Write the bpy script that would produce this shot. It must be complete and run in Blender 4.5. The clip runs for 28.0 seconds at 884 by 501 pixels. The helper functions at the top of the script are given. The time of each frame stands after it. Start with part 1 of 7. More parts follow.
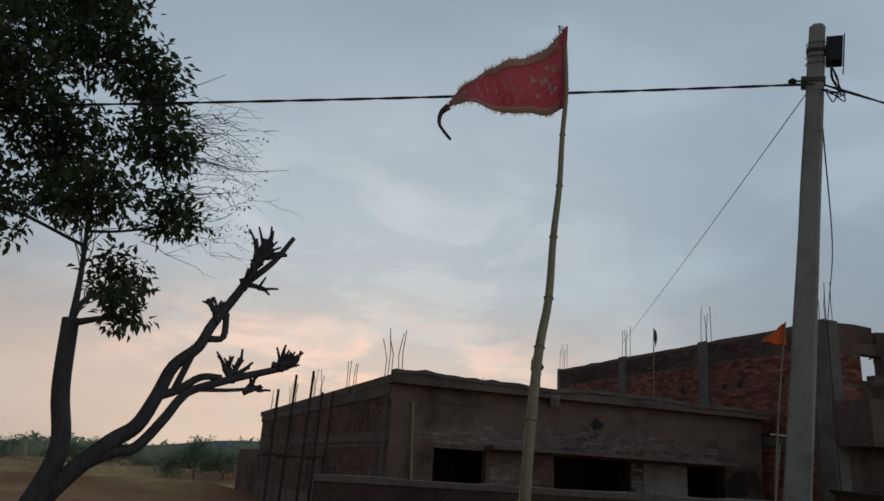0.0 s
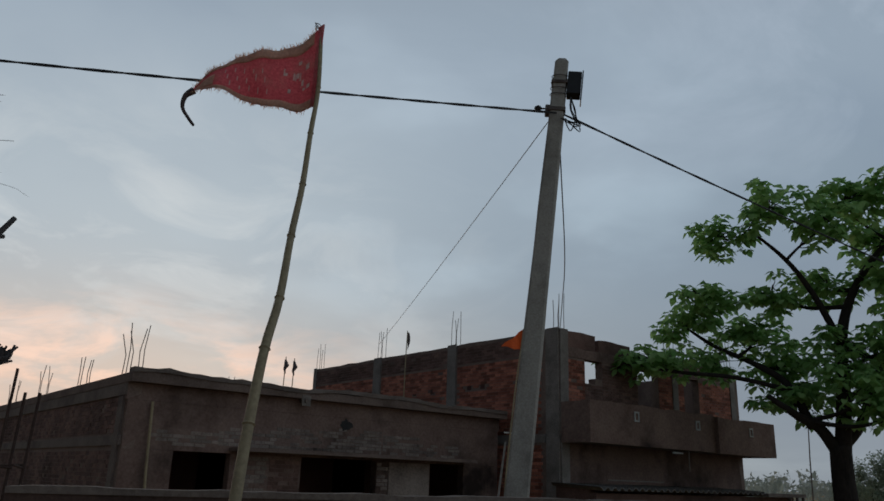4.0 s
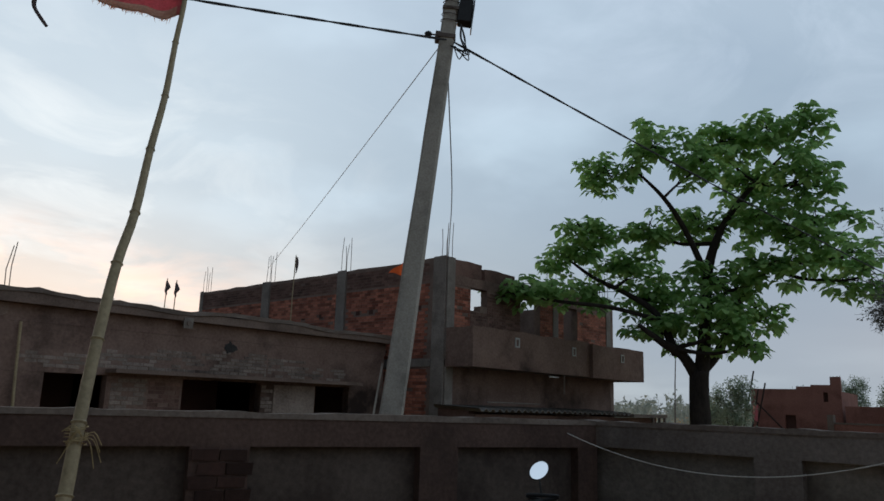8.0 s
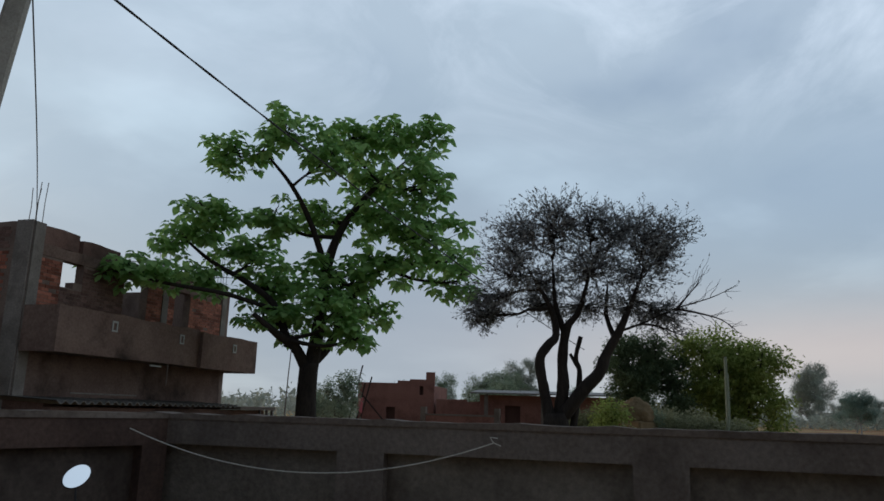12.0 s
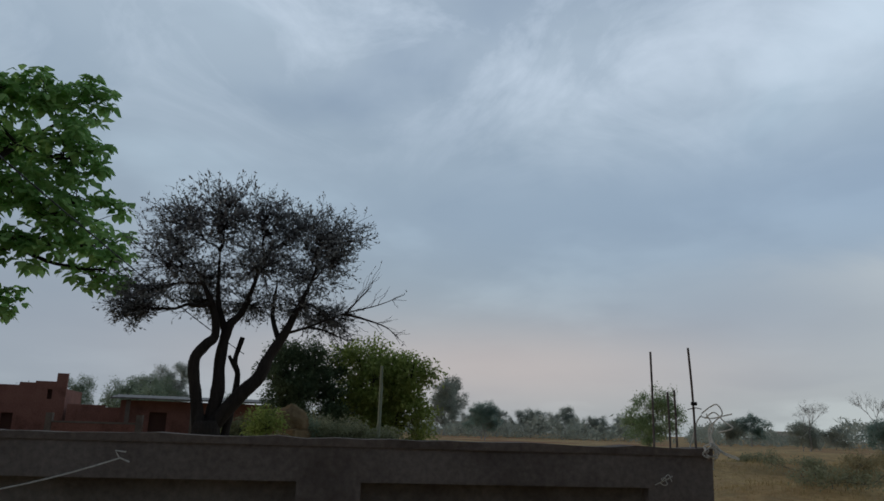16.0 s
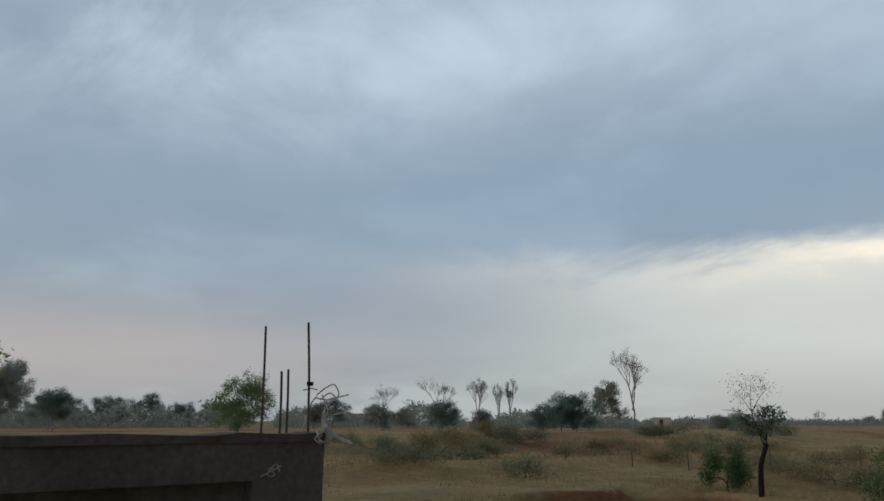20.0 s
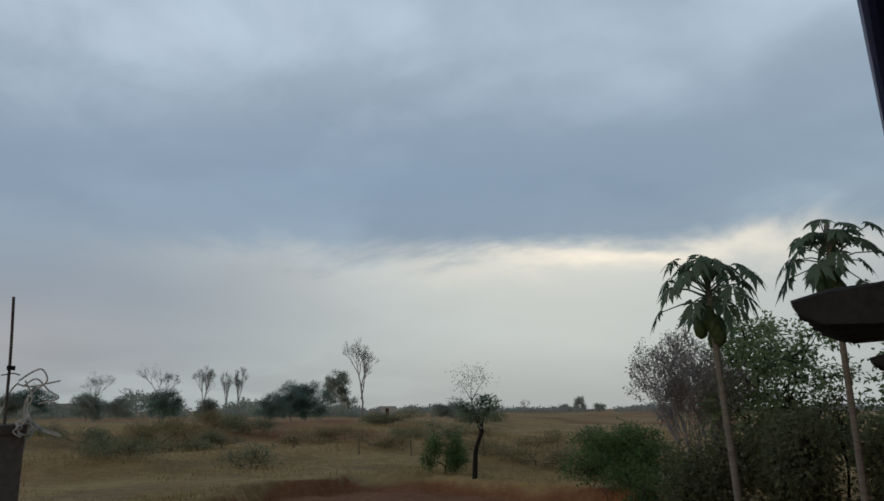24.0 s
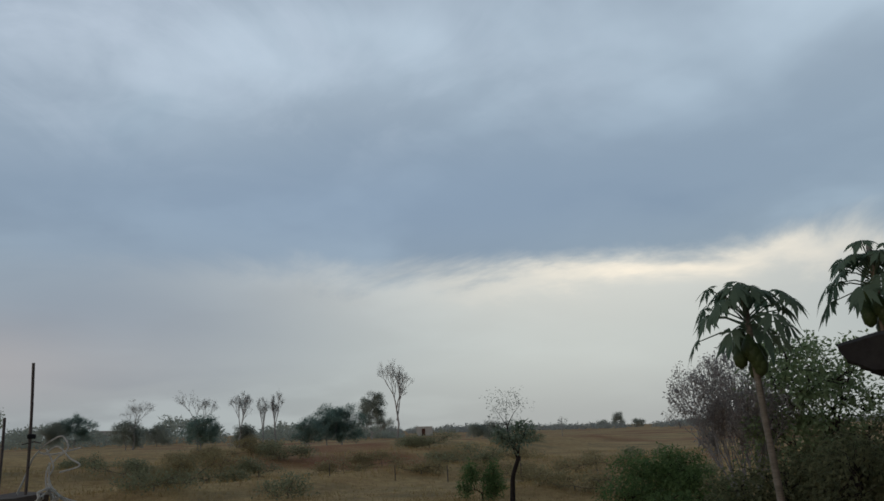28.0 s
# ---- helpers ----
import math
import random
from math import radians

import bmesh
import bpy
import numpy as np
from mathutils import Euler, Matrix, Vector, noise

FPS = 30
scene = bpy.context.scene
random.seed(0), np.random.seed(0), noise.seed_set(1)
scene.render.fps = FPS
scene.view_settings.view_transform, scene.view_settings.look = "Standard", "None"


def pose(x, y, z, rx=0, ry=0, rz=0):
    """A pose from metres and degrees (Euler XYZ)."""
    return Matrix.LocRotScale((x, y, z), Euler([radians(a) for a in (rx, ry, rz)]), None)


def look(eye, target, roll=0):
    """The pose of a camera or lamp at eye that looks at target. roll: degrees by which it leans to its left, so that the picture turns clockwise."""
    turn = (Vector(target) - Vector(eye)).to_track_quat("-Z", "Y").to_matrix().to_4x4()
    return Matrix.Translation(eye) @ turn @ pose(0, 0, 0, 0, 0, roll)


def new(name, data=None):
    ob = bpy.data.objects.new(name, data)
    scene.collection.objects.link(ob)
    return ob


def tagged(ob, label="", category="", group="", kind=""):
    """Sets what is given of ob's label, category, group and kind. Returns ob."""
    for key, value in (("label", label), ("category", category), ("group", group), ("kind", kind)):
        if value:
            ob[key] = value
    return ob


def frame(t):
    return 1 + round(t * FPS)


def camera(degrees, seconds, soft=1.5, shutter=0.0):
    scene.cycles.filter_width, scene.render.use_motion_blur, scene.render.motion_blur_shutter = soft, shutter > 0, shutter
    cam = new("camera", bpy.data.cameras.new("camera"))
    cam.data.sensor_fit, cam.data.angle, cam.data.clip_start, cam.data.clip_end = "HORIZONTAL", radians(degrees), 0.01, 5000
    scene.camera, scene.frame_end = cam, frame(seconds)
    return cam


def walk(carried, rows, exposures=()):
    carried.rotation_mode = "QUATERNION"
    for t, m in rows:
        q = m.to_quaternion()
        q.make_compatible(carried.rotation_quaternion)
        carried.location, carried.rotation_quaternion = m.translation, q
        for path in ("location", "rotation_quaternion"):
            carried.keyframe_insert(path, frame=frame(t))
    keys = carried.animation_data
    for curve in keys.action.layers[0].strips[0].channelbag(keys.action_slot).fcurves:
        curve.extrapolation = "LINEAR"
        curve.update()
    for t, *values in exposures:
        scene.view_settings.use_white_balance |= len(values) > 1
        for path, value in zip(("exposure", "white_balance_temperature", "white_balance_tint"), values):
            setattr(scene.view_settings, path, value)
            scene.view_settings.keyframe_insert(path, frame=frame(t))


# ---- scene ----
EXPOSURES = [(0.0, -0.12), (4.0, -0.14), (6.5, -0.10), (7.0, 0.0), (8.0, 0.44), (12.0, 0.46), (15.0, 0.25), (19.0, 0.15), (21.5, 0.05), (24.5, 0.0), (28.0, 0.0)]
cam = camera(61.00, 28.0, soft=1.6, shutter=0.0)
walk(cam, [
    (0.0, pose(-1.796, -1.107, 1.603, 106.17, -3.41, 7.74)),
    (0.5, pose(-1.807, -1.135, 1.611, 106.17, -3.75, 4.00)),
    (1.0, pose(-1.800, -1.129, 1.615, 106.43, -3.83, 1.66)),
    (1.5, pose(-1.793, -1.124, 1.621, 106.58, -3.46, -0.64)),
    (2.0, pose(-1.754, -1.117, 1.624, 106.47, -3.41, -3.35)),
    (2.5, pose(-1.699, -1.109, 1.627, 106.06, -2.68, -5.47)),
    (3.0, pose(-1.661, -1.118, 1.626, 106.25, -2.63, -7.19)),
    (3.5, pose(-1.632, -1.128, 1.627, 106.34, -2.55, -8.23)),
    (4.0, pose(-1.617, -1.057, 1.631, 106.97, -1.84, -10.08)),
    (4.5, pose(-1.602, -1.002, 1.632, 106.86, -0.69, -12.96)),
    (6.5, pose(-1.475, -1.091, 1.601, 103.49, -1.23, -15.99)),
    (7.0, pose(-1.477, -1.114, 1.597, 101.82, -1.30, -16.33)),
    (7.5, pose(-1.472, -1.132, 1.596, 101.59, -1.66, -17.27)),
    (8.0, pose(-1.449, -1.144, 1.595, 101.75, -1.78, -18.10)),
    (8.5, pose(-1.415, -1.139, 1.594, 101.69, -1.95, -20.99)),
    (9.0, pose(-1.390, -1.054, 1.593, 101.48, -1.89, -24.65)),
    (9.5, pose(-1.351, -0.892, 1.595, 102.63, -2.01, -29.30)),
    (10.0, pose(-1.312, -0.751, 1.592, 101.31, -0.71, -32.94)),
    (10.5, pose(-1.197, -0.678, 1.590, 101.32, -0.48, -34.95)),
    (11.0, pose(-0.988, -0.632, 1.595, 102.13, -1.50, -37.93)),
    (11.5, pose(-0.837, -0.611, 1.592, 101.78, -1.89, -41.14)),
    (12.0, pose(-0.751, -0.533, 1.586, 102.07, -1.61, -46.23)),
    (12.5, pose(-0.643, -0.346, 1.590, 104.80, -2.45, -49.42)),
    (14.5, pose(-0.152, -0.244, 1.580, 103.99, -2.07, -63.24)),
    (15.0, pose(-0.094, -0.108, 1.585, 103.74, -1.43, -67.08)),
    (15.5, pose(-0.069, -0.040, 1.581, 104.05, -1.81, -69.81)),
    (16.0, pose(-0.035, -0.015, 1.580, 103.38, -1.71, -71.74)),
    (16.5, pose(-0.007, -0.007, 1.577, 102.71, -1.24, -74.28)),
    (17.0, pose(0.000, -0.000, 1.576, 102.43, -1.40, -77.09)),
    (17.5, pose(0.040, 0.013, 1.572, 102.48, -0.78, -80.05)),
    (18.0, pose(0.131, 0.021, 1.570, 102.11, -0.99, -81.91)),
    (18.5, pose(0.309, -0.005, 1.572, 103.12, -0.54, -85.49)),
    (19.0, pose(0.419, -0.019, 1.570, 102.40, -1.50, -89.61)),
    (19.5, pose(0.535, 0.058, 1.574, 102.66, -0.68, -95.96)),
    (20.0, pose(0.623, 0.135, 1.578, 102.79, -0.09, -101.74)),
    (20.5, pose(0.670, 0.159, 1.582, 102.97, -0.56, -106.49)),
    (21.0, pose(0.708, 0.157, 1.580, 102.51, -0.91, -109.41)),
    (21.5, pose(0.750, 0.144, 1.575, 101.02, -0.51, -112.30)),
    (23.5, pose(0.747, 0.157, 1.563, 101.42, -0.04, -120.06)),
    (24.0, pose(0.741, 0.149, 1.572, 101.96, 0.31, -121.75)),
    (24.5, pose(0.750, 0.138, 1.598, 100.01, 0.83, -124.10)),
    (25.0, pose(0.751, 0.128, 1.609, 99.50, 0.95, -125.93)),
    (25.5, pose(0.745, 0.122, 1.621, 99.95, 1.35, -127.08)),
    (26.0, pose(0.749, 0.110, 1.653, 100.14, 1.40, -126.89)),
    (26.5, pose(0.779, 0.083, 1.700, 99.64, 1.57, -124.78)),
    (27.0, pose(0.797, 0.064, 1.739, 101.32, 0.83, -123.17)),
    (27.5, pose(0.801, 0.064, 1.757, 101.84, 1.30, -121.07)),
    (28.0, pose(0.793, 0.069, 1.758, 103.38, 1.56, -119.03)),
], exposures=EXPOSURES)

# ---- directions of the plan ----
# the houses, the yard walls and the shed all stand on one grid: V runs along the fronts, E away from the yard
V = Vector((0.871, 0.491, 0)).normalized()
E = Vector((-0.491, 0.871, 0)).normalized()
UP = Vector((0, 0, 1))


def grid(x, y, z=0.0, along=V):
    """Pose with its x axis along a direction of the plan and z up."""
    a = Vector(along).normalized()
    b = UP.cross(a)
    m = Matrix((a, b, UP)).transposed().to_4x4()
    m.translation = (x, y, z)
    return m


# ---- sky and light ----
world = bpy.data.worlds.new("evening_sky")
scene.world = world
world.use_nodes = True
wn, wl = world.node_tree.nodes, world.node_tree.links
wn.clear()


def wmath(op, a, b=None, c=None, clamp=False):
    n = wn.new("ShaderNodeMath")
    n.operation, n.use_clamp = op, clamp
    for i, v in enumerate((a, b, c)):
        if v is None:
            continue
        if isinstance(v, (int, float)):
            n.inputs[i].default_value = v
        else:
            wl.new(v, n.inputs[i])
    return n.outputs[0]


def wmix(fac, a, b, blend="MIX"):
    n = wn.new("ShaderNodeMix")
    n.data_type, n.blend_type = "RGBA", blend
    for sock, v in ((n.inputs[0], fac), (n.inputs[6], a), (n.inputs[7], b)):
        if isinstance(v, (int, float)):
            sock.default_value = v
        elif isinstance(v, tuple):
            sock.default_value = (*v, 1)
        else:
            wl.new(v, sock)
    return n.outputs[2]


def wramp(fac, stops):
    n = wn.new("ShaderNodeValToRGB")
    n.color_ramp.interpolation = "EASE"
    while len(n.color_ramp.elements) < len(stops):
        n.color_ramp.elements.new(0.5)
    for e, (p, c) in zip(n.color_ramp.elements, stops):
        e.position, e.color = p, (*c, 1)
    wl.new(fac, n.inputs[0])
    return n.outputs[0]


def wnoise(vec, scale, detail=4.0, rough=0.55, distort=0.0):
    n = wn.new("ShaderNodeTexNoise")
    n.inputs["Scale"].default_value, n.inputs["Detail"].default_value = scale, detail
    n.inputs["Roughness"].default_value, n.inputs["Distortion"].default_value = rough, distort
    wl.new(vec, n.inputs["Vector"])
    return n.outputs["Fac"]


coord = wn.new("ShaderNodeTexCoord").outputs["Generated"]
sep = wn.new("ShaderNodeSeparateXYZ")
wl.new(coord, sep.inputs[0])
sx, sy, sz = sep.outputs
azim = wmath("MULTIPLY", wmath("ARCTAN2", sx, sy), 57.2958)
elev = wmath("MULTIPLY", wmath("ARCSINE", sz), 57.2958)
# cloud deck: the direction laid out on a flat ceiling, so that clouds crowd towards the horizon
lift = wmath("ADD", wmath("MAXIMUM", sz, 0.0), 0.20)
deck = wn.new("ShaderNodeCombineXYZ")
wl.new(wmath("DIVIDE", sx, lift), deck.inputs[0])
wl.new(wmath("DIVIDE", sy, lift), deck.inputs[1])
big = wnoise(deck.outputs[0], 0.62, 2.0, 0.5, 0.2)
small = wnoise(deck.outputs[0], 2.1, 4.0, 0.5, 0.15)
clouds = wmath("ADD", wmath("MULTIPLY", big, 0.68), wmath("MULTIPLY", small, 0.32))


def glow(az, wide, el, high, lean=0.0):
    """A soft patch of light in the sky round one bearing and height, in degrees."""
    a = wmath("DIVIDE", wmath("SUBTRACT", azim, az), wide)
    mid = wmath("ADD", wmath("MULTIPLY", wmath("SUBTRACT", azim, az), lean), el)
    b = wmath("DIVIDE", wmath("SUBTRACT", elev, mid), high)
    r = wmath("ADD", wmath("MULTIPLY", a, a), wmath("MULTIPLY", b, b))
    return wmath("POWER", 2.718, wmath("MULTIPLY", r, -1.0))


nishita = wn.new("ShaderNodeTexSky")
nishita.sky_type, nishita.sun_disc = "NISHITA", False
nishita.sun_elevation, nishita.sun_rotation = radians(6), radians(-14)
height = wmath("DIVIDE", elev, 60.0, clamp=True)
# the last stop darkens the unseen zenith to lower the light on surfaces
base = wramp(height, [(0.0, (0.310, 0.362, 0.385)), (0.10, (0.305, 0.368, 0.412)), (0.27, (0.285, 0.368, 0.455)), (0.50, (0.350, 0.435, 0.530)), (0.64, (0.330, 0.405, 0.49)), (0.92, (0.085, 0.10, 0.12))])
tone = wramp(clouds, [(0.34, (0.72, 0.76, 0.83)), (0.49, (1.0, 1.0, 1.0)), (0.63, (1.46, 1.44, 1.39))])
deckcol = wmix(1.0, base, tone, "MULTIPLY")
# the unseen sky behind the view is dimmed to cut the light on surfaces
turned = wmath("ADD", wmath("MULTIPLY", wmath("COSINE", wmath("SUBTRACT", wmath("ARCTAN2", sx, sy), radians(62))), 0.5), 0.5)
deckcol = wmix(1.0, deckcol, wramp(turned, [(0.0, (0.28, 0.29, 0.31)), (0.22, (0.5, 0.51, 0.53)), (0.42, (1.0, 1.0, 1.0))]), "MULTIPLY")
scaled = wn.new("ShaderNodeVectorMath")
scaled.operation = "SCALE"
wl.new(nishita.outputs[0], scaled.inputs[0])
scaled.inputs["Scale"].default_value = 0.10
sky = wmix(0.90, scaled.outputs[0], deckcol)
streak = wmath("MULTIPLY", wmath("SUBTRACT", wnoise(deck.outputs[0], 3.0, 4.0, 0.55, 0.4), 0.32), 3.0, clamp=True)
# the set sun behind the houses, and the bright break in the cloud over the fields
sky = wmix(wmath("MULTIPLY", glow(-22, 30, 4, 7.0), 0.90), sky, (0.80, 0.60, 0.48))
burning = wmath("MULTIPLY", wmath("SUBTRACT", wnoise(deck.outputs[0], 2.4, 6.0, 0.58, 0.35), 0.46), 7.0, clamp=True)
sky = wmix(wmath("MULTIPLY", wmath("MULTIPLY", glow(-14, 16, 7.3, 3.4, -0.05), burning), 0.92), sky, (1.28, 0.80, 0.56))
sky = wmix(wmath("MULTIPLY", glow(-13, 27, 18, 11), 0.55), sky, (0.62, 0.70, 0.75))
# rain-grey sky low behind the leafy tree
sky = wmix(wmath("MULTIPLY", glow(44, 27, 6, 11), 0.85), sky, (0.262, 0.310, 0.375))
sky = wmix(wmath("MULTIPLY", glow(112, 40, 17, 5.5, 0.02), 0.65), sky, (0.236, 0.324, 0.448))
sky = wmix(wmath("MULTIPLY", wmath("MULTIPLY", glow(88, 22, 25, 5.0), streak), 0.45), sky, (0.54, 0.635, 0.74))
sky = wmix(wmath("MULTIPLY", glow(97, 19, 8.5, 5.5), 0.85), sky, (0.196, 0.254, 0.340))
sky = wmix(wmath("MULTIPLY", glow(76, 22, 4.6, 3.4), 0.80), sky, (0.46, 0.415, 0.405))
# the dark cloud ends in a ragged base over the fields, with paler air under it
ragged = wmath("MULTIPLY", wmath("SUBTRACT", wnoise(deck.outputs[0], 1.3, 7.0, 0.62, 0.7), 0.5), 7.0)
cloud_base = wmath("ADD", wmath("ADD", wmath("MULTIPLY", wmath("SUBTRACT", azim, 95.0), 0.018), 11.2), ragged)
under = wmath("MULTIPLY_ADD", wmath("SUBTRACT", cloud_base, elev), 0.38, 0.5, clamp=True)
under = wmath("MULTIPLY", wmath("MULTIPLY", under, under), wmath("SUBTRACT", 3.0, wmath("MULTIPLY", under, 2.0)))
spread_out = wmath("DIVIDE", wmath("SUBTRACT", azim, 132.0), 27.0)
spread_out = wmath("POWER", 2.718, wmath("MULTIPLY", wmath("MULTIPLY", spread_out, spread_out), -1.0))
pale = wramp(wmath("DIVIDE", elev, 14.0, clamp=True), [(0.0, (0.430, 0.445, 0.430)), (0.4, (0.590, 0.615, 0.580)), (0.85, (0.690, 0.690, 0.635))])
sky = wmix(wmath("MULTIPLY", wmath("MULTIPLY", under, spread_out), 0.88), sky, pale)
rim_d = wmath("DIVIDE", wmath("SUBTRACT", elev, wmath("SUBTRACT", cloud_base, 1.3)), 0.95)
rim_light = wmath("POWER", 2.718, wmath("MULTIPLY", wmath("MULTIPLY", rim_d, rim_d), -1.0))
rim_light = wmath("MULTIPLY", rim_light, glow(137, 11.5, 12, 30))
sky = wmix(wmath("MULTIPLY", wmath("MULTIPLY", rim_light, wmath("MULTIPLY_ADD", streak, 0.7, 0.3)), 0.95), sky, (1.02, 0.92, 0.76))
# torn bright wisps high over the fields
wisp = wmath("MULTIPLY", wmath("SUBTRACT", wnoise(deck.outputs[0], 2.3, 8.0, 0.62, 0.8), 0.47), 5.0, clamp=True)
high = wmath("DIVIDE", wmath("SUBTRACT", elev, 17.0), 9.0, clamp=True)
sky = wmix(wmath("MULTIPLY", wmath("MULTIPLY", wmath("MULTIPLY", wisp, high), glow(76, 48, 34, 22)), 0.50), sky, (0.60, 0.69, 0.81))
sky = wmix(wmath("MULTIPLY", wmath("MULTIPLY", wisp, glow(-15, 20, 15, 8)), 0.55), sky, (0.82, 0.84, 0.83))
bg = wn.new("ShaderNodeBackground")
wl.new(sky, bg.inputs["Color"])
bg.inputs["Strength"].default_value = 1.0
wout = wn.new("ShaderNodeOutputWorld")
wl.new(bg.outputs[0], wout.inputs[0])

sun = bpy.data.lights.new("low_sun", "SUN")
sun.energy, sun.angle, sun.color = 0.5, radians(25), (1.0, 0.72, 0.52)
new("low_sun", sun).matrix_world = look((-30, 120, 13), (0, 0, 0))


# ---- materials ----
def material(name, dark, light, scale=3.0, rough=0.9, bump=0.25, fine=40.0, stain=None, stain_scale=0.7, stain_amount=0.5, metal=0.0, per_object=0.0, per_island=0.0, stretch=(1, 1, 1), depth=0.01, specular=0.3):
    """A worn surface: broad blotches between two colours, fine grain on top, stains with a shape of their own, and relief."""
    m = bpy.data.materials.new(name)
    m.use_nodes = True
    nt = m.node_tree
    n, l = nt.nodes, nt.links
    bsdf = n["Principled BSDF"]
    tc = n.new("ShaderNodeTexCoord")
    mp = n.new("ShaderNodeMapping")
    mp.inputs["Scale"].default_value = stretch
    l.new(tc.outputs["Object"], mp.inputs["Vector"])
    src = mp.outputs[0]

    def noise_tex(sc, detail=5.0, rg=0.6):
        t = n.new("ShaderNodeTexNoise")
        t.inputs["Scale"].default_value, t.inputs["Detail"].default_value, t.inputs["Roughness"].default_value = sc, detail, rg
        l.new(src, t.inputs["Vector"])
        return t.outputs["Fac"]

    def mix(fac, a, b, blend="MIX"):
        x = n.new("ShaderNodeMix")
        x.data_type, x.blend_type = "RGBA", blend
        for sock, v in ((x.inputs[0], fac), (x.inputs[6], a), (x.inputs[7], b)):
            if isinstance(v, (int, float)):
                sock.default_value = v
            elif isinstance(v, tuple):
                sock.default_value = (*v, 1)
            else:
                l.new(v, sock)
        return x.outputs[2]

    def spread(v, lo, hi):
        r = n.new("ShaderNodeMapRange")
        r.inputs[1].default_value, r.inputs[2].default_value = lo, hi
        l.new(v, r.inputs[0])
        return r.outputs[0]

    broad, grain = noise_tex(scale), noise_tex(fine, 3.0)
    col = mix(spread(broad, 0.32, 0.68), dark, light)
    col = mix(0.35, col, mix(spread(grain, 0.3, 0.7), tuple(c * 0.6 for c in dark), tuple(min(1, c * 1.25) for c in light)))
    if stain:
        col = mix(0.0, col, stain) if stain_amount == 0 else mix(wscaled(n, l, spread(noise_tex(stain_scale, 6.0, 0.65), 0.50, 0.66), stain_amount), col, stain)
    if per_object or per_island:
        rnd = n.new("ShaderNodeObjectInfo").outputs["Random"] if per_object else n.new("ShaderNodeNewGeometry").outputs["Random Per Island"]
        k = per_object or per_island
        hsv = n.new("ShaderNodeHueSaturation")
        r = n.new("ShaderNodeMapRange")
        r.inputs[3].default_value, r.inputs[4].default_value = 1 - k, 1 + k
        l.new(rnd, r.inputs[0])
        l.new(r.outputs[0], hsv.inputs["Value"])
        l.new(col, hsv.inputs["Color"])
        col = hsv.outputs[0]
    l.new(col, bsdf.inputs["Base Color"])
    bsdf.inputs["Roughness"].default_value, bsdf.inputs["Metallic"].default_value = rough, metal
    bsdf.inputs["Specular IOR Level"].default_value = specular
    if bump:
        b = n.new("ShaderNodeBump")
        b.inputs["Strength"].default_value, b.inputs["Distance"].default_value = bump, depth
        h = n.new("ShaderNodeMath")
        h.operation = "ADD"
        l.new(broad, h.inputs[0])
        l.new(grain, h.inputs[1])
        l.new(h.outputs[0], b.inputs["Height"])
        l.new(b.outputs[0], bsdf.inputs["Normal"])
    return m


def field_and_plot(name):
    """Tan field soil turning into red ploughed earth where the sheet's own 'plough' mask says so."""
    m = material(name, (0.355, 0.205, 0.080), (0.590, 0.415, 0.190), 0.22, 0.97, 0.8, 3.0, (0.205, 0.165, 0.078), 0.24, 0.75, depth=0.10)
    n, l = m.node_tree.nodes, m.node_tree.links
    bsdf = n["Principled BSDF"]
    tan = bsdf.inputs["Base Color"].links[0].from_socket
    tc = n.new("ShaderNodeTexCoord")
    cols = []
    for sc in (0.7, 9.0):
        t = n.new("ShaderNodeTexNoise")
        t.inputs["Scale"].default_value, t.inputs["Detail"].default_value = sc, 6.0
        l.new(tc.outputs["Object"], t.inputs["Vector"])
        cols.append(t.outputs["Fac"])
    ramp = n.new("ShaderNodeValToRGB")
    for e, (p, c) in zip(ramp.color_ramp.elements, ((0.3, (0.230, 0.088, 0.040)), (0.7, (0.430, 0.205, 0.098)))):
        e.position, e.color = p, (*c, 1)
    add = n.new("ShaderNodeMath")
    add.operation = "MULTIPLY_ADD"
    l.new(cols[1], add.inputs[0])
    add.inputs[1].default_value = 0.5
    l.new(wscaled(n, l, cols[0], 0.5), add.inputs[2])
    l.new(add.outputs[0], ramp.inputs[0])
    at = n.new("ShaderNodeAttribute")
    at.attribute_name = "plough"
    edge = n.new("ShaderNodeMath")
    edge.operation = "MULTIPLY_ADD"
    l.new(cols[1], edge.inputs[0])
    edge.inputs[1].default_value = 0.5
    l.new(at.outputs["Fac"], edge.inputs[2])
    rng_ = n.new("ShaderNodeMapRange")
    rng_.inputs[1].default_value, rng_.inputs[2].default_value = 0.62, 0.92
    l.new(edge.outputs[0], rng_.inputs[0])
    mx = n.new("ShaderNodeMix")
    mx.data_type = "RGBA"
    l.new(rng_.outputs[0], mx.inputs[0])
    l.new(tan, mx.inputs[6])
    l.new(ramp.outputs[0], mx.inputs[7])
    l.new(mx.outputs[2], bsdf.inputs["Base Color"])
    return m


def wscaled(n, l, v, k):
    x = n.new("ShaderNodeMath")
    x.operation = "MULTIPLY"
    l.new(v, x.inputs[0])
    x.inputs[1].default_value = k
    return x.outputs[0]


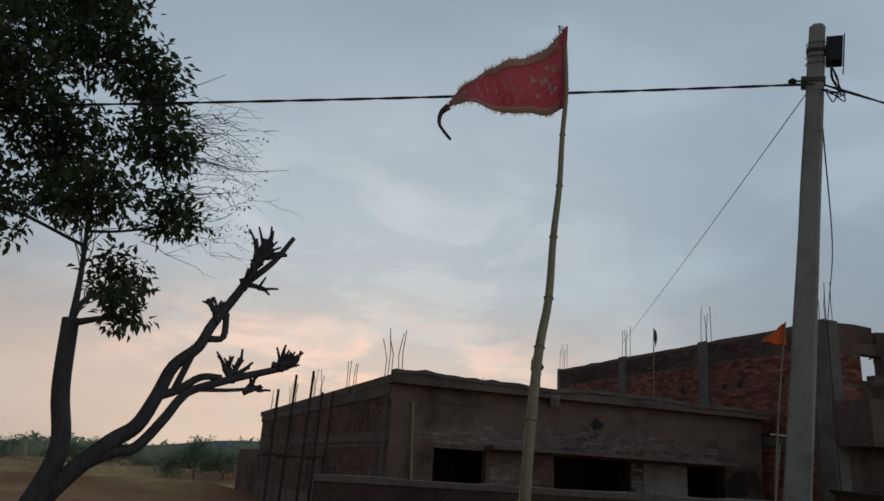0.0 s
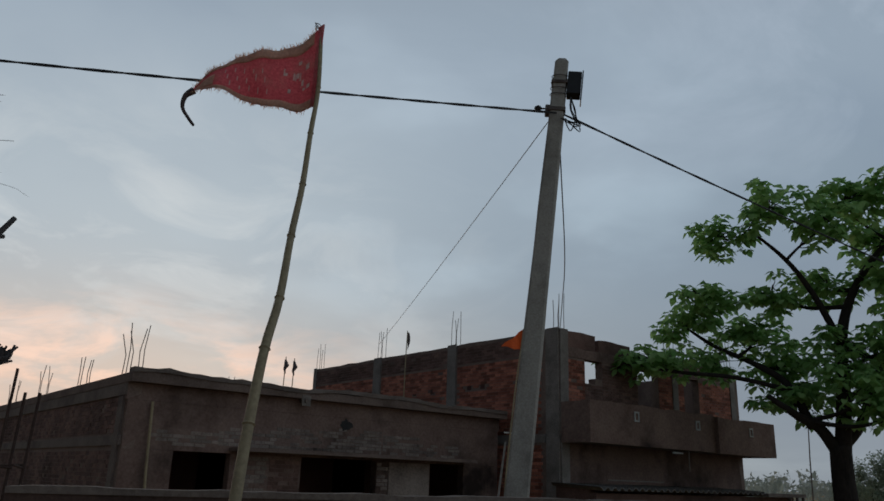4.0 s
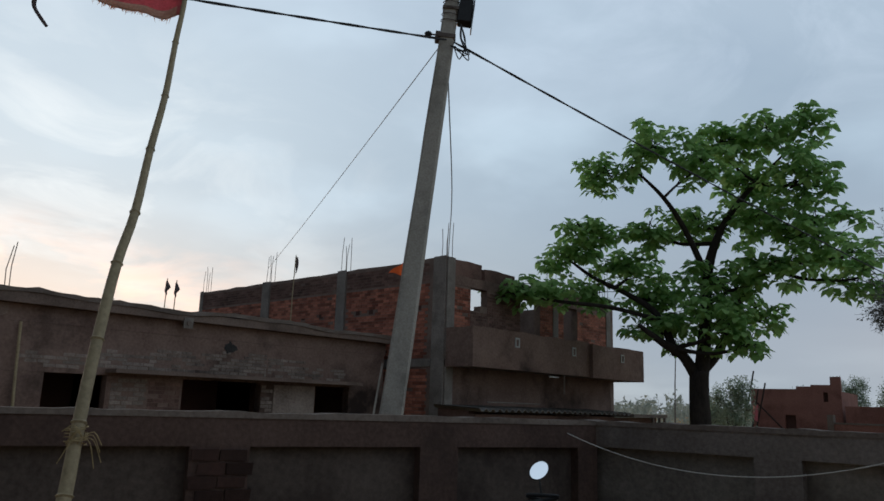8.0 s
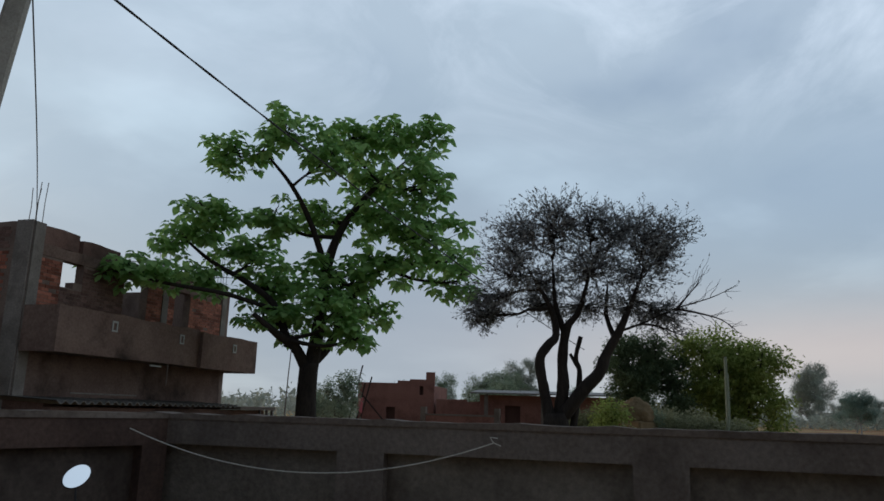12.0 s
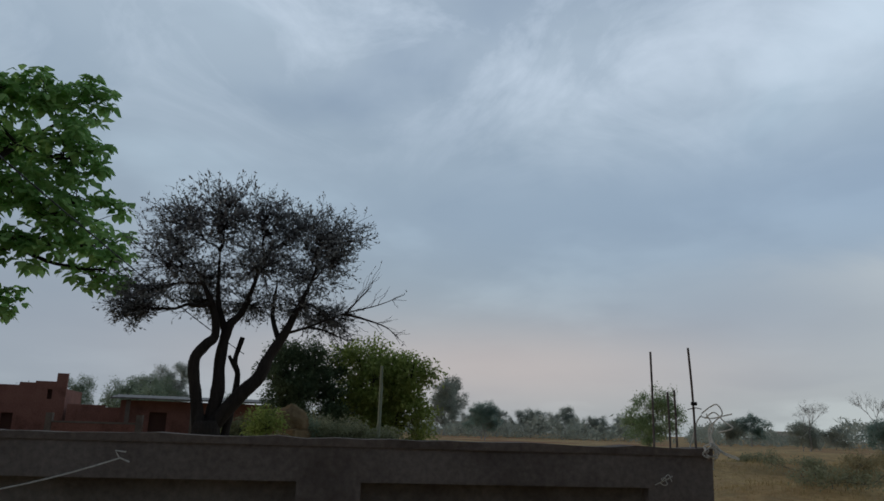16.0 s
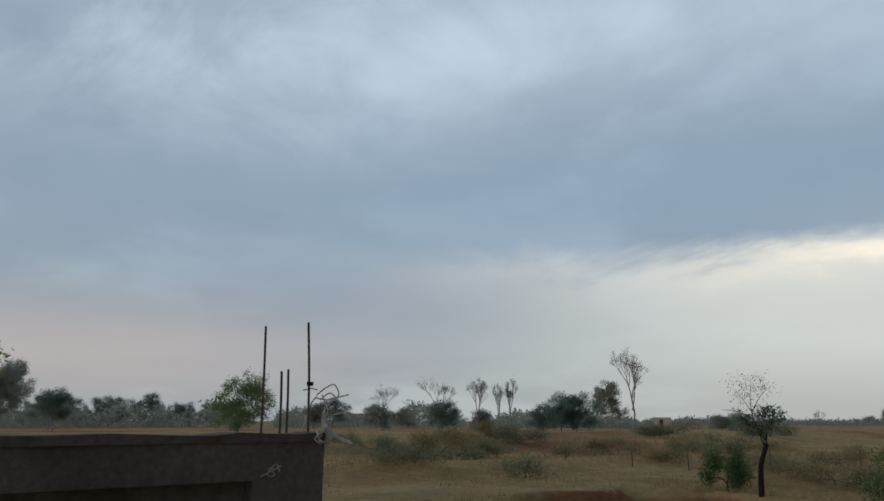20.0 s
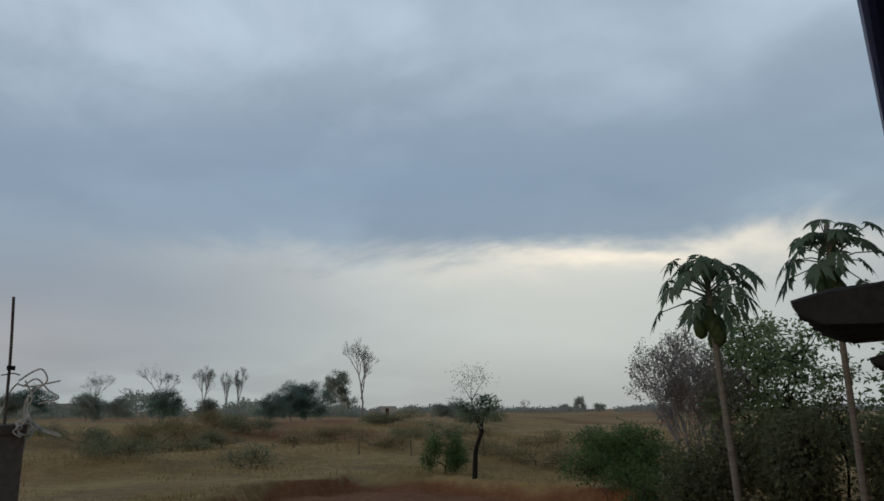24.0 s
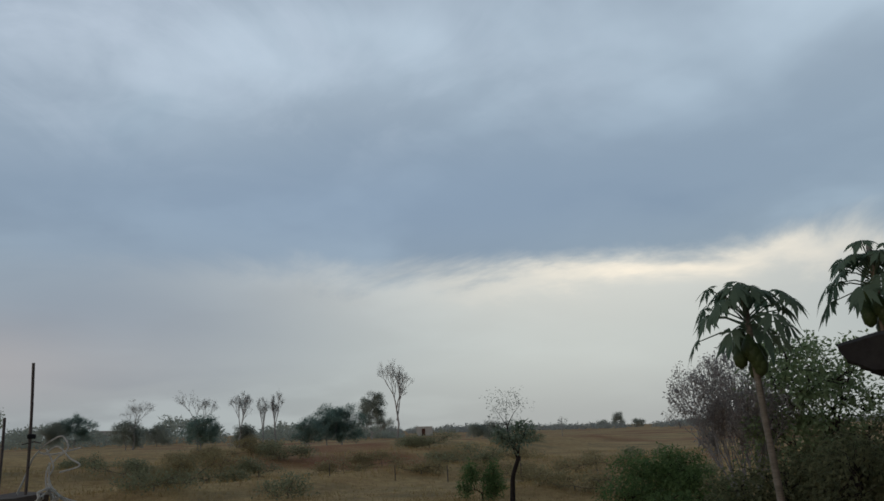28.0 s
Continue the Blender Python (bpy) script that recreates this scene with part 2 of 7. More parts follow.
def leaf_material(name, dark, light, through_light=0.35, rough=0.6):
    """A leaf: colour varied leaf by leaf, light partly shining through."""
    m = bpy.data.materials.new(name)
    m.use_nodes = True
    n, l = m.node_tree.nodes, m.node_tree.links
    bsdf, out = n["Principled BSDF"], n["Material Output"]
    rnd = n.new("ShaderNodeNewGeometry").outputs["Random Per Island"]
    ramp = n.new("ShaderNodeValToRGB")
    ramp.color_ramp.elements[0].color, ramp.color_ramp.elements[1].color = (*dark, 1), (*light, 1)
    l.new(rnd, ramp.inputs[0])
    l.new(ramp.outputs[0], bsdf.inputs["Base Color"])
    bsdf.inputs["Roughness"].default_value = rough
    bsdf.inputs["Specular IOR Level"].default_value = 0.25
    tr = n.new("ShaderNodeBsdfTranslucent")
    l.new(ramp.outputs[0], tr.inputs["Color"])
    mx = n.new("ShaderNodeMixShader")
    mx.inputs[0].default_value = through_light
    l.new(bsdf.outputs[0], mx.inputs[1])
    l.new(tr.outputs[0], mx.inputs[2])
    l.new(mx.outputs[0], out.inputs[0])
    return m


M_FIELD = field_and_plot("field_soil_and_red_earth")
# East and north renders differ by grime and by light put into colour.
M_PLASTER = material("cement_render", (0.148, 0.120, 0.107), (0.252, 0.214, 0.193), 1.3, 0.93, 0.6, 30.0, (0.070, 0.053, 0.046), 0.9, 0.7)
M_DIMGRIMERENDER = material("grimy_dimmed_cement_render", (0.064, 0.038, 0.031), (0.128, 0.082, 0.068), 1.3, 0.93, 0.6, 30.0, (0.036, 0.024, 0.021), 0.9, 0.8)
M_DIMGRIMEPANEL = material("grimy_dimmed_panel_render", (0.062, 0.045, 0.038), (0.125, 0.098, 0.084), 1.4, 0.93, 0.6, 26.0, (0.036, 0.025, 0.022), 0.8, 0.85)
M_PANEL = material("panel_render", (0.150, 0.128, 0.110), (0.270, 0.238, 0.210), 1.4, 0.93, 0.6, 26.0, (0.085, 0.069, 0.060), 0.8, 0.8)
M_COLUMN = material("pale_raw_concrete", (0.190, 0.165, 0.145), (0.300, 0.270, 0.245), 1.4, 0.92, 0.5, 28.0, (0.100, 0.080, 0.068), 1.2, 0.6)
M_CONCRETE = material("raw_concrete", (0.140, 0.108, 0.092), (0.220, 0.180, 0.156), 1.4, 0.92, 0.5, 28.0, (0.070, 0.054, 0.046), 0.8, 0.6)
M_SLAB = material("stained_slab", (0.140, 0.098, 0.080), (0.225, 0.168, 0.142), 1.2, 0.93, 0.5, 26.0, (0.050, 0.034, 0.028), 0.7, 0.7)
M_POLE = material("pole_concrete", (0.320, 0.298, 0.262), (0.430, 0.405, 0.362), 2.0, 0.9, 0.3, 45.0, (0.13, 0.125, 0.11), 1.5, 0.6)
M_BRICKWALL = material("brick_mortar", (0.180, 0.125, 0.102), (0.270, 0.200, 0.168), 1.3, 0.95, 0.6, 22.0, (0.060, 0.036, 0.030), 0.7, 0.6)
M_REDWALL = material("far_red_brickwork", (0.215, 0.100, 0.080), (0.320, 0.155, 0.125), 1.0, 0.95, 0.5, 16.0, (0.090, 0.036, 0.028), 0.6, 0.6)
M_BRICK = material("red_brick", (0.290, 0.100, 0.066), (0.470, 0.185, 0.125), 0.9, 0.93, 0.5, 26.0, (0.130, 0.064, 0.052), 0.6, 0.6, per_island=0.5)
M_BRICK_ONE = material("red_brick_single", (0.270, 0.094, 0.064), (0.430, 0.170, 0.116), 3.0, 0.93, 0.5, 26.0, (0.130, 0.064, 0.052), 2.0, 0.5, per_object=0.5)
M_STACKBRICK = material("spare_dark_brick", (0.130, 0.050, 0.037), (0.220, 0.090, 0.066), 3.0, 0.95, 0.5, 26.0, (0.04, 0.025, 0.02), 2.0, 0.5, per_object=0.35)
M_OLDBRICK = material("old_dark_brick", (0.034, 0.017, 0.014), (0.062, 0.032, 0.026), 3.0, 0.95, 0.5, 26.0, (0.04, 0.025, 0.02), 2.0, 0.5, per_object=0.35)
M_SOOTBRICK = material("grimy_brick", (0.135, 0.074, 0.060), (0.225, 0.140, 0.116), 0.9, 0.95, 0.5, 24.0, (0.045, 0.028, 0.024), 0.5, 0.7, per_island=0.3)
M_DARKRENDER = material("blackened_render", (0.135, 0.083, 0.067), (0.245, 0.168, 0.139), 1.1, 0.95, 0.7, 16.0, (0.022, 0.015, 0.013), 0.36, 0.95)
M_LIMEBRICK = material("limewashed_brick", (0.130, 0.098, 0.082), (0.290, 0.238, 0.206), 1.2, 0.93, 0.6, 24.0, (0.040, 0.026, 0.021), 0.8, 0.85, per_island=0.25)
# Dark brown for interiors and holes; their shade is put into the colour.
M_DARK = material("interior_shade", (0.070, 0.034, 0.028), (0.120, 0.062, 0.050), 1.0, 0.95, 0.2)
M_STEEL = material("rusty_steel", (0.105, 0.084, 0.075), (0.185, 0.155, 0.140), 8.0, 0.75, 0.3, 60.0, metal=0.15)
M_CAGERUST = material("dark_cage_rust", (0.045, 0.027, 0.022), (0.085, 0.052, 0.040), 8.0, 0.8, 0.3, 60.0)
M_TIN = material("corrugated_sheet", (0.150, 0.140, 0.130), (0.260, 0.245, 0.230), 2.0, 0.6, 0.2, 30.0, (0.10, 0.055, 0.035), 1.0, 0.6, metal=0.5)
M_BARK = material("dark_bark", (0.016, 0.013, 0.012), (0.048, 0.038, 0.033), 4.0, 0.95, 0.8, 25.0, stretch=(1, 1, 0.3), depth=0.02)
M_GREYBARK = material("grey_lopped_bark", (0.048, 0.043, 0.043), (0.105, 0.095, 0.094), 4.0, 0.95, 0.8, 25.0, stretch=(1, 1, 0.3), depth=0.02)
M_PAPAYABARK = material("ringed_papaya_bark", (0.170, 0.150, 0.118), (0.290, 0.262, 0.215), 5.0, 0.9, 0.4, 30.0, stretch=(0.4, 0.4, 3.0))
M_PALEBARK = material("pale_bark", (0.110, 0.095, 0.078), (0.200, 0.178, 0.150), 4.0, 0.95, 0.6, 25.0, stretch=(1, 1, 0.3), depth=0.02)
# Bark paled to the grey of haze for far trees.
M_FARBARK = material("haze_grey_bark", (0.270, 0.266, 0.262), (0.380, 0.376, 0.372), 1.0, 0.95, 0.3, 12.0)
M_BAMBOO = material("dry_bamboo", (0.260, 0.205, 0.120), (0.420, 0.345, 0.215), 3.0, 0.6, 0.15, 40.0, (0.12, 0.09, 0.05), 3.0, 0.5)
M_WIRE = material("black_cable", (0.018, 0.018, 0.020), (0.035, 0.035, 0.038), 6.0, 0.6, 0.0)
M_ROPE = material("pale_cord", (0.52, 0.50, 0.46), (0.74, 0.72, 0.66), 30.0, 0.9, 0.2, 90.0)
M_BLACK = material("black_plastic", (0.016, 0.016, 0.017), (0.030, 0.030, 0.032), 6.0, 0.45, 0.05)
M_FLAGRED = material("faded_red_cloth", (0.74, 0.165, 0.205), (0.88, 0.290, 0.320), 5.0, 0.9, 0.3, 60.0, (0.62, 0.36, 0.30), 5.0, 0.5)
M_SERVICE = material("grey_wire", (0.28, 0.28, 0.29), (0.36, 0.36, 0.37), 6.0, 0.6, 0.0)
M_FLAGGOLD = material("gold_fringe_cloth", (0.74, 0.440, 0.320), (0.88, 0.640, 0.500), 8.0, 0.85, 0.3, 60.0)
def let_through(m, k):
    """Thin cloth: part of the light comes through."""
    n, l = m.node_tree.nodes, m.node_tree.links
    bsdf = n["Principled BSDF"]
    tr = n.new("ShaderNodeBsdfTranslucent")
    l.new(bsdf.inputs["Base Color"].links[0].from_socket, tr.inputs["Color"])
    mx = n.new("ShaderNodeMixShader")
    mx.inputs[0].default_value = k
    l.new(bsdf.outputs[0], mx.inputs[1])
    l.new(tr.outputs[0], mx.inputs[2])
    l.new(mx.outputs[0], n["Material Output"].inputs[0])


let_through(M_FLAGRED, 0.5)
let_through(M_FLAGGOLD, 0.5)
M_FLAGPRINT = material("pale_print", (0.62, 0.42, 0.38), (0.78, 0.60, 0.55), 8.0, 0.9, 0.0)
M_ORANGE = material("orange_cloth", (0.75, 0.095, 0.020), (0.95, 0.165, 0.040), 5.0, 0.9, 0.2, 60.0)
M_DARKCLOTH = material("dark_cloth", (0.07, 0.055, 0.055), (0.13, 0.105, 0.105), 5.0, 0.9, 0.2, 60.0)
M_BLUEPIPE = material("dark_blue_pipe", (0.045, 0.065, 0.280), (0.070, 0.100, 0.370), 3.0, 0.45, 0.05, 40.0)
M_WHITE = material("white_plastic", (0.62, 0.62, 0.60), (0.76, 0.76, 0.74), 4.0, 0.5, 0.05)
M_BOARD = material("pale_blue_laminate", (0.40, 0.47, 0.52), (0.50, 0.58, 0.63), 2.0, 0.4, 0.05, 40.0)
M_BOARDMARK = material("blue_flower_print", (0.05, 0.16, 0.24), (0.10, 0.25, 0.34), 6.0, 0.45, 0.0)
M_GREENFRUIT = material("green_papaya_skin", (0.045, 0.075, 0.025), (0.075, 0.11, 0.04), 5.0, 0.5, 0.1)
M_STRAW = material("dry_straw", (0.26, 0.19, 0.09), (0.42, 0.33, 0.18), 10.0, 0.95, 0.2)
M_THATCH = material("old_thatch", (0.135, 0.095, 0.050), (0.245, 0.175, 0.098), 3.0, 0.97, 0.7, 30.0)
# Blue grey of distance haze put into the hill's base colour.
M_HILL = material("haze_blue_hill", (0.13, 0.165, 0.185), (0.16, 0.195, 0.215), 0.004, 1.0, 0.0, 0.05)
M_PALEPLASTER = material("pale_weathered_plaster", (0.340, 0.318, 0.285), (0.480, 0.455, 0.415), 1.5, 0.92, 0.4, 30.0, (0.17, 0.145, 0.125), 1.2, 0.5)
# Dark grey of the sunshades; on niche and patch it stands for shade.
M_DARKCONC = material("dark_concrete_and_shade", (0.030, 0.029, 0.029), (0.060, 0.057, 0.055), 2.0, 0.95, 0.6, 24.0, (0.018, 0.017, 0.017), 2.0, 0.6)
M_FARWALL = material("far_whitewash", (0.38, 0.38, 0.37), (0.50, 0.50, 0.48), 1.0, 0.9, 0.1)
M_POSTPAINT = material("pale_green_post", (0.20, 0.23, 0.17), (0.30, 0.33, 0.25), 2.0, 0.9, 0.2, 40.0)

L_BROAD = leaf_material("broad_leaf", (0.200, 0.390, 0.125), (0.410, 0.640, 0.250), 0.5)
L_SMALL = leaf_material("small_grey_leaf", (0.190, 0.200, 0.200), (0.400, 0.410, 0.405), 0.5)
L_THICKET = leaf_material("thicket_leaf", (0.140, 0.160, 0.085), (0.290, 0.310, 0.170), 0.5)
L_SCRUB = leaf_material("dusty_scrub_leaf", (0.290, 0.245, 0.130), (0.460, 0.395, 0.225), 0.5)
L_PALEGREEN = leaf_material("pale_green_leaf", (0.215, 0.300, 0.150), (0.390, 0.490, 0.275), 0.5)
L_DARK = leaf_material("dark_leaf", (0.048, 0.072, 0.038), (0.110, 0.145, 0.072), 0.35)
L_YELLOW = leaf_material("yellow_green_leaf", (0.210, 0.280, 0.075), (0.410, 0.480, 0.150), 0.5)
# L_FAR, L_HAZE and L_FIELDGREEN put distance haze into the leaf colour.
L_FAR = leaf_material("haze_grey_leaf", (0.300, 0.340, 0.300), (0.430, 0.470, 0.400), 0.5)
L_HAZE = leaf_material("pale_haze_leaf", (0.300, 0.330, 0.320), (0.390, 0.420, 0.400), 0.5)
L_TWIG = leaf_material("grey_twig_leaf", (0.300, 0.280, 0.265), (0.520, 0.490, 0.465), 0.45)
# Field green lightened towards distance haze.
L_MID = leaf_material("field_leaf", (0.190, 0.260, 0.190), (0.330, 0.400, 0.280), 0.5)
L_FIELDGREEN = leaf_material("haze_paled_field_leaf", (0.185, 0.275, 0.240), (0.310, 0.410, 0.350), 0.5)
L_BUSH = leaf_material("bush_leaf", (0.110, 0.185, 0.070), (0.220, 0.330, 0.130), 0.45)
# Bush green muted with haze put into its colour.
L_FIELDBUSH = leaf_material("haze_paled_bush_leaf", (0.240, 0.255, 0.150), (0.390, 0.400, 0.255), 0.5)
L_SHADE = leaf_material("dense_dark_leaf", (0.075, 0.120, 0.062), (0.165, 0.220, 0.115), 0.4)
L_DRY = leaf_material("dry_leaf", (0.150, 0.105, 0.055), (0.250, 0.185, 0.100), 0.3)
L_PAPAYA = leaf_material("papaya_leaf", (0.130, 0.195, 0.135), (0.250, 0.340, 0.225), 0.4)
L_GRASS = leaf_material("dry_grass_blade", (0.330, 0.230, 0.100), (0.560, 0.430, 0.210), 0.45)


# ---- building blocks ----
def mesh_object(name, bm, mat, smooth=False):
    me = bpy.data.meshes.new(name)
    bm.to_mesh(me)
    bm.free()
    if smooth:
        me.polygons.foreach_set("use_smooth", [True] * len(me.polygons))
    if mat:
        me.materials.append(mat)
    return new(name, me)


def part(name, bm, mat, parent, label="", smooth=False):
    """One mesh under a thing or a part, in the thing's own space."""
    ob = mesh_object(name, bm, mat, smooth)
    ob.parent = parent
    return tagged(ob, label)


def thing(name, m, label, category, group="", kind=""):
    """An empty at the base of a thing, to carry its parts."""
    ob = new(name)
    ob.matrix_world = m
    ob.empty_display_size = 0.2
    return tagged(ob, label, category, group, kind)


def whole(name, bm, mat, m, label, category, group="", kind="", smooth=False):
    ob = mesh_object(name, bm, mat, smooth)
    ob.matrix_world = m
    return tagged(ob, label, category, group, kind)


def box(bm, x0, x1, y0, y1, z0, z1, bevel=0.0, wob=0.0, rng=None):
    vs = []
    for z in (z0, z1):
        for x, y in ((x0, y0), (x1, y0), (x1, y1), (x0, y1)):
            j = Vector((0, 0, 0)) if not wob else Vector([(rng.random() - 0.5) * 2 * wob for _ in range(3)])
            vs.append(bm.verts.new(Vector((x, y, z)) + j))
    fs = [bm.faces.new([vs[i] for i in f]) for f in ((3, 2, 1, 0), (4, 5, 6, 7), (0, 1, 5, 4), (1, 2, 6, 5), (2, 3, 7, 6), (3, 0, 4, 7))]
    if bevel:
        edges = list({e for f in fs for e in f.edges})
        bmesh.ops.bevel(bm, geom=edges, offset=bevel, segments=1, affect="EDGES", profile=0.5)
    return bm


def boxes(*args, bevel=0.0):
    bm = bmesh.new()
    for a in args:
        box(bm, *a, bevel=bevel)
    return bm


def rough_wall(x0, x1, z0, z1, y0, y1, seed, step=0.35, wob=0.015, top_wob=0.02):
    """A wall slab with an uneven top edge and slightly wavy faces."""
    rng = random.Random(seed)
    nx, nz = max(1, round((x1 - x0) / step)), max(1, round((z1 - z0) / step))
    bm = bmesh.new()
    tops = [(rng.random() - 0.5) * 2 * top_wob for _ in range(nx + 1)]
    sheets = []
    for y, s in ((y0, -1), (y1, 1)):
        rows = []
        for k in range(nz + 1):
            row = []
            for i in range(nx + 1):
                edge = i in (0, nx)
                row.append(bm.verts.new((x0 + (x1 - x0) * i / nx, y + (0 if edge else s * (rng.random() - 0.5) * wob), z0 + (z1 - z0) * k / nz + (tops[i] if k == nz else 0))))
            rows.append(row)
        sheets.append(rows)
    for rows, flip in ((sheets[0], False), (sheets[1], True)):
        for k in range(nz):
            for i in range(nx):
                q = [rows[k][i], rows[k][i + 1], rows[k + 1][i + 1], rows[k + 1][i]]
                bm.faces.new(q[::-1] if flip else q)
    a, b = sheets
    for i in range(nx):
        bm.faces.new((a[nz][i], a[nz][i + 1], b[nz][i + 1], b[nz][i]))
        bm.faces.new((b[0][i], b[0][i + 1], a[0][i + 1], a[0][i]))
    for k in range(nz):
        bm.faces.new((b[k][0], a[k][0], a[k + 1][0], b[k + 1][0]))
        bm.faces.new((a[k][nx], b[k][nx], b[k + 1][nx], a[k + 1][nx]))
    return bm


def tube(bm, pts, radii, n=8, cap=True):
    pts = [Vector(p) for p in pts]
    if isinstance(radii, (int, float)):
        radii = [radii] * len(pts)
    rings = []
    side = None
    for i, p in enumerate(pts):
        d = (pts[min(i + 1, len(pts) - 1)] - pts[max(i - 1, 0)]).normalized()
        if side is None:
            side = d.orthogonal().normalized()
        side = (side - d * side.dot(d))
        side = side.normalized() if side.length > 1e-5 else d.orthogonal().normalized()
        up = d.cross(side)
        rings.append([bm.verts.new(p + (side * math.cos(2 * math.pi * k / n) + up * math.sin(2 * math.pi * k / n)) * radii[i]) for k in range(n)])
    for a, b in zip(rings, rings[1:]):
        for k in range(n):
            bm.faces.new((a[k], a[(k + 1) % n], b[(k + 1) % n], b[k]))
    if cap:
        bm.faces.new(rings[0][::-1])
        bm.faces.new(rings[-1])
    return bm


def sag(a, b, drop, n=14):
    a, b = Vector(a), Vector(b)
    return [a.lerp(b, i / n) - UP * drop * 4 * (i / n) * (1 - i / n) for i in range(n + 1)]


def smooth_line(pts, per=4):
    """Catmull-Rom points through a few knots."""
    p = [Vector(q) for q in pts]
    p = [p[0] * 2 - p[1]] + p + [p[-1] * 2 - p[-2]]
    out = []
    for i in range(1, len(p) - 2):
        for k in range(per):
            t = k / per
            out.append(0.5 * ((2 * p[i]) + (p[i + 1] - p[i - 1]) * t + (2 * p[i - 1] - 5 * p[i] + 4 * p[i + 1] - p[i + 2]) * t * t + (3 * p[i] - p[i - 1] - 3 * p[i + 1] + p[i + 2]) * t ** 3))
    return out + [p[-2]]


def taper(n, r0, r1, power=1.0):
    return [r0 + (r1 - r0) * (i / (n - 1)) ** power for i in range(n)]


def crook(a, b, rng, bend=0.15, n=6):
    """A crooked twig line from a to b."""
    a, b = Vector(a), Vector(b)
    ln = (b - a).length
    out = []
    for i in range(n + 1):
        t = i / n
        w = math.sin(math.pi * t) * bend * ln
        out.append(a.lerp(b, t) + Vector((rng.uniform(-1, 1), rng.uniform(-1, 1), rng.uniform(-0.6, 0.8))) * w * 0.6)
    return out


def leaf_mesh(name, points, each, size, reach, mat, parent, rng, droop=0.3, narrow=0.45, label="", fold=0.25):
    """Leaves in tufts round many twig ends: one folded blade a leaf."""
    verts, faces = [], []
    for p in points:
        for _ in range(each):
            d = Vector((rng.gauss(0, 1), rng.gauss(0, 1), rng.gauss(0, 0.8)))
            d.normalize()
            c = Vector(p) + d * reach * rng.random() ** 0.5
            axis = (d + Vector((rng.gauss(0, 0.5), rng.gauss(0, 0.5), rng.gauss(0, 0.4) - droop))).normalized()
            side = axis.cross(Vector((rng.gauss(0, 0.4), rng.gauss(0, 0.4), 1))).normalized()
            nrm = side.cross(axis)
            s = size * rng.uniform(0.65, 1.25)
            w = s * narrow * 0.5
            k = len(verts)
            verts += [c, c + axis * s * 0.45 + side * w + nrm * s * fold * 0.4, c + axis * s - nrm * s * 0.12, c + axis * s * 0.45 - side * w + nrm * s * fold * 0.4]
            faces += [(k, k + 1, k + 2), (k, k + 2, k + 3)]
    me = bpy.data.meshes.new(name)
    me.from_pydata([v[:] for v in verts], [], faces)
    me.materials.append(mat)
    ob = new(name, me)
    ob.parent = parent
    return tagged(ob, label)


def facing(x, y, fx=0.0, fy=0.0):
    """Pose at (x, y) whose x axis points to the right as seen from (fx, fy) and whose y axis points away."""
    d = Vector((x - fx, y - fy, 0)).normalized()
    return grid(x, y, 0.0, Vector((d.y, -d.x, 0)))


# ---- ground: one sheet out to the horizon ----
def bund(x, y, a, b, w, h):
    """Height of a low earth bank along the line a-b at (x, y)."""
    dx, dy = b[0] - a[0], b[1] - a[1]
    k = max(0.0, min(1.0, ((x - a[0]) * dx + (y - a[1]) * dy) / (dx * dx + dy * dy)))
    d = math.hypot(x - a[0] - k * dx, y - a[1] - k * dy)
    return h * math.exp(-(d / w) ** 2)


BUNDS = [((24, -2), (30, -22), 1.5, 0.35), ((34, 6), (52, -40), 2.5, 0.6), ((18, -12), (32, -34), 1.2, 0.3), ((60, 20), (70, -60), 4.0, 0.7), ((-12, 16), (-30, 10), 1.0, 0.3), ((-16, 30), (-60, 18), 1.6, 0.5), ((-20, 48), (-90, 30), 2.0, 0.6)]


PLOT = [(11.3, 0.6), (12.6, -1.9), (14.6, -3.4), (16.9, -5.6), (17.5, -7.6), (16.8, -9.3), (13.1, -10.5), (9.3, -11.1), (6.2, -11.7), (4.6, -12.2), (4.3, -5.0), (5.6, -1.4), (8.4, 1.0)]


def plot_depth(x, y):
    """Metres inside (+) or outside (-) the edge of the sunken plot."""
    inside, best = False, 1e9
    for (ax, ay), (bx, by) in zip(PLOT, PLOT[1:] + PLOT[:1]):
        if (ay > y) != (by > y) and x < (bx - ax) * (y - ay) / (by - ay) + ax:
            inside = not inside
        dx, dy = bx - ax, by - ay
        k = max(0.0, min(1.0, ((x - ax) * dx + (y - ay) * dy) / (dx * dx + dy * dy)))
        best = min(best, math.hypot(x - ax - k * dx, y - ay - k * dy))
    return best if inside else -best


def ground_height(x, y):
    r = math.hypot(x, y)
    h = sum(bund(x, y, *b) for b in BUNDS) if r < 130 else 0.0
    if 4 < r < 25 and x > 2:
        d = plot_depth(x, y) + 0.25 * noise.noise((x * 0.9, y * 0.9, 6.0))
        k = max(0.0, min(1.0, (d + 0.02) / 0.13))
        h += -0.27 * k * k * (3 - 2 * k) + 0.09 * math.exp(-((d + 0.35) / 0.35) ** 2)
        h += 0.05 * noise.noise((x * 1.7, y * 1.7, 2.0)) * k
    fade = min(1.0, max(0.0, (r - 7) / 8))
    h += fade * (noise.noise((x * 0.11, y * 0.11, 3.0)) * 0.10 + noise.noise((x * 0.6, y * 0.6, 9.0)) * 0.035 * min(1, 40 / (r + 1)))
    return h - 0.02


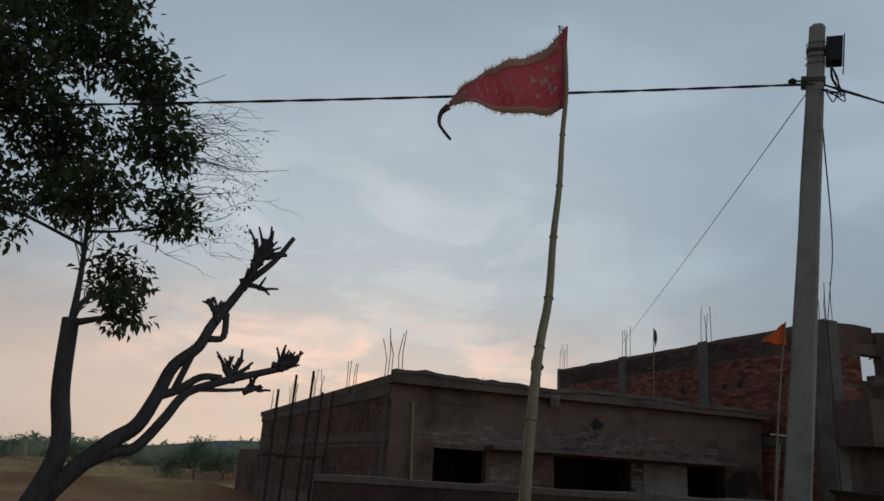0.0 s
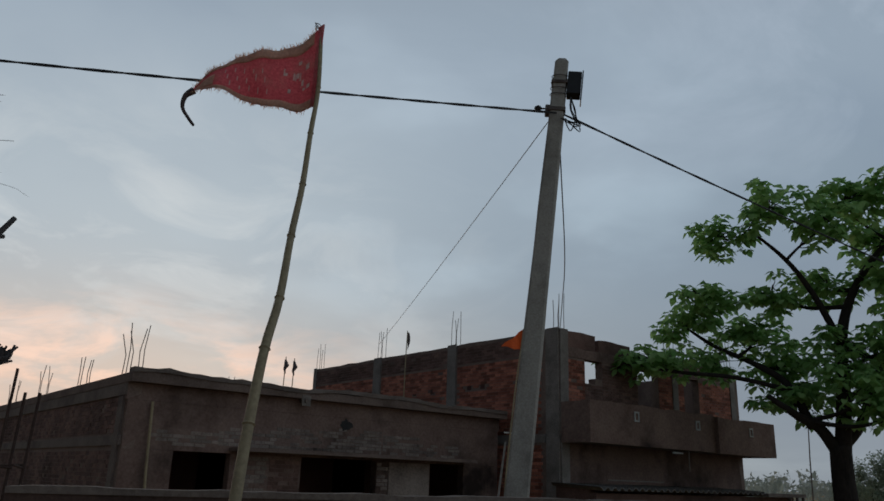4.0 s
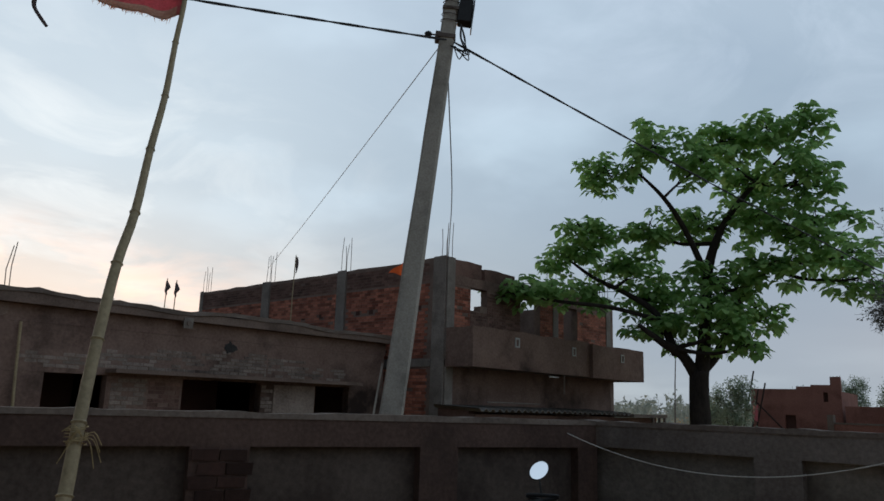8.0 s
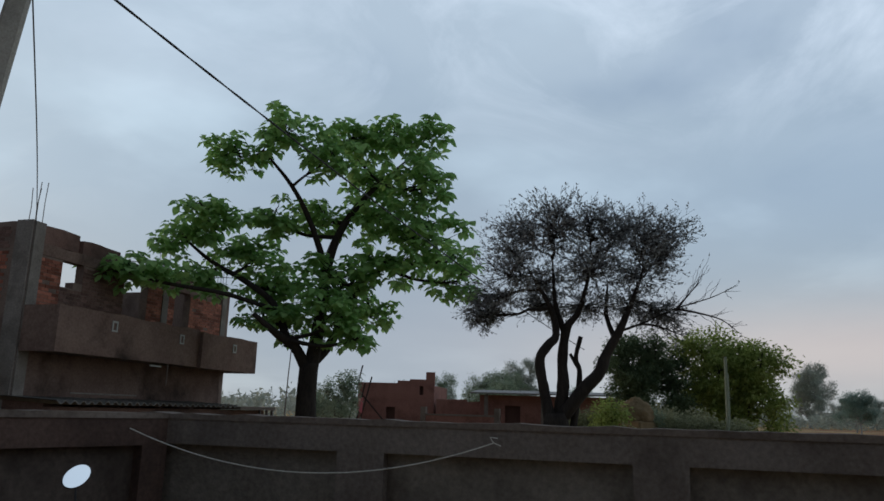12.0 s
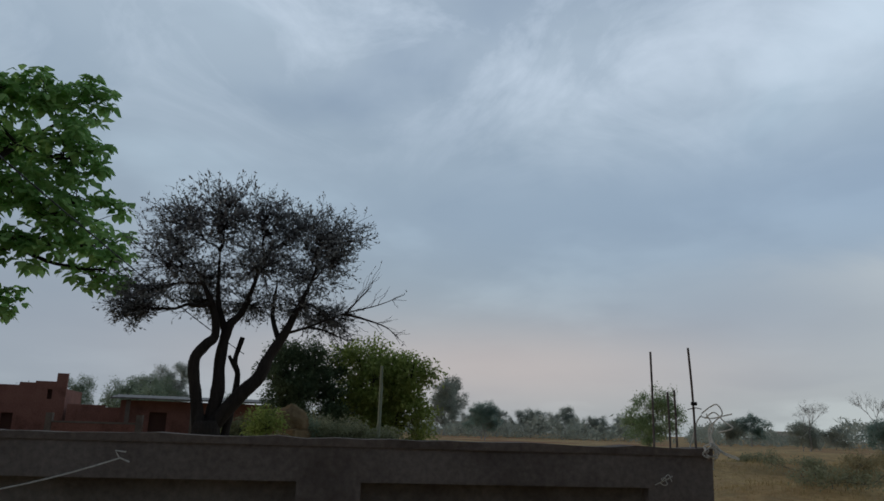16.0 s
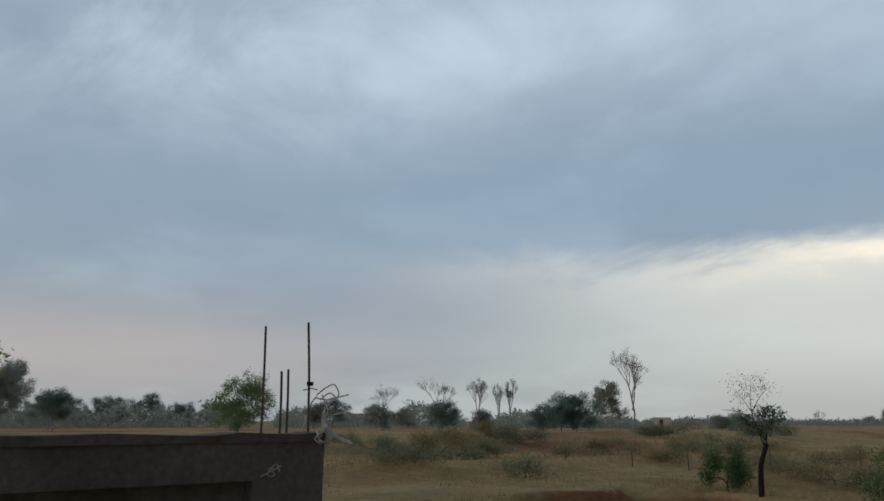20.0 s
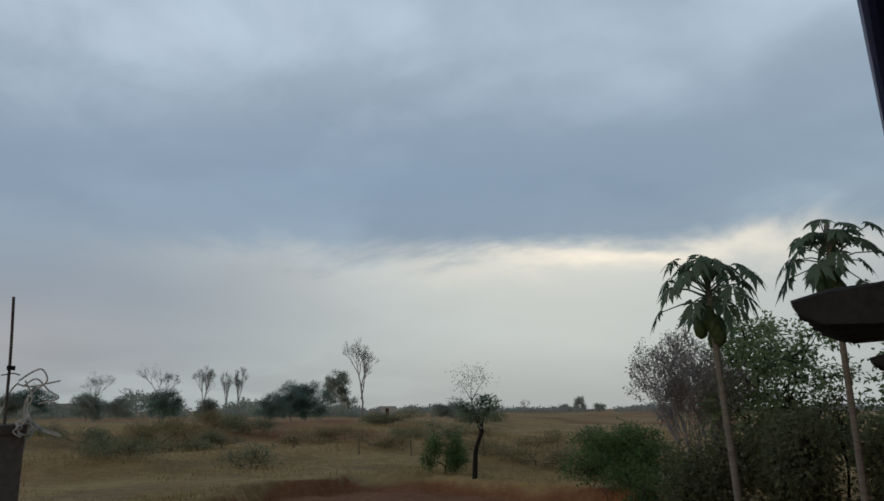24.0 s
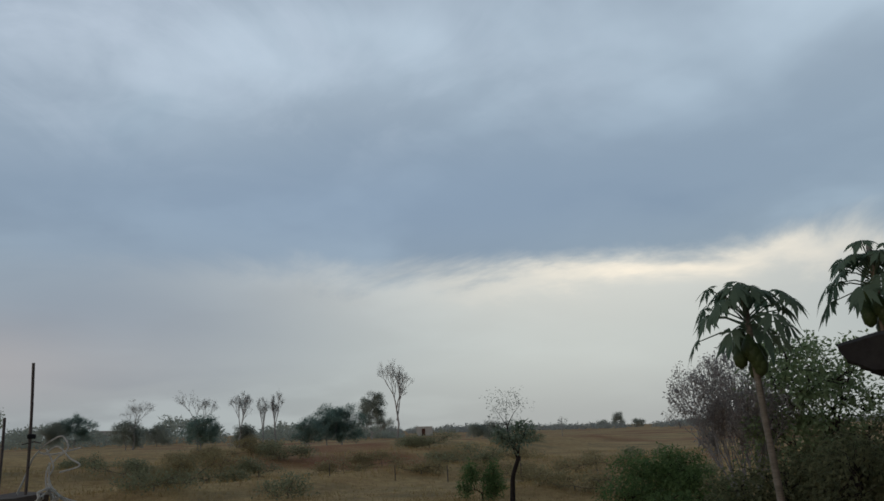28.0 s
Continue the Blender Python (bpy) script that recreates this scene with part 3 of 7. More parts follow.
gm = bmesh.new()
rings = [0.6]
while rings[-1] < 2600:
    rings.append(rings[-1] * (1.008 if 8.5 < rings[-1] < 19.0 else 1.034))
spokes = 600
prev = None
for r in rings:
    ring = []
    for k in range(spokes):
        x, y = r * math.cos(2 * math.pi * k / spokes), r * math.sin(2 * math.pi * k / spokes)
        ring.append(gm.verts.new((x, y, ground_height(x, y))))
    if prev:
        for k in range(spokes):
            gm.faces.new((prev[k], ring[k], ring[(k + 1) % spokes], prev[(k + 1) % spokes]))
    else:
        gm.faces.new(ring)
    prev = ring
ground = whole("ground", gm, M_FIELD, Matrix(), "dry brown fields and a sunken red ploughed plot", "ground", kind="structure", smooth=True)
mask = ground.data.attributes.new("plough", "FLOAT", "POINT")
vals = []
for v in ground.data.vertices:
    x, y = v.co.x, v.co.y
    if x > 2 and x * x + y * y < 625:
        k = max(0.0, min(1.0, plot_depth(x, y) / 0.35 + 0.5))
    else:
        k = (0.62 if x < -4 else 0.34) + 0.8 * noise.noise((x * 0.06, y * 0.06, 11.0)) + 0.35 * noise.noise((x * 0.3, y * 0.3, 12.0))
        k = 0.0 if x * x + y * y < 36 else max(0.0, min(0.72, k))
    vals.append(k)
mask.data.foreach_set("value", vals)

# hill line beyond the fields, with the blue of haze as its colour
hm = bmesh.new()
hill = []
for k in range(61):
    a = radians(-75 + k * 1.5)
    hgt = 8 + 10 * noise.noise((k * 0.23, 0.0, 5.0)) + 34 * math.exp(-((k - 35) / 3.2) ** 2) + 20 * math.exp(-((k - 39) / 3.0) ** 2)
    hill.append((hm.verts.new((2300 * math.sin(a), 2300 * math.cos(a), -3)), hm.verts.new((2420 * math.sin(a), 2420 * math.cos(a), hgt)), hm.verts.new((2600 * math.sin(a), 2600 * math.cos(a), -3))))
for p, q in zip(hill, hill[1:]):
    for j in range(2):
        hm.faces.new((p[j], q[j], q[j + 1], p[j + 1]))
whole("backdrop_hill", hm, M_HILL, Matrix(), "low hill on the far horizon, coloured haze blue", "hill", kind="structure", smooth=True)


# ---- the yard walls ----
def yard_wall(name, m, length, piers, top, under, label, seed, mat, panel_mat, thick=0.23):
    """Rendered boundary wall: piers and a top beam proud of recessed panels. Local x along it, -y to the yard."""
    w = thing(name, m, label, "wall", kind="structure")
    part("top_beam", rough_wall(0, length, under, top, 0, thick, seed, 0.22, 0.008, 0.012), mat, w)
    rng = random.Random(seed)
    edges = [0.0]
    for a, b in piers:
        part("pier", rough_wall(a, b, -0.05, under, 0.001, thick - 0.001, rng.randint(0, 999), 0.18, 0.012, 0.0), mat, w)
        edges += [a, b]
    edges.append(length)
    for a, b in zip(edges[0::2], edges[1::2]):
        if b - a > 0.05:
            part("panel", rough_wall(a, b, -0.05, under, 0.10, thick - 0.03, rng.randint(0, 999), 0.25, 0.010, 0.0), panel_mat, w, "recessed rendered panel")
    part("coping", rough_wall(0.0, length, top - 0.022, top + 0.022, -0.012, thick + 0.01, seed + 5, 0.16, 0.006, 0.008), M_CONCRETE, w, "thin rough cement coping")
    return w


WALL_U = Vector((0.467, -0.884, 0))
wall_e = yard_wall("wall_east", grid(1.98, 5.43, 0, WALL_U), 6.25, [(0.0, 0.16), (1.73, 2.09), (3.81, 4.16), (5.84, 6.25)], 1.49, 1.28, "grey cement-rendered boundary wall with recessed panels and piers", 3, M_PLASTER, M_PANEL)
WALL_W = Vector((0.984, 0.182, 0))
# Darker render than wall_east: grime and less light, both in the colour.
ww = yard_wall("wall_north", grid(-3.40, 4.15, 0, WALL_W), 5.62, [(0.0, 0.3), (2.0, 2.42), (3.80, 4.15), (5.4, 5.62)], 1.49, 1.27, "grimy cement-rendered boundary wall behind the flag pole, with dimmer light coloured in", 8, M_DIMGRIMERENDER, M_DIMGRIMEPANEL)
# the pier that lost its render shows bricks
rng = random.Random(4)
for c in range(7):
    for k in range(2):
        o = -0.006
        a = 2.01 + 0.2 * k + (0.05 if c % 2 else 0)
        bm = bmesh.new()
        box(bm, a, a + 0.185, o - 0.012, 0.05, 0.62 + 0.092 * c, 0.62 + 0.092 * c + 0.078, wob=0.006, rng=rng)
        part("brick", bm, M_OLDBRICK, ww)

part("end_column", rough_wall(5.84, 6.245, -0.05, 1.488, 0.232, 0.44, 9, 0.2, 0.010, 0.010), M_PLASTER, wall_e)
# ---- steel left standing out of the end pier, with wire and a plate ----
rods = thing("rebar_cluster", grid(4.71, 0.26, 1.49, WALL_U), "four rusty reinforcing rods standing out of the wall end", "rebar")
for x, y, h, lx in ((0.21, 0.375, 0.63, 0.0), (0.335, 0.06, 0.63, -0.02), (0.235, 0.20, 0.36, 0.0), (0.33, 0.30, 0.38, 0.0)):
    part("rod", tube(bmesh.new(), smooth_line([(x, y, -0.1), (x + lx * 0.4, y, h * 0.5), (x + lx, y + 0.01, h)]), 0.007, 6), M_STEEL, rods)
part("tag_plate", boxes((0.295, 0.335, 0.02, 0.030, 0.275, 0.297), bevel=0.003), M_BLACK, rods, "small dark plate tied to a rod")
part("tie_wire", tube(bmesh.new(), [(0.27, 0.02, 0.25), (0.33, 0.03, 0.262), (0.37, 0.04, 0.255)], 0.003, 5), M_STEEL, rods)


def coil(name, m, label, seed, loops, spread, r=0.0035, loose=()):
    rng = random.Random(seed)
    t = thing(name, m, label, "cord")
    for k in range(loops):
        pts = []
        rx, rz, ph = spread * rng.uniform(0.5, 1.0), spread * rng.uniform(0.6, 1.2), rng.uniform(0, 6)
        cx, cz = rng.uniform(-0.3, 0.3) * spread, rng.uniform(-0.4, 0.4) * spread
        for i in range(15):
            a = ph + i / 14 * 5.6
            pts.append((cx + rx * math.cos(a), rng.uniform(-0.02, 0.02), cz + rz * math.sin(a)))
        part("loop", tube(bmesh.new(), smooth_line(pts, 2), r, 5), M_ROPE, t)
    for pts in loose:
        part("loose_end", tube(bmesh.new(), smooth_line(pts, 4), r, 5), M_ROPE, t)
    return t


STRANDS = (((0, 0.26), (-0.03, 0.22), (-0.06, 0.12), (-0.085, 0.05)), ((0, 0.27), (0.05, 0.31), (0.10, 0.33), (0.13, 0.27), (0.08, 0.22), (0.04, 0.16), (0.05, 0.06), (0.09, 0.02)), ((0, 0.25), (0.06, 0.24), (0.15, 0.26), (0.19, 0.27)), ((0.02, 0.24), (0.08, 0.28), (0.14, 0.22), (0.19, 0.18), (0.10, 0.15)), ((0.05, 0.2), (0.06, 0.1), (0.12, 0.03), (0.20, 0.0), (0.21, -0.02), (0.12, 0.02), (0.06, 0.08)), ((0.06, 0.08), (0.05, 0.0), (0.06, -0.08), (0.04, -0.14)), ((0.03, 0.27), (0.07, 0.18), (0.05, 0.12), (0.08, 0.05)), ((0.05, 0.1), (0.075, 0.0), (0.045, -0.08), (0.06, -0.13)))
coil("tied_cord", grid(4.88, -0.08, 1.50, WALL_U) @ pose(0, -0.03, 0), "tangle of white cord tied to a rod on the wall", 7, 4, 0.050, 0.0042, [[(0.6 * s - 0.005, 0.09 - 0.8 * s, (0.92 if z > 0 else 0.6) * z - 0.03) for s, z in line] for line in STRANDS])
coil("nail_cord", grid(4.88, -0.08, 1.33, WALL_U) @ pose(-0.31, -0.02, 0), "short pale cord knotted on a nail in the wall", 9, 1, 0.025, 0.003, [[(-0.05, 0, -0.03), (0.02, 0, 0.0), (0.06, 0, 0.02)], [(0, 0, 0), (0.03, -0.01, 0.03), (0.05, -0.01, -0.01)]])

# cord strung between two nails across the panels
line_a, line_b = Vector((1.80, 5.10, 1.396)), Vector((3.30, 2.84, 1.385))
cm = bmesh.new()
tube(cm, [p - Vector((0.02, 0.011, 0)) for p in sag(line_a, line_b, 0.255, 24)], 0.0042, 5)
washing_line = whole("washing_line", cm, M_ROPE, Matrix(), "pale cord sagging between two nails on the boundary wall", "cord")
km = bmesh.new()
tube(km, [line_b + Vector((-0.02, 0, 0.0)), line_b + Vector((-0.03, 0.02, 0.035)), line_b + Vector((-0.01, -0.03, 0.03))], 0.004, 5)
tube(km, [line_b + Vector((-0.02, 0, 0.0)), line_b + Vector((0.0, -0.05, -0.02))], 0.004, 5)
part("knot", km, M_ROPE, washing_line)


# ---- helpers for the brick houses ----
def brick_skin(name, x0, x1, z0, z1, mat, parent, seed, proud=0.012, gap=0.012, skip=0.02, hole=None, lx=0.225, hz=0.073):
    """Courses of single bricks on the face y = 0 of a wall, -y outside, joined in one piece of geometry."""
    rng = random.Random(seed)
    verts, faces = [], []
    z, c = z0, 0
    while z + hz <= z1 + 0.001:
        x = x0 - (0.5 * lx if c % 2 else 0)
        while x < x1:
            a, b = max(x, x0), min(x + lx, x1)
            x += lx + gap
            if b - a < 0.04 or rng.random() < skip or (hole and any(h[0] < (a + b) / 2 < h[1] and h[2] < z + hz / 2 < h[3] for h in hole)):
                continue
            d = proud * rng.uniform(0.5, 1.5)
            j = [rng.uniform(-0.005, 0.005) for _ in range(4)]
            k = len(verts)
            verts += [(a, 0.02, z), (b, 0.02, z), (b, 0.02, z + hz), (a, 0.02, z + hz), (a + j[0], -d, z + j[1]), (b + j[2], -d, z + j[3]), (b + j[0], -d, z + hz + j[1]), (a + j[2], -d, z + hz + j[3])]
            faces += [(k + 4, k + 5, k + 6, k + 7), (k, k + 1, k + 5, k + 4), (k + 1, k + 2, k + 6, k + 5), (k + 2, k + 3, k + 7, k + 6), (k + 3, k, k + 4, k + 7)]
        z += hz + gap
        c += 1
    me = bpy.data.meshes.new(name)
    me.from_pydata(verts, [], faces)
    me.materials.append(mat)
    ob = new(name, me)
    ob.parent = parent
    return tagged(ob, "", kind="stuff")


def rebar_tuft(name, m, n, h, spread, label, seed, lean=0.0):
    rng = random.Random(seed)
    t = thing(name, m, label, "rebar", "rods standing on the roofs")
    for k in range(n):
        x, y = (k % 2 - 0.5) * spread, (k // 2 - 0.5) * spread
        hh = h * rng.uniform(0.75, 1.1)
        part("rod", tube(bmesh.new(), [(x, y, -0.1), (x * 0.9 + rng.uniform(-0.02, 0.02), y, hh * 0.5), (x * (1 - lean) + rng.uniform(-0.05, 0.05), y * 0.8, hh)], 0.0095, 5), M_STEEL, t)
    return t


# rotated faces of a house: front looks along +y of the house frame, the west side looks along its +x
WEST = Matrix(((0, 1, 0, 0), (-1, 0, 0, 0), (0, 0, 1, 0), (0, 0, 0, 1)))  # local x runs towards the front (-y), local -y runs to -x


def west_empty(house, name, label):
    e = new(name)
    e.parent = house
    e.matrix_local = WEST
    e.empty_display_size = 0.2
    return tagged(e, label)


# ---- the low unfinished house ----
H1 = grid(-5.03, 14.38)
h1 = thing("low_house", H1, "low unfinished flat-roofed brick house with blackened render", "house")
part("roof_slab", rough_wall(-0.06, 9.9, 3.24, 3.44, -0.22, 17.9, 21, 0.5, 0.012, 0.03), M_SLAB, h1, "stained concrete roof slab")
# uneven mortar kerb along the roof edge
kb = rough_wall(-0.04, 9.88, 3.40, 3.485, -0.25, 0.06, 22, 0.22, 0.03, 0.02)
for v in kb.verts:
    v.co.z += 0.035 * math.sin(v.co.x * 1.3 + 0.6) + 0.02 * math.sin(v.co.x * 3.1) - 0.05 * max(0.0, (v.co.x - 7.0) / 2.9) ** 2
part("roof_kerb", kb, M_CONCRETE, h1, "uneven mortar kerb along the roof edge")
part("roof_band", rough_wall(-0.03, 9.8, 2.92, 3.236, 0.0, 0.23, 23, 0.4, 0.012, 0.0), M_DARKRENDER, h1)
# front wall around its openings
OPEN1 = [(1.0, 2.2, -0.1, 1.98), (3.85, 5.85, -0.1, 1.98), (7.45, 8.55, -0.1, 1.9)]
xs = [0.0] + [v for o in OPEN1 for v in o[:2]] + [9.75]
for a, b in zip(xs[0::2], xs[1::2]):
    part("wall_pier", rough_wall(a, b, -0.1, 2.0, 0, 0.23, int(a * 10) + 30, 0.4, 0.012, 0.0), M_DARKRENDER, h1)
part("upper_wall", rough_wall(0.0, 9.75, 2.004, 2.916, 0, 0.23, 31, 0.4, 0.012, 0.0), M_DARKRENDER, h1)
for k, (a, b, c, d, sk) in enumerate(((0.5, 1.9, 2.10, 2.46, 0.45), (1.9, 3.2, 2.15, 2.52, 0.22), (3.2, 4.75, 2.15, 2.62, 0.25), (4.75, 5.95, 2.15, 2.74, 0.18), (6.0, 7.1, 2.15, 2.60, 0.25), (7.1, 8.4, 2.15, 2.46, 0.35))):
    brick_skin("limewashed_brickwork", a, b, c, d, M_LIMEBRICK, h1, 400 + k, 0.009, gap=0.014, skip=sk, lx=0.215, hz=0.062)
brick_skin("limewashed_brickwork", 2.3, 3.05, 0.9, 1.98, M_LIMEBRICK, h1, 42, 0.008, gap=0.016, skip=0.18)
brick_skin("limewashed_brickwork", 5.87, 6.18, 0.9, 1.98, M_LIMEBRICK, h1, 48, 0.008, gap=0.016, skip=0.15)
brick_skin("grimy_brickwork", 3.1, 3.8, 0.9, 1.98, M_SOOTBRICK, h1, 43, 0.008, skip=0.1)
part("limewashed_panel", rough_wall(6.2, 7.42, -0.1, 1.98, -0.022, -0.004, 44, 0.3, 0.004, 0.0), M_LIMEBRICK, h1, "limewashed door panel")
part("sunshade", rough_wall(2.15, 8.6, 2.05, 2.13, -0.50, -0.002, 45, 0.3, 0.008, 0.012), M_SLAB, h1, "thin concrete sunshade over the openings")
# Room backs and floor are coloured dark in place of interior shade.
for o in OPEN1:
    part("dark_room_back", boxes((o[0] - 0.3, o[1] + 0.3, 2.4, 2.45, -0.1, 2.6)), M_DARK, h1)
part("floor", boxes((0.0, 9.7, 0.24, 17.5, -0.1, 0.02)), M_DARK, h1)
part("back_wall", boxes((0.25, 9.75, 17.3, 17.55, -0.1, 3.236)), M_SOOTBRICK, h1)
part("inner_wall", boxes((9.5, 9.75, 0.24, 17.3, -0.1, 3.236)), M_SOOTBRICK, h1)
# drain spout with its collar
part("spout", tube(bmesh.new(), [(3.72, 0.05, 3.2), (3.72, -0.28, 3.19)], 0.05, 10), M_CONCRETE, h1, "short roof drain spout")
part("spout_collar", rough_wall(3.61, 3.83, 3.08, 3.31, -0.245, -0.225, 47, 0.08, 0.008, 0.02), M_COLUMN, h1, "pale cement collar")
# Ragged dark plate; the shade of a broken hole is in its colour.
ph = bmesh.new()
rim = [(4.95 + (0.17 + 0.16 * noise.noise((k * 0.9, 1, 1))) * math.cos(k * math.pi / 9), 2.76 + (0.11 + 0.10 * noise.noise((k * 1.3, 5, 1))) * math.sin(k * math.pi / 9)) for k in range(18)]
front, back = [ph.verts.new((x, -0.012, z)) for x, z in rim], [ph.verts.new((x, 0.03, z)) for x, z in rim]
ph.faces.new(front)
for k in range(18):
    ph.faces.new((back[k], back[(k + 1) % 18], front[(k + 1) % 18], front[k]))
part("patch_hole", ph, M_DARKCONC, h1, "dark raised patch standing for a broken hole in the render")
# west side: long brick wall with beam band and column
w1 = west_empty(h1, "west_side", "long brick side wall with a concrete beam band")
part("side_wall", rough_wall(-17.5, -0.0, -0.1, 3.236, 0.0, 0.23, 50, 0.6, 0.01, 0.0), M_BRICKWALL, w1)
brick_skin("side_brickwork", -17.4, -0.5, 2.30, 2.98, M_SOOTBRICK, w1, 51)
brick_skin("side_brickwork", -17.4, -0.5, 0.7, 2.02, M_SOOTBRICK, w1, 52)
part("beam_band", rough_wall(-17.5, -0.05, 2.06, 2.24, -0.04, 0.0, 53, 0.5, 0.008, 0.0), M_CONCRETE, w1)
part("roof_beam", rough_wall(-17.5, -0.02, 3.0, 3.235, -0.05, 0.0, 54, 0.5, 0.008, 0.0), M_CONCRETE, w1)
part("corner_column", rough_wall(-0.44, -0.16, -0.1, 2.99, -0.05, 0.0, 55, 0.4, 0.008, 0.0), M_CONCRETE, w1)
part("lean_to_wall", rough_wall(-24.0, -17.6, -0.1, 1.9, 0.0, 0.23, 56, 0.5, 0.01, 0.04), M_SOOTBRICK, w1, "lower brick wall behind the house")
part("bamboo_prop", tube(bmesh.new(), smooth_line([(0.62, -0.10, 0.0), (0.5, -0.10, 1.4), (0.44, -0.09, 2.9)]), 0.028, 7), M_BAMBOO, h1, "bamboo prop against the front")
rebar_tuft("rebar_bundle", H1 @ pose(0.12, 0.3, 3.44), 5, 0.95, 0.24, "leaning reinforcing rods over the corner of the low house", 60, -0.5)
for k, (x, y, h) in enumerate(((0.15, 4.0, 0.75), (0.15, 8.0, 0.8), (0.15, 12.0, 0.8), (0.15, 16.0, 0.8), (4.4, 5.5, 0.9), (4.9, 7.5, 1.0))):
    rebar_tuft("rebar_bundle", H1 @ pose(x, y, 3.44), 4, h, 0.2, "reinforcing rods standing out of a flat roof", 61 + k)

# ---- the two-storey brick house ----
H2 = grid(4.75, 17.74)
h2 = thing("brick_house", H2, "two-storey unfinished red brick house with concrete columns and balcony", "house")
w2 = west_empty(h2, "west_side", "red brick side wall with concrete columns")
part("side_wall", rough_wall(-12.7, 0.0, -0.1, 5.57, 0.0, 0.23, 70, 0.6, 0.008, 0.02), M_BRICKWALL, w2)
HOLES = [(-y - 0.09, -y + 0.09, 4.17, 4.31) for y in (1.0, 1.5, 2.97, 3.55, 5.3, 6.2, 9.4)]
SPANS = [(-12.65, -8.62), (-8.1, -4.6), (-4.1, -0.62)]
for k, (a, b) in enumerate(SPANS):
    brick_skin("brickwork", a, b, 2.86 if k < 2 else 4.475, 4.95, M_BRICK, w2, 71 + k, hole=HOLES)
    brick_skin("grimy_brickwork", a, b, 4.96, 5.5, M_SOOTBRICK, w2, 76 + k, 0.008)
brick_skin("brickwork", -4.1, -0.62, 0.2, 2.62, M_BRICK, w2, 80)
# Shallow dark blocks stand in for the shade inside the putlog holes.
for a, b, c, d in HOLES:
    part("putlog_hole", boxes((a, b, -0.004, 0.03, c, d)), M_DARK, w2)
for a, b in ((-0.46, -0.02), (-4.55, -4.16), (-8.57, -8.15), (-12.69, -12.5)):
    part("column", rough_wall(a, b, -0.1, 5.60, -0.045, 0.0, int(-a * 10) + 81, 0.4, 0.010, 0.0), M_COLUMN, w2, "raw concrete column")
part("floor_beam", rough_wall(-12.6, -0.5, 2.63, 2.84, -0.03, 0.0, 86, 0.4, 0.008, 0.0), M_COLUMN, w2)
# front: ground floor, slab, balcony, upper floor with openings and no roof
part("ground_wall", rough_wall(0.0, 8.5, -0.1, 2.64, 0.0, 0.23, 90, 0.5, 0.010, 0.0), M_DARKRENDER, h2)
part("floor_slab", rough_wall(0.0, 8.5, 2.645, 2.80, -0.90, 12.6, 91, 0.6, 0.008, 0.0), M_CONCRETE, h2)
part("corner_column", rough_wall(0.0, 0.30, -0.1, 5.57, -0.04, 0.0, 92, 0.4, 0.008, 0.0), M_COLUMN, h2, "raw concrete corner column")
UPPER = [(0.3, 1.0, 2.80, 4.85), (1.0, 1.72, 2.80, 4.22), (1.42, 1.72, 4.22, 4.38), (1.72, 3.3, 2.80, 4.85), (4.3, 5.6, 2.80, 4.85), (6.4, 8.45, 2.80, 4.85)]
for k, (a, b, c, d) in enumerate(UPPER):
    part("upper_wall", rough_wall(a, b, c, d, 0.0, 0.23, 93 + k, 0.4, 0.006, 0.0), M_BRICKWALL, h2)
    brick_skin("brickwork", a + 0.01, b - 0.01, c + 0.3, d - 0.02, M_BRICK if k > 3 or k == 0 else M_SOOTBRICK, h2, 100 + k, 0.009)
part("lintel_beam", rough_wall(0.3, 8.45, 4.855, 5.12, -0.01, 0.24, 106, 0.4, 0.006, 0.01), M_DARKRENDER, h2, "dark lintel beam")
for k, (a, b, d) in enumerate(((0.3, 1.46, 5.55), (1.6, 3.0, 5.47), (3.0, 4.4, 5.3), (4.4, 8.45, 5.45))):
    part("parapet", rough_wall(a, b, 5.125, d, 0.0, 0.22, 107 + k, 0.3, 0.006, 0.02), M_SOOTBRICK, h2)
for x in (4.98, 8.2):
    part("column", rough_wall(x, x + 0.28, 2.81, 5.4, -0.035, -0.001, int(x * 7), 0.4, 0.006, 0.0), M_COLUMN, h2, "raw concrete column")
part("east_wall", rough_wall(8.46, 8.69, -0.1, 5.3, 0.0, 12.6, 112, 0.6, 0.006, 0.02), M_BRICKWALL, h2)
part("back_wall", rough_wall(0.25, 8.45, -0.1, 4.6, 12.4, 12.62, 113, 0.6, 0.006, 0.02), M_BRICKWALL, h2)
balcony = new("balcony")
balcony.parent = h2
tagged(balcony, "dark rendered balcony parapet stepping out at its end")
part("parapet_wall", rough_wall(-0.02, 5.55, 2.62, 3.66, -0.99, -0.90, 114, 0.35, 0.010, 0.02), M_DARKRENDER, balcony)
part("parapet_step", rough_wall(5.55, 8.78, 2.60, 3.62, -1.10, -0.90, 115, 0.35, 0.010, 0.02), M_DARKRENDER, balcony)
part("parapet_return", rough_wall(8.68, 8.78, 2.60, 3.61, -0.89, 0.0, 116, 0.35, 0.005, 0.0), M_DARKRENDER, balcony)
part("parapet_return", rough_wall(-0.02, 0.08, 2.62, 3.64, -0.89, -0.05, 117, 0.35, 0.005, 0.0), M_DARKRENDER, balcony)
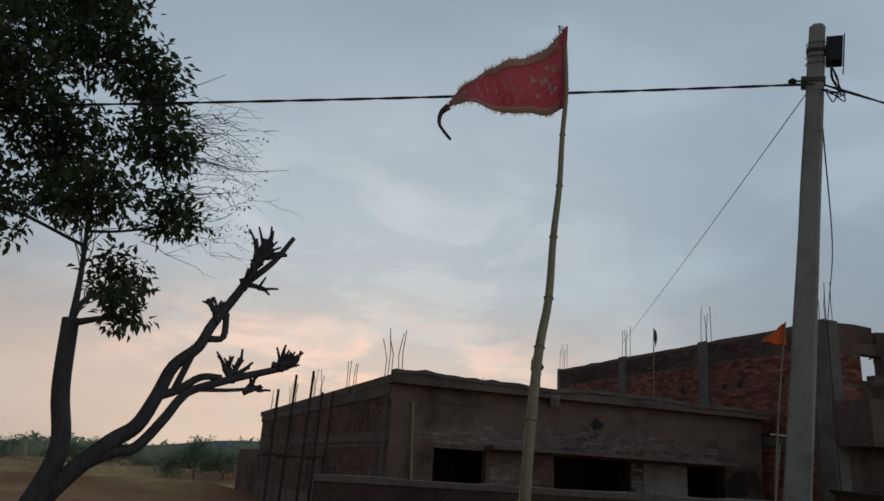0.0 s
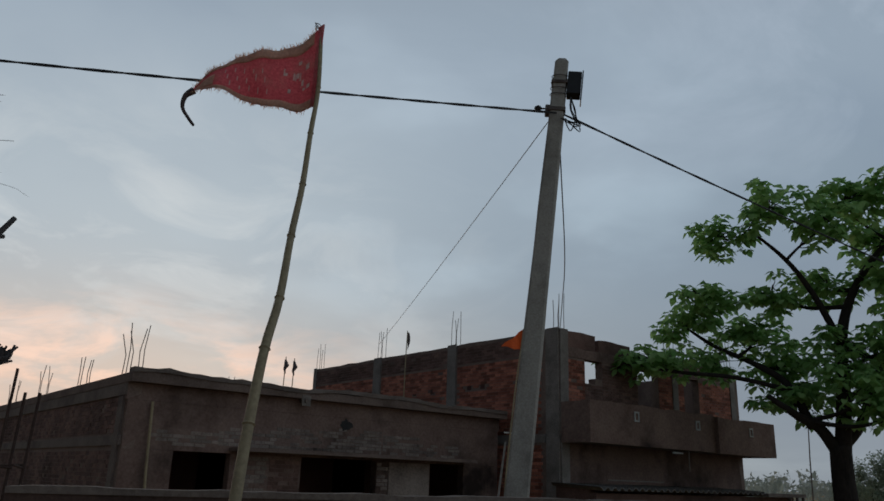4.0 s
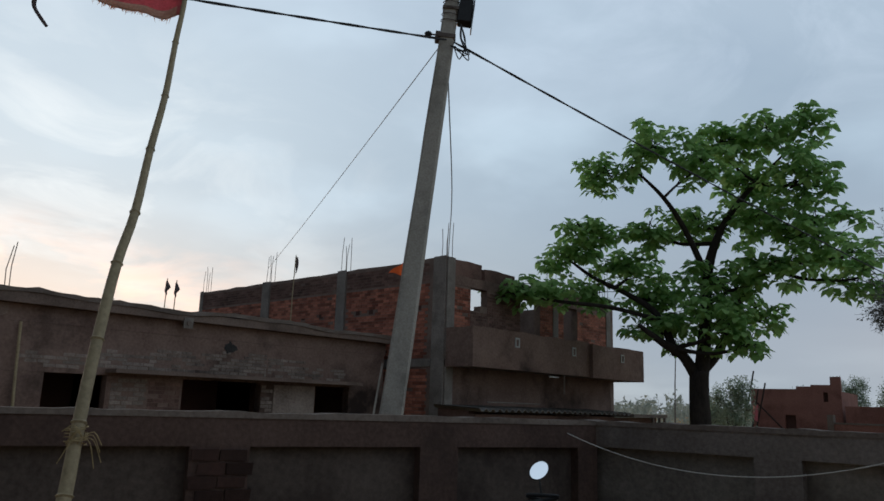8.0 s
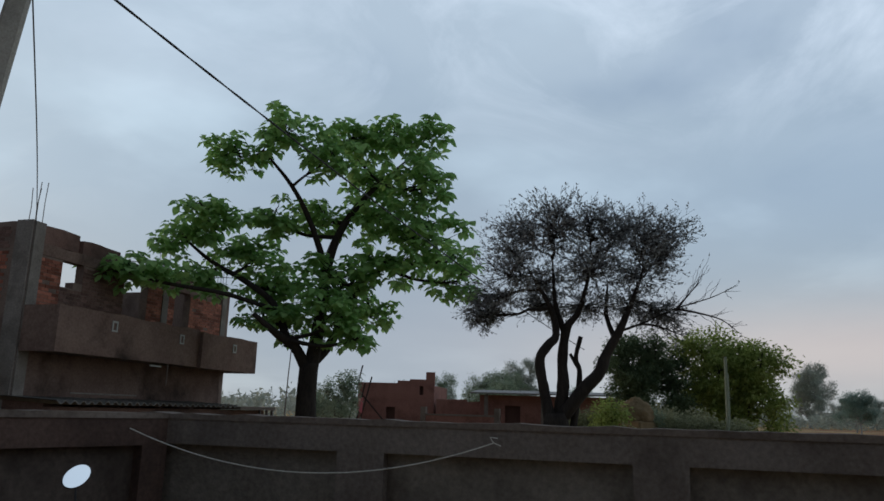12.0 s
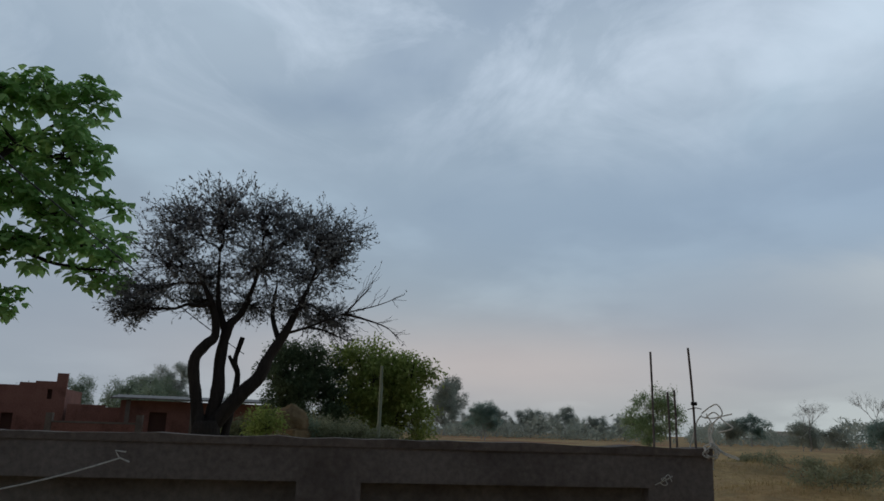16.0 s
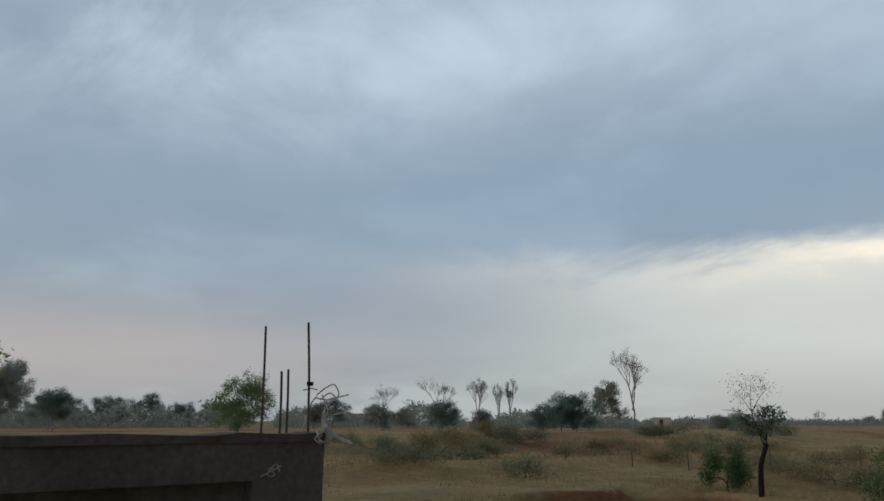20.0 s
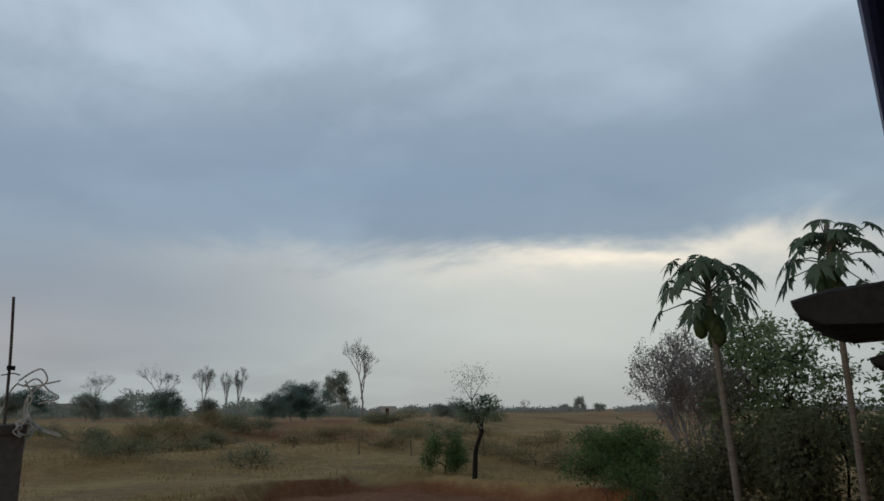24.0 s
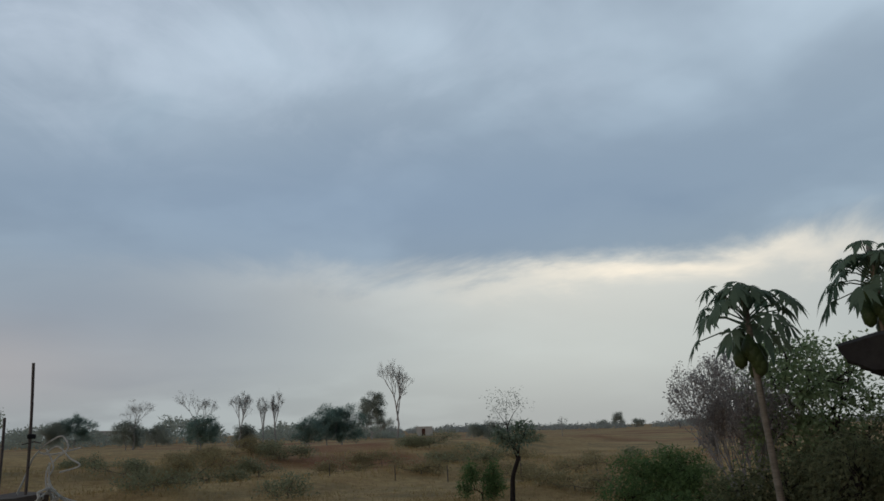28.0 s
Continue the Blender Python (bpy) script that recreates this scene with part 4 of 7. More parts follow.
for x, z, y in ((1.83, 3.36, -0.998), (4.65, 3.32, -0.998), (7.33, 3.29, -1.108)):
    part("cement_frame", boxes((x - 0.10, x - 0.06, y - 0.02, y, z - 0.13, z + 0.13), (x + 0.06, x + 0.10, y - 0.02, y, z - 0.13, z + 0.13), (x - 0.06, x + 0.06, y - 0.02, y, z + 0.09, z + 0.13), (x - 0.06, x + 0.06, y - 0.02, y, z - 0.13, z - 0.09)), M_FARWALL, balcony, "pale cement frame round a drain hole")
part("lamp_bracket", boxes((3.25, 3.7, -1.1, -1.06, 2.50, 2.535)), M_FARWALL, balcony, "short pale bracket under the balcony")
part("hanging_pipe", tube(bmesh.new(), [(4.2, -0.95, 2.62), (4.2, -0.95, 2.05)], 0.02, 6), M_CONCRETE, balcony)
for k, (x, y) in enumerate(((0.15, 0.15), (0.12, 4.35), (0.12, 8.35), (5.1, 0.12), (8.3, 0.12), (5.2, 4.2), (0.12, 12.5))):
    rebar_tuft("rebar_bundle", H2 @ pose(x, y, 5.55), 4, 1.05, 0.2, "reinforcing rods standing out of a brick house column", 120 + k)

# ---- the shed before it, roofed with corrugated sheets ----
SH = H2 @ pose(0, -1.6, 0)
shed = thing("shed", SH, "low brick shed with a rusty corrugated sheet roof", "shed")
part("front_wall", rough_wall(-0.3, 9.1, -0.1, 1.44, 0.25, 0.45, 130, 0.5, 0.006, 0.0), M_SOOTBRICK, shed)
part("side_wall", boxes((-0.3, -0.1, 0.46, 1.5, -0.1, 1.6)), M_SOOTBRICK, shed)
for k in range(7):
    x0 = -0.45 + k * 1.05
    bm = bmesh.new()
    nx = 28
    rows = []
    for y, z in ((0.0, 1.53), (1.55, 1.60)):
        rows.append([(bm.verts.new((x0 + 1.08 * i / nx, y, z + 0.036 * math.cos(2 * math.pi * i / 7) + 0.004 * (k % 2))), bm.verts.new((x0 + 1.08 * i / nx, y, z + 0.022 + 0.036 * math.cos(2 * math.pi * i / 7) + 0.004 * (k % 2)))) for i in range(nx + 1)])
    for i in range(nx):
        for s in (0, 1):
            bm.faces.new((rows[0][i][s], rows[0][i + 1][s], rows[1][i + 1][s], rows[1][i][s]))
        bm.faces.new((rows[0][i][0], rows[0][i + 1][0], rows[0][i + 1][1], rows[0][i][1]))
    part("roof_sheet", bm, M_TIN, shed)
part("flat_roof", rough_wall(6.95, 9.2, 1.45, 1.54, -0.1, 1.5, 132, 0.4, 0.005, 0.01), M_CONCRETE, shed, "flat slab over the end of the shed")
for x in (8.3, 8.75, 9.12):
    part("post", boxes((x, x + 0.06, -0.05, 0.02, 0.0, 1.45)), M_STEEL, shed)
part("purlin", tube(bmesh.new(), [(1.2, 1.1, 1.75), (3.6, 1.1, 1.75)], 0.016, 6), M_COLUMN, shed)

# ---- the house that the film is taken from ----
HR = grid(1.70, -1.91, 0, (0.4274, -0.9040, 0))
hr = thing("plastered_house", HR, "weathered plastered house with concrete sunshades along its side", "house")
part("side_wall", boxes((0.24, 16.0, -0.23, -0.004, -0.1, 3.35)), M_CONCRETE, hr)
part("wall_end", boxes((0.0, 0.236, -0.23, -0.004, -0.1, 2.06), (0.0, 0.236, -0.23, -0.004, 2.44, 3.35)), M_CONCRETE, hr)
part("front_wall", rough_wall(-0.0, 0.23, -0.1, 2.10, -6.0, -0.24, 140, 0.4, 0.0, 0.0), M_PALEPLASTER, hr)
fw = bmesh.new()
box(fw, 0.0, 0.23, -6.0, -1.25, 2.10, 2.38)
box(fw, -0.03, 0.24, -6.0, -0.06, 2.38, 2.72, bevel=0.015)
box(fw, 0.0, 0.23, -6.0, -0.24, 2.725, 3.35)
part("front_upper_wall", fw, M_CONCRETE, hr, "upper wall with a projecting lintel beam")
# Back plate coloured dark for the shade inside the recess.
part("niche_back", boxes((0.20, 0.236, -1.25, -0.02, 2.062, 2.438)), M_DARKCONC, hr, "back of the recess under the lintel, painted dark for shade")
cw = bmesh.new()
rng = random.Random(6)
prev = None
for i in range(41):
    z = -0.1 + 3.4 * i / 40
    j = 0.012 * (noise.noise((z * 3, 0, 1)) + noise.noise((z * 11, 2, 1)) * 0.7)
    ring = [cw.verts.new(p) for p in ((-0.012, -0.30 if not 2.08 < z < 2.42 else -0.05 + 1.5 * j, z), (-0.012 + j * 0.3, -0.02 + j, z), (0.06, 0.004 + j, z), (0.25, 0.004 + j * 0.6, z))]
    if prev:
        for k in range(3):
            cw.faces.new((prev[k], prev[k + 1], ring[k + 1], ring[k]))
    prev = ring
part("corner_plaster", cw, M_PALEPLASTER, hr, "worn plaster corner with a ragged edge")
part("roof_slab", rough_wall(-0.1, 16.1, 3.36, 3.50, -6.0, 0.02, 141, 0.6, 0.005, 0.01), M_CONCRETE, hr)
pipe = part("pipe", tube(bmesh.new(), [(0.02, 0.05, 3.28), (16.0, 0.05, 3.28)], 0.055, 12), M_BLUEPIPE, hr, "dark blue plastic pipe under the roof edge")
part("pipe_collar", tube(bmesh.new(), [(3.70, 0.05, 3.28), (3.73, 0.05, 3.28)], 0.060, 12), M_WHITE, pipe, "white pipe joint")
part("pipe_collar", tube(bmesh.new(), [(9.7, 0.05, 3.28), (9.73, 0.05, 3.28)], 0.060, 12), M_WHITE, pipe)


def sunshade(x0, x1, seed):
    """Thick concrete sunshade over a window, undercut towards its lip, with a crumbled edge."""
    rng = random.Random(seed)
    bm = bmesh.new()
    n = 26
    secs = []
    for i in range(n + 1):
        x = x0 + (x1 - x0) * i / n
        j = [rng.uniform(-0.020, 0.020) for _ in range(8)] + [rng.uniform(-0.01, 0.01) if 0 < i < n else 0.0 for _ in range(2)]
        secs.append([bm.verts.new(p) for p in ((x + j[8], -0.01, 1.965), (x + j[8], 0.22, 1.965 + j[0] * 0.5), (x + j[9], 0.43 + j[1], 1.975 + j[2]), (x, 0.56 + j[3], 2.03 + j[4]), (x + j[9], 0.57 + j[5], 2.085 + j[6]), (x, 0.40, 2.125 + 1.2 * j[7]), (x, 0.2, 2.155 + 1.2 * j[0]), (x, -0.01, 2.20 + j[2]))])
    for a, b in zip(secs, secs[1:]):
        for k in range(8):
            bm.faces.new((a[k], b[k], b[(k + 1) % 8], a[(k + 1) % 8]))
    bm.faces.new(secs[0][::-1])
    bm.faces.new(secs[-1])
    return bm


for x in (1.80, 7.0, 14.0):
    part("sunshade", sunshade(x, x + 1.35, int(x * 10)), M_DARKCONC, hr, "thick weathered concrete sunshade")
post = rough_wall(-0.06, 0.10, -0.05, 1.40, -0.08, 0.08, 150, 0.14, 0.010, 0.012)
whole("gate_post", post, M_CONCRETE, HR @ pose(-0.35, -0.02, 0, 0, 0, 0), "short rough concrete post beside the house corner", "post")

# board and spare bricks just outside
BD = grid(3.52, -1.67, 0, (-0.68, -0.733, 0))
board = thing("laminate_board", BD, "pale blue laminate board with worn blue flower print", "board")
bm = bmesh.new()
box(bm, 0.0, 1.75, 0.0, 0.028, 0.05, 1.160, bevel=0.004)
bm.transform(pose(0, 0, 0, 0, 1.8, 0))
part("sheet", bm, M_BOARD, board)
rng = random.Random(12)
for cx, cz, n, r in ((0.06, 1.10, 9, 0.018), (0.11, 1.10, 3, 0.012), (0.20, 1.125, 2, 0.012), (0.62, 1.10, 6, 0.012), (0.74, 1.09, 8, 0.03), (0.86, 1.08, 9, 0.03), (0.96, 1.10, 6, 0.02), (0.05, 1.04, 6, 0.02)):
    bm = bmesh.new()
    for _ in range(n):
        a, x, z = rng.uniform(0, 6.28), cx + rng.uniform(-0.03, 0.03), cz + rng.uniform(-0.03, 0.02)
        l, w = r * rng.uniform(0.7, 1.4), r * 0.4
        c, s = math.cos(a), math.sin(a)
        vs = [bm.verts.new((x + c * p - s * q, rng.uniform(-0.0040, -0.0025), z - 0.0314 * x + 0.004 + s * p + c * q)) for p, q in ((-l, 0), (0, -w), (l, 0), (0, w))]
        f = bm.faces.new(vs)
    tagged(part("flower_print", bm, M_BOARDMARK, board), "", kind="stuff")

stack = thing("brick_stack", pose(3.72, -1.62, 0), "loose stack of old dark red bricks behind the board", "bricks")
rng = random.Random(15)
bmesh_brick = bmesh.new()
box(bmesh_brick, -0.112, 0.112, -0.053, 0.053, 0.0, 0.073, bevel=0.010)
for v in bmesh_brick.verts:
    v.co += Vector([rng.uniform(-0.006, 0.006) for _ in range(3)])
brick_mesh = bpy.data.meshes.new("brick")
bmesh_brick.to_mesh(brick_mesh)
bmesh_brick.free()
brick_mesh.materials.append(M_STACKBRICK)


def lay_brick(parent, x, y, z, turn, tilt=0.0):
    b = new("brick", brick_mesh)
    b.parent = parent
    b.matrix_local = pose(x, y, z, tilt, 0, turn)


# two low piles, with a few bricks thrown on top
for x, y, top, turn in ((0.07, 0.10, 15, 20), (-0.01, -0.04, 15, 38), (0.14, -0.02, 14, 30), (-0.07, -0.29, 14, 44), (0.05, -0.42, 14, 35), (0.12, -0.20, 14, 60)):
    for c in range(top):
        lay_brick(stack, x + rng.uniform(-0.012, 0.012), y + rng.uniform(-0.012, 0.012), 0.0762 * c, turn + rng.uniform(-7, 7) + (90 if c % 2 and c < top - 1 else 0))
for x, y, z, tn in ((-0.05, -0.29, 1.068, 75), (0.04, -0.42, 1.068, 20)):
    lay_brick(stack, x, y, z, tn)


# ---- electric pole and its lines ----
POLE = [Vector((0.57, 7.52, -0.3)), Vector((1.352, 7.44, 7.02))]
pole = thing("electric_pole", pose(0.602, 7.517, 0), "leaning grey concrete electric pole with a black junction box", "pole")
off = Vector((0.602, 7.517, 0))
axis = (POLE[1] - POLE[0]).normalized()
face_dir = Vector((0.95, -0.31, 0)).normalized()
sidew = (face_dir - axis * face_dir.dot(axis)).normalized()
deep = axis.cross(sidew)
bm = bmesh.new()
prev = None
rng = random.Random(2)
for i in range(15):
    t = i / 14
    c = POLE[0].lerp(POLE[1], t) - off
    hw, hd = 0.153 - 0.063 * t, 0.085 - 0.02 * t
    ch = 0.025
    prof = [(-hw + ch, -hd), (hw - ch, -hd), (hw, -hd + ch), (hw, hd - ch), (hw - ch, hd), (-hw + ch, hd), (-hw, hd - ch), (-hw, -hd + ch)]
    ring = [bm.verts.new(c + sidew * (a + rng.uniform(-0.004, 0.004)) + deep * b) for a, b in prof]
    if prev:
        for k in range(8):
            bm.faces.new((prev[k], prev[(k + 1) % 8], ring[(k + 1) % 8], ring[k]))
    prev = ring
top_c = POLE[1] - off
tip = [bm.verts.new(top_c + (v.co - top_c) * 0.6 + axis * 0.05) for v in prev]
for k in range(8):
    bm.faces.new((prev[k], prev[(k + 1) % 8], tip[(k + 1) % 8], tip[k]))
bm.faces.new(tip)
part("shaft", bm, M_POLE, pole)


def on_pole(h, a=0.0, b=0.0):
    """A point on the pole h metres under its top, a to its side and b towards the yard."""
    return POLE[1] - axis * h + sidew * a - deep * b - off


frame_m = Matrix((sidew, deep, axis)).transposed().to_4x4()


def on_pole_box(x0, x1, y0, y1, h0, h1, bev=0.008):
    b = bmesh.new()
    box(b, x0, x1, y0, y1, -h1, -h0, bevel=bev)
    b.transform(Matrix.Translation(POLE[1] - off) @ frame_m)
    return b


jb = part("junction_box", on_pole_box(0.10, 0.28, -0.09, 0.09, 0.17, 0.50), M_BLACK, pole, "black junction box")
part("box_lid", on_pole_box(0.285, 0.300, -0.10, 0.10, 0.15, 0.60), M_BLACK, jb)
part("clamp", on_pole_box(-0.11, 0.11, -0.085, 0.08, 0.70, 0.75, 0.0), M_STEEL, pole)
part("clamp", on_pole_box(-0.11, 0.11, -0.085, 0.08, 0.30, 0.34, 0.0), M_STEEL, pole)
part("insulator_rod", tube(bmesh.new(), [on_pole(0.70, -0.07), on_pole(0.70, -0.30)], 0.012, 6), M_STEEL, pole)
part("insulator", tube(bmesh.new(), [on_pole(0.70, -0.20), on_pole(0.70, -0.22), on_pole(0.70, -0.25), on_pole(0.70, -0.28), on_pole(0.70, -0.30)], [0.012, 0.032, 0.045, 0.032, 0.012], 9), M_BLACK, pole, "small black insulator")
part("bracket", on_pole_box(-0.155, -0.085, -0.05, 0.05, 0.66, 0.80, 0.006), M_STEEL, pole, "rusty bracket")
for k in range(4):
    ring = [on_pole(0.22 + 0.09 * k + 0.012 * math.sin(a), 0.115 * math.cos(a), 0.095 * math.sin(a)) for a in [2 * math.pi * q / 12 for q in range(13)]]
    part("tie_wire", tube(bmesh.new(), ring, 0.006, 5), M_STEEL, pole)
for k in range(5):
    b = bmesh.new()
    rr = random.Random(30 + k)
    pts = [on_pole(0.55, 0.16, 0.08), on_pole(0.75 + rr.uniform(0, 0.1), 0.2 + rr.uniform(-0.04, 0.1), 0.1), on_pole(0.98 + rr.uniform(-0.05, 0.1), 0.20 + rr.uniform(-0.05, 0.14), 0.1), on_pole(0.88, 0.10 + rr.uniform(-0.05, 0.03), 0.1)]
    tube(b, smooth_line(pts, 5), 0.008, 5)
    part("wire_loop", b, M_WIRE, pole)


def cable(name, pts, r, label, m=M_WIRE, twist=0.0, category="cable"):
    """A hung cable; with twist two strands wind round one another."""
    t = thing(name, Matrix(), label, category)
    if not twist:
        part("strand", tube(bmesh.new(), pts, r, 6), m, t)
        return t
    fine = []
    for a, b in zip(pts, pts[1:]):
        fine += [a.lerp(b, k / 8) for k in range(8)]
    fine.append(pts[-1])
    for s in (0, math.pi):
        out = []
        for i, p in enumerate(fine):
            a = i * 0.55 + s
            out.append(p + Vector((0.2 * math.cos(a), 0, math.sin(a))) * twist)
        part("strand", tube(bmesh.new(), out, r, 5), m, t)
    return t


hook = POLE[1] - axis * 0.80
cable("supply_cable", sag(hook - deep * 0.09, (-16.0, 5.2, 4.98), 0.12, 24), 0.011, "twisted black supply cable running from the pole across the trees", twist=0.008)
cable("supply_cable", sag(hook + sidew * 0.1 - deep * 0.05, (24.5, 16.0, 4.10), 0.22, 24), 0.011, "twisted black supply cable running from the pole over the leafy tree", twist=0.008)
cable("service_wire", sag(hook - sidew * 0.05, H2 @ Vector((0.0, 8.35, 6.1)), 0.05, 16), 0.0065, "thin grey wire running from the pole to the brick house roof", M_SERVICE)
wire_end = H2 @ Vector((0.35, 0.3, 5.5))
p0 = POLE[1] - axis * 1.35 + sidew * 0.1
cable("drop_wire", smooth_line([p0, p0.lerp(wire_end, 0.3) + Vector((0.08, 0, -0.35)), p0.lerp(wire_end, 0.65) + Vector((0.05, 0, -0.15)), wire_end], 6), 0.009, "loose wire hanging from the pole to the brick house corner")
cable("pole_wire", [off + on_pole(5.0, -0.19, 0.02), off + on_pole(6.1, -0.215, 0.02), off + on_pole(7.2, -0.24, 0.02)], 0.012, "pale earthing pipe beside the foot of the pole", M_POLE, category="pipe")

# ---- bamboo flag pole tied to the wall ----
fp = thing("flag_pole", pose(-1.97, 1.95, 0), "crooked bamboo flag pole leaning in the yard", "flag pole")
o = Vector((-1.97, 1.95, 0))
knots = [(-1.97, 1.92, -0.1), (-1.93, 2.17, 0.7), (-1.905, 2.36, 1.19), (-1.898, 2.456, 1.48), (-1.882, 2.59, 1.846), (-1.853, 2.72, 2.22), (-1.812, 2.86, 2.51), (-1.793, 3.09, 2.926), (-1.762, 3.28, 3.319), (-1.747, 3.42, 3.729), (-1.725, 3.51, 4.11), (-1.741, 3.56, 4.595)]
cl = smooth_line([Vector(k) - o for k in knots], 4)
rad = taper(len(cl), 0.033, 0.013)
part("culm", tube(bmesh.new(), cl, rad, 10), M_BAMBOO, fp, "bamboo culm", smooth=True)
for i in range(4, len(cl) - 2, 4):
    d = (cl[i + 1] - cl[i]).normalized()
    part("node_ring", tube(bmesh.new(), [cl[i] - d * 0.008, cl[i], cl[i] + d * 0.008], [rad[i] * 1.02, rad[i] * 1.28, rad[i] * 1.02], 10), M_BAMBOO, fp)
tie = thing("straw_tie", pose(-1.90, 2.43, 1.42), "dry straw rope knotted round the flag pole", "rope")
rng = random.Random(20)
for k in range(16):
    b = bmesh.new()
    a = rng.uniform(0, 6.28)
    if k < 5:
        pts = [(0.045 * math.cos(a + j * 0.9), 0.045 * math.sin(a + j * 0.9), -0.03 + 0.015 * k + 0.003 * j) for j in range(8)]
    else:
        e = Vector((rng.uniform(-0.06, 0.12), rng.uniform(-0.05, 0.02), rng.uniform(-0.14, 0.05)))
        pts = [(0.03, -0.03, 0.0), e * 0.5 + Vector((0.02, -0.03, 0.04)), e]
    tube(b, smooth_line(pts, 3), 0.0025, 4)
    part("straw", b, M_STRAW, tie)

# the pennant, blown out to the left, with a frayed gold border and a torn tail
FLAG_X = Vector((-0.985, 0.17, 0))


FLAG_U = (0.0, 0.1, 0.2, 0.35, 0.5, 0.65, 0.8, 0.9, 1.0)
FLAG_TOP = (4.60, 4.52, 4.46, 4.40, 4.365, 4.33, 4.265, 4.205, 4.125)
FLAG_BOT = (3.985, 3.965, 3.965, 3.99, 4.00, 4.045, 4.085, 4.09, 4.085)


def flag_point(u, w):
    """u from the hoist to the tip, w from the lower edge to the upper one."""
    v = u
    u = max(u, 0.0)
    top = float(np.interp(u, FLAG_U, FLAG_TOP)) + 0.006 * math.sin(31 * u)
    bot = float(np.interp(u, FLAG_U, FLAG_BOT)) + 0.006 * math.sin(27 * u + 1)
    p = Vector((-1.735, 3.56, 0)) + FLAG_X * (0.86 * v) + FLAG_X.cross(UP) * (0.05 * math.sin(6.5 * u + w * 1.3) * u ** 0.6 + 0.018 * math.sin(15 * u - 2 * w))
    p.z = bot + (top - bot) * w
    p.x += (w - 0.5) * 0.018 * (1 - u)
    return p


def flag_sheet(u0, u1, w0, w1, lift, nu, nw):
    b = bmesh.new()
    side = FLAG_X.cross(UP) * -1
    g = [[[b.verts.new(flag_point(u0 + (u1 - u0) * i / nu, w0 + (w1 - w0) * j / nw) + side * (lift + s)) for j in range(nw + 1)] for i in range(nu + 1)] for s in (0.0, 0.0012)]
    for i in range(nu):
        for j in range(nw):
            b.faces.new((g[1][i][j], g[1][i + 1][j], g[1][i + 1][j + 1], g[1][i][j + 1]))
            b.faces.new((g[0][i][j + 1], g[0][i + 1][j + 1], g[0][i + 1][j], g[0][i][j]))
    for i in range(nu):
        b.faces.new((g[0][i][0], g[0][i + 1][0], g[1][i + 1][0], g[1][i][0]))
        b.faces.new((g[1][i][nw], g[1][i + 1][nw], g[0][i + 1][nw], g[0][i][nw]))
    return b


flag = thing("pennant", pose(0, 0, 0), "faded red pennant with frayed gold border blowing from the bamboo pole", "flag", kind="thing")
part("cloth", flag_sheet(0.0, 1.0, 0.0, 1.0, 0.0, 44, 14), M_FLAGRED, flag, smooth=True)
part("border", flag_sheet(0.06, 0.97, 0.84, 1.0, 0.004, 40, 3), M_FLAGGOLD, flag, "gold border strip", smooth=True)
part("border", flag_sheet(0.0, 0.97, 0.0, 0.11, 0.004, 40, 3), M_FLAGGOLD, flag, "gold border strip", smooth=True)
part("end_panel", flag_sheet(0.80, 0.97, 0.13, 0.62, 0.004, 14, 6), M_FLAGGOLD, flag, "faded gold end panel", smooth=True)
part("sleeve", flag_sheet(-0.012, 0.035, 0.0, 1.02, 0.006, 4, 12), M_FLAGRED, flag, smooth=True)
rng = random.Random(25)
for k in range(30):
    u, w = (rng.uniform(0.05, 0.30), rng.uniform(0.2, 0.72)) if k < 12 else (0.38 + 0.024 * (k % 15), 0.20 + 0.19 * (k % 3) + rng.uniform(-0.03, 0.03))
    du, dw = (rng.uniform(0.008, 0.03), rng.uniform(0.03, 0.12)) if k < 12 else (0.007, rng.uniform(0.08, 0.14))
    part("print_mark", flag_sheet(u, u + du, w, w + dw, 0.006, 3, 3), M_FLAGPRINT, flag)
fr = bmesh.new()
for k in range(330):
    u = rng.uniform(0.03, 1.0)
    p = flag_point(u, 1.0 if k % 3 else 0.0)
    d = Vector((rng.uniform(-1, 0.3) * 0.7, rng.uniform(-0.5, 0.5), (1 if k % 3 else -1) * rng.uniform(0.2, 1))).normalized() * rng.uniform(0.012, 0.042)
    q = FLAG_X * 0.003
    fr.faces.new([fr.verts.new(v) for v in (p - q, p + q, p + d)])
tagged(part("fringe", fr, M_FLAGGOLD, flag), "frayed thread fringe", kind="stuff")
tail = [flag_point(0.985, 0.5), flag_point(0.985, 0.5) + Vector((-0.05, 0, -0.05)), flag_point(0.985, 0.5) + Vector((-0.06, 0.01, -0.13)), flag_point(0.985, 0.5) + Vector((-0.01, 0.0, -0.21)), flag_point(0.985, 0.5) + Vector((0.03, 0.0, -0.26))]
part("torn_tail", tube(bmesh.new(), smooth_line(tail, 4), [0.026, 0.024, 0.022, 0.02, 0.018, 0.016, 0.015, 0.014, 0.013, 0.012, 0.012, 0.012, 0.012, 0.012, 0.012, 0.011, 0.010], 6), M_DARKCLOTH, flag, "dark torn tail")
for k in range(5):
    b = bmesh.new()
    t0 = cl[-1] + o
    tube(b, smooth_line([t0 - Vector((0, 0, 0.02)), t0 + Vector((rng.uniform(-0.05, 0.0), 0, rng.uniform(0, 0.03))), t0 + Vector((rng.uniform(-0.09, -0.02), 0, rng.uniform(-0.02, 0.05)))], 3), 0.003, 4)
    part("top_thread", b, M_DARKCLOTH, flag)

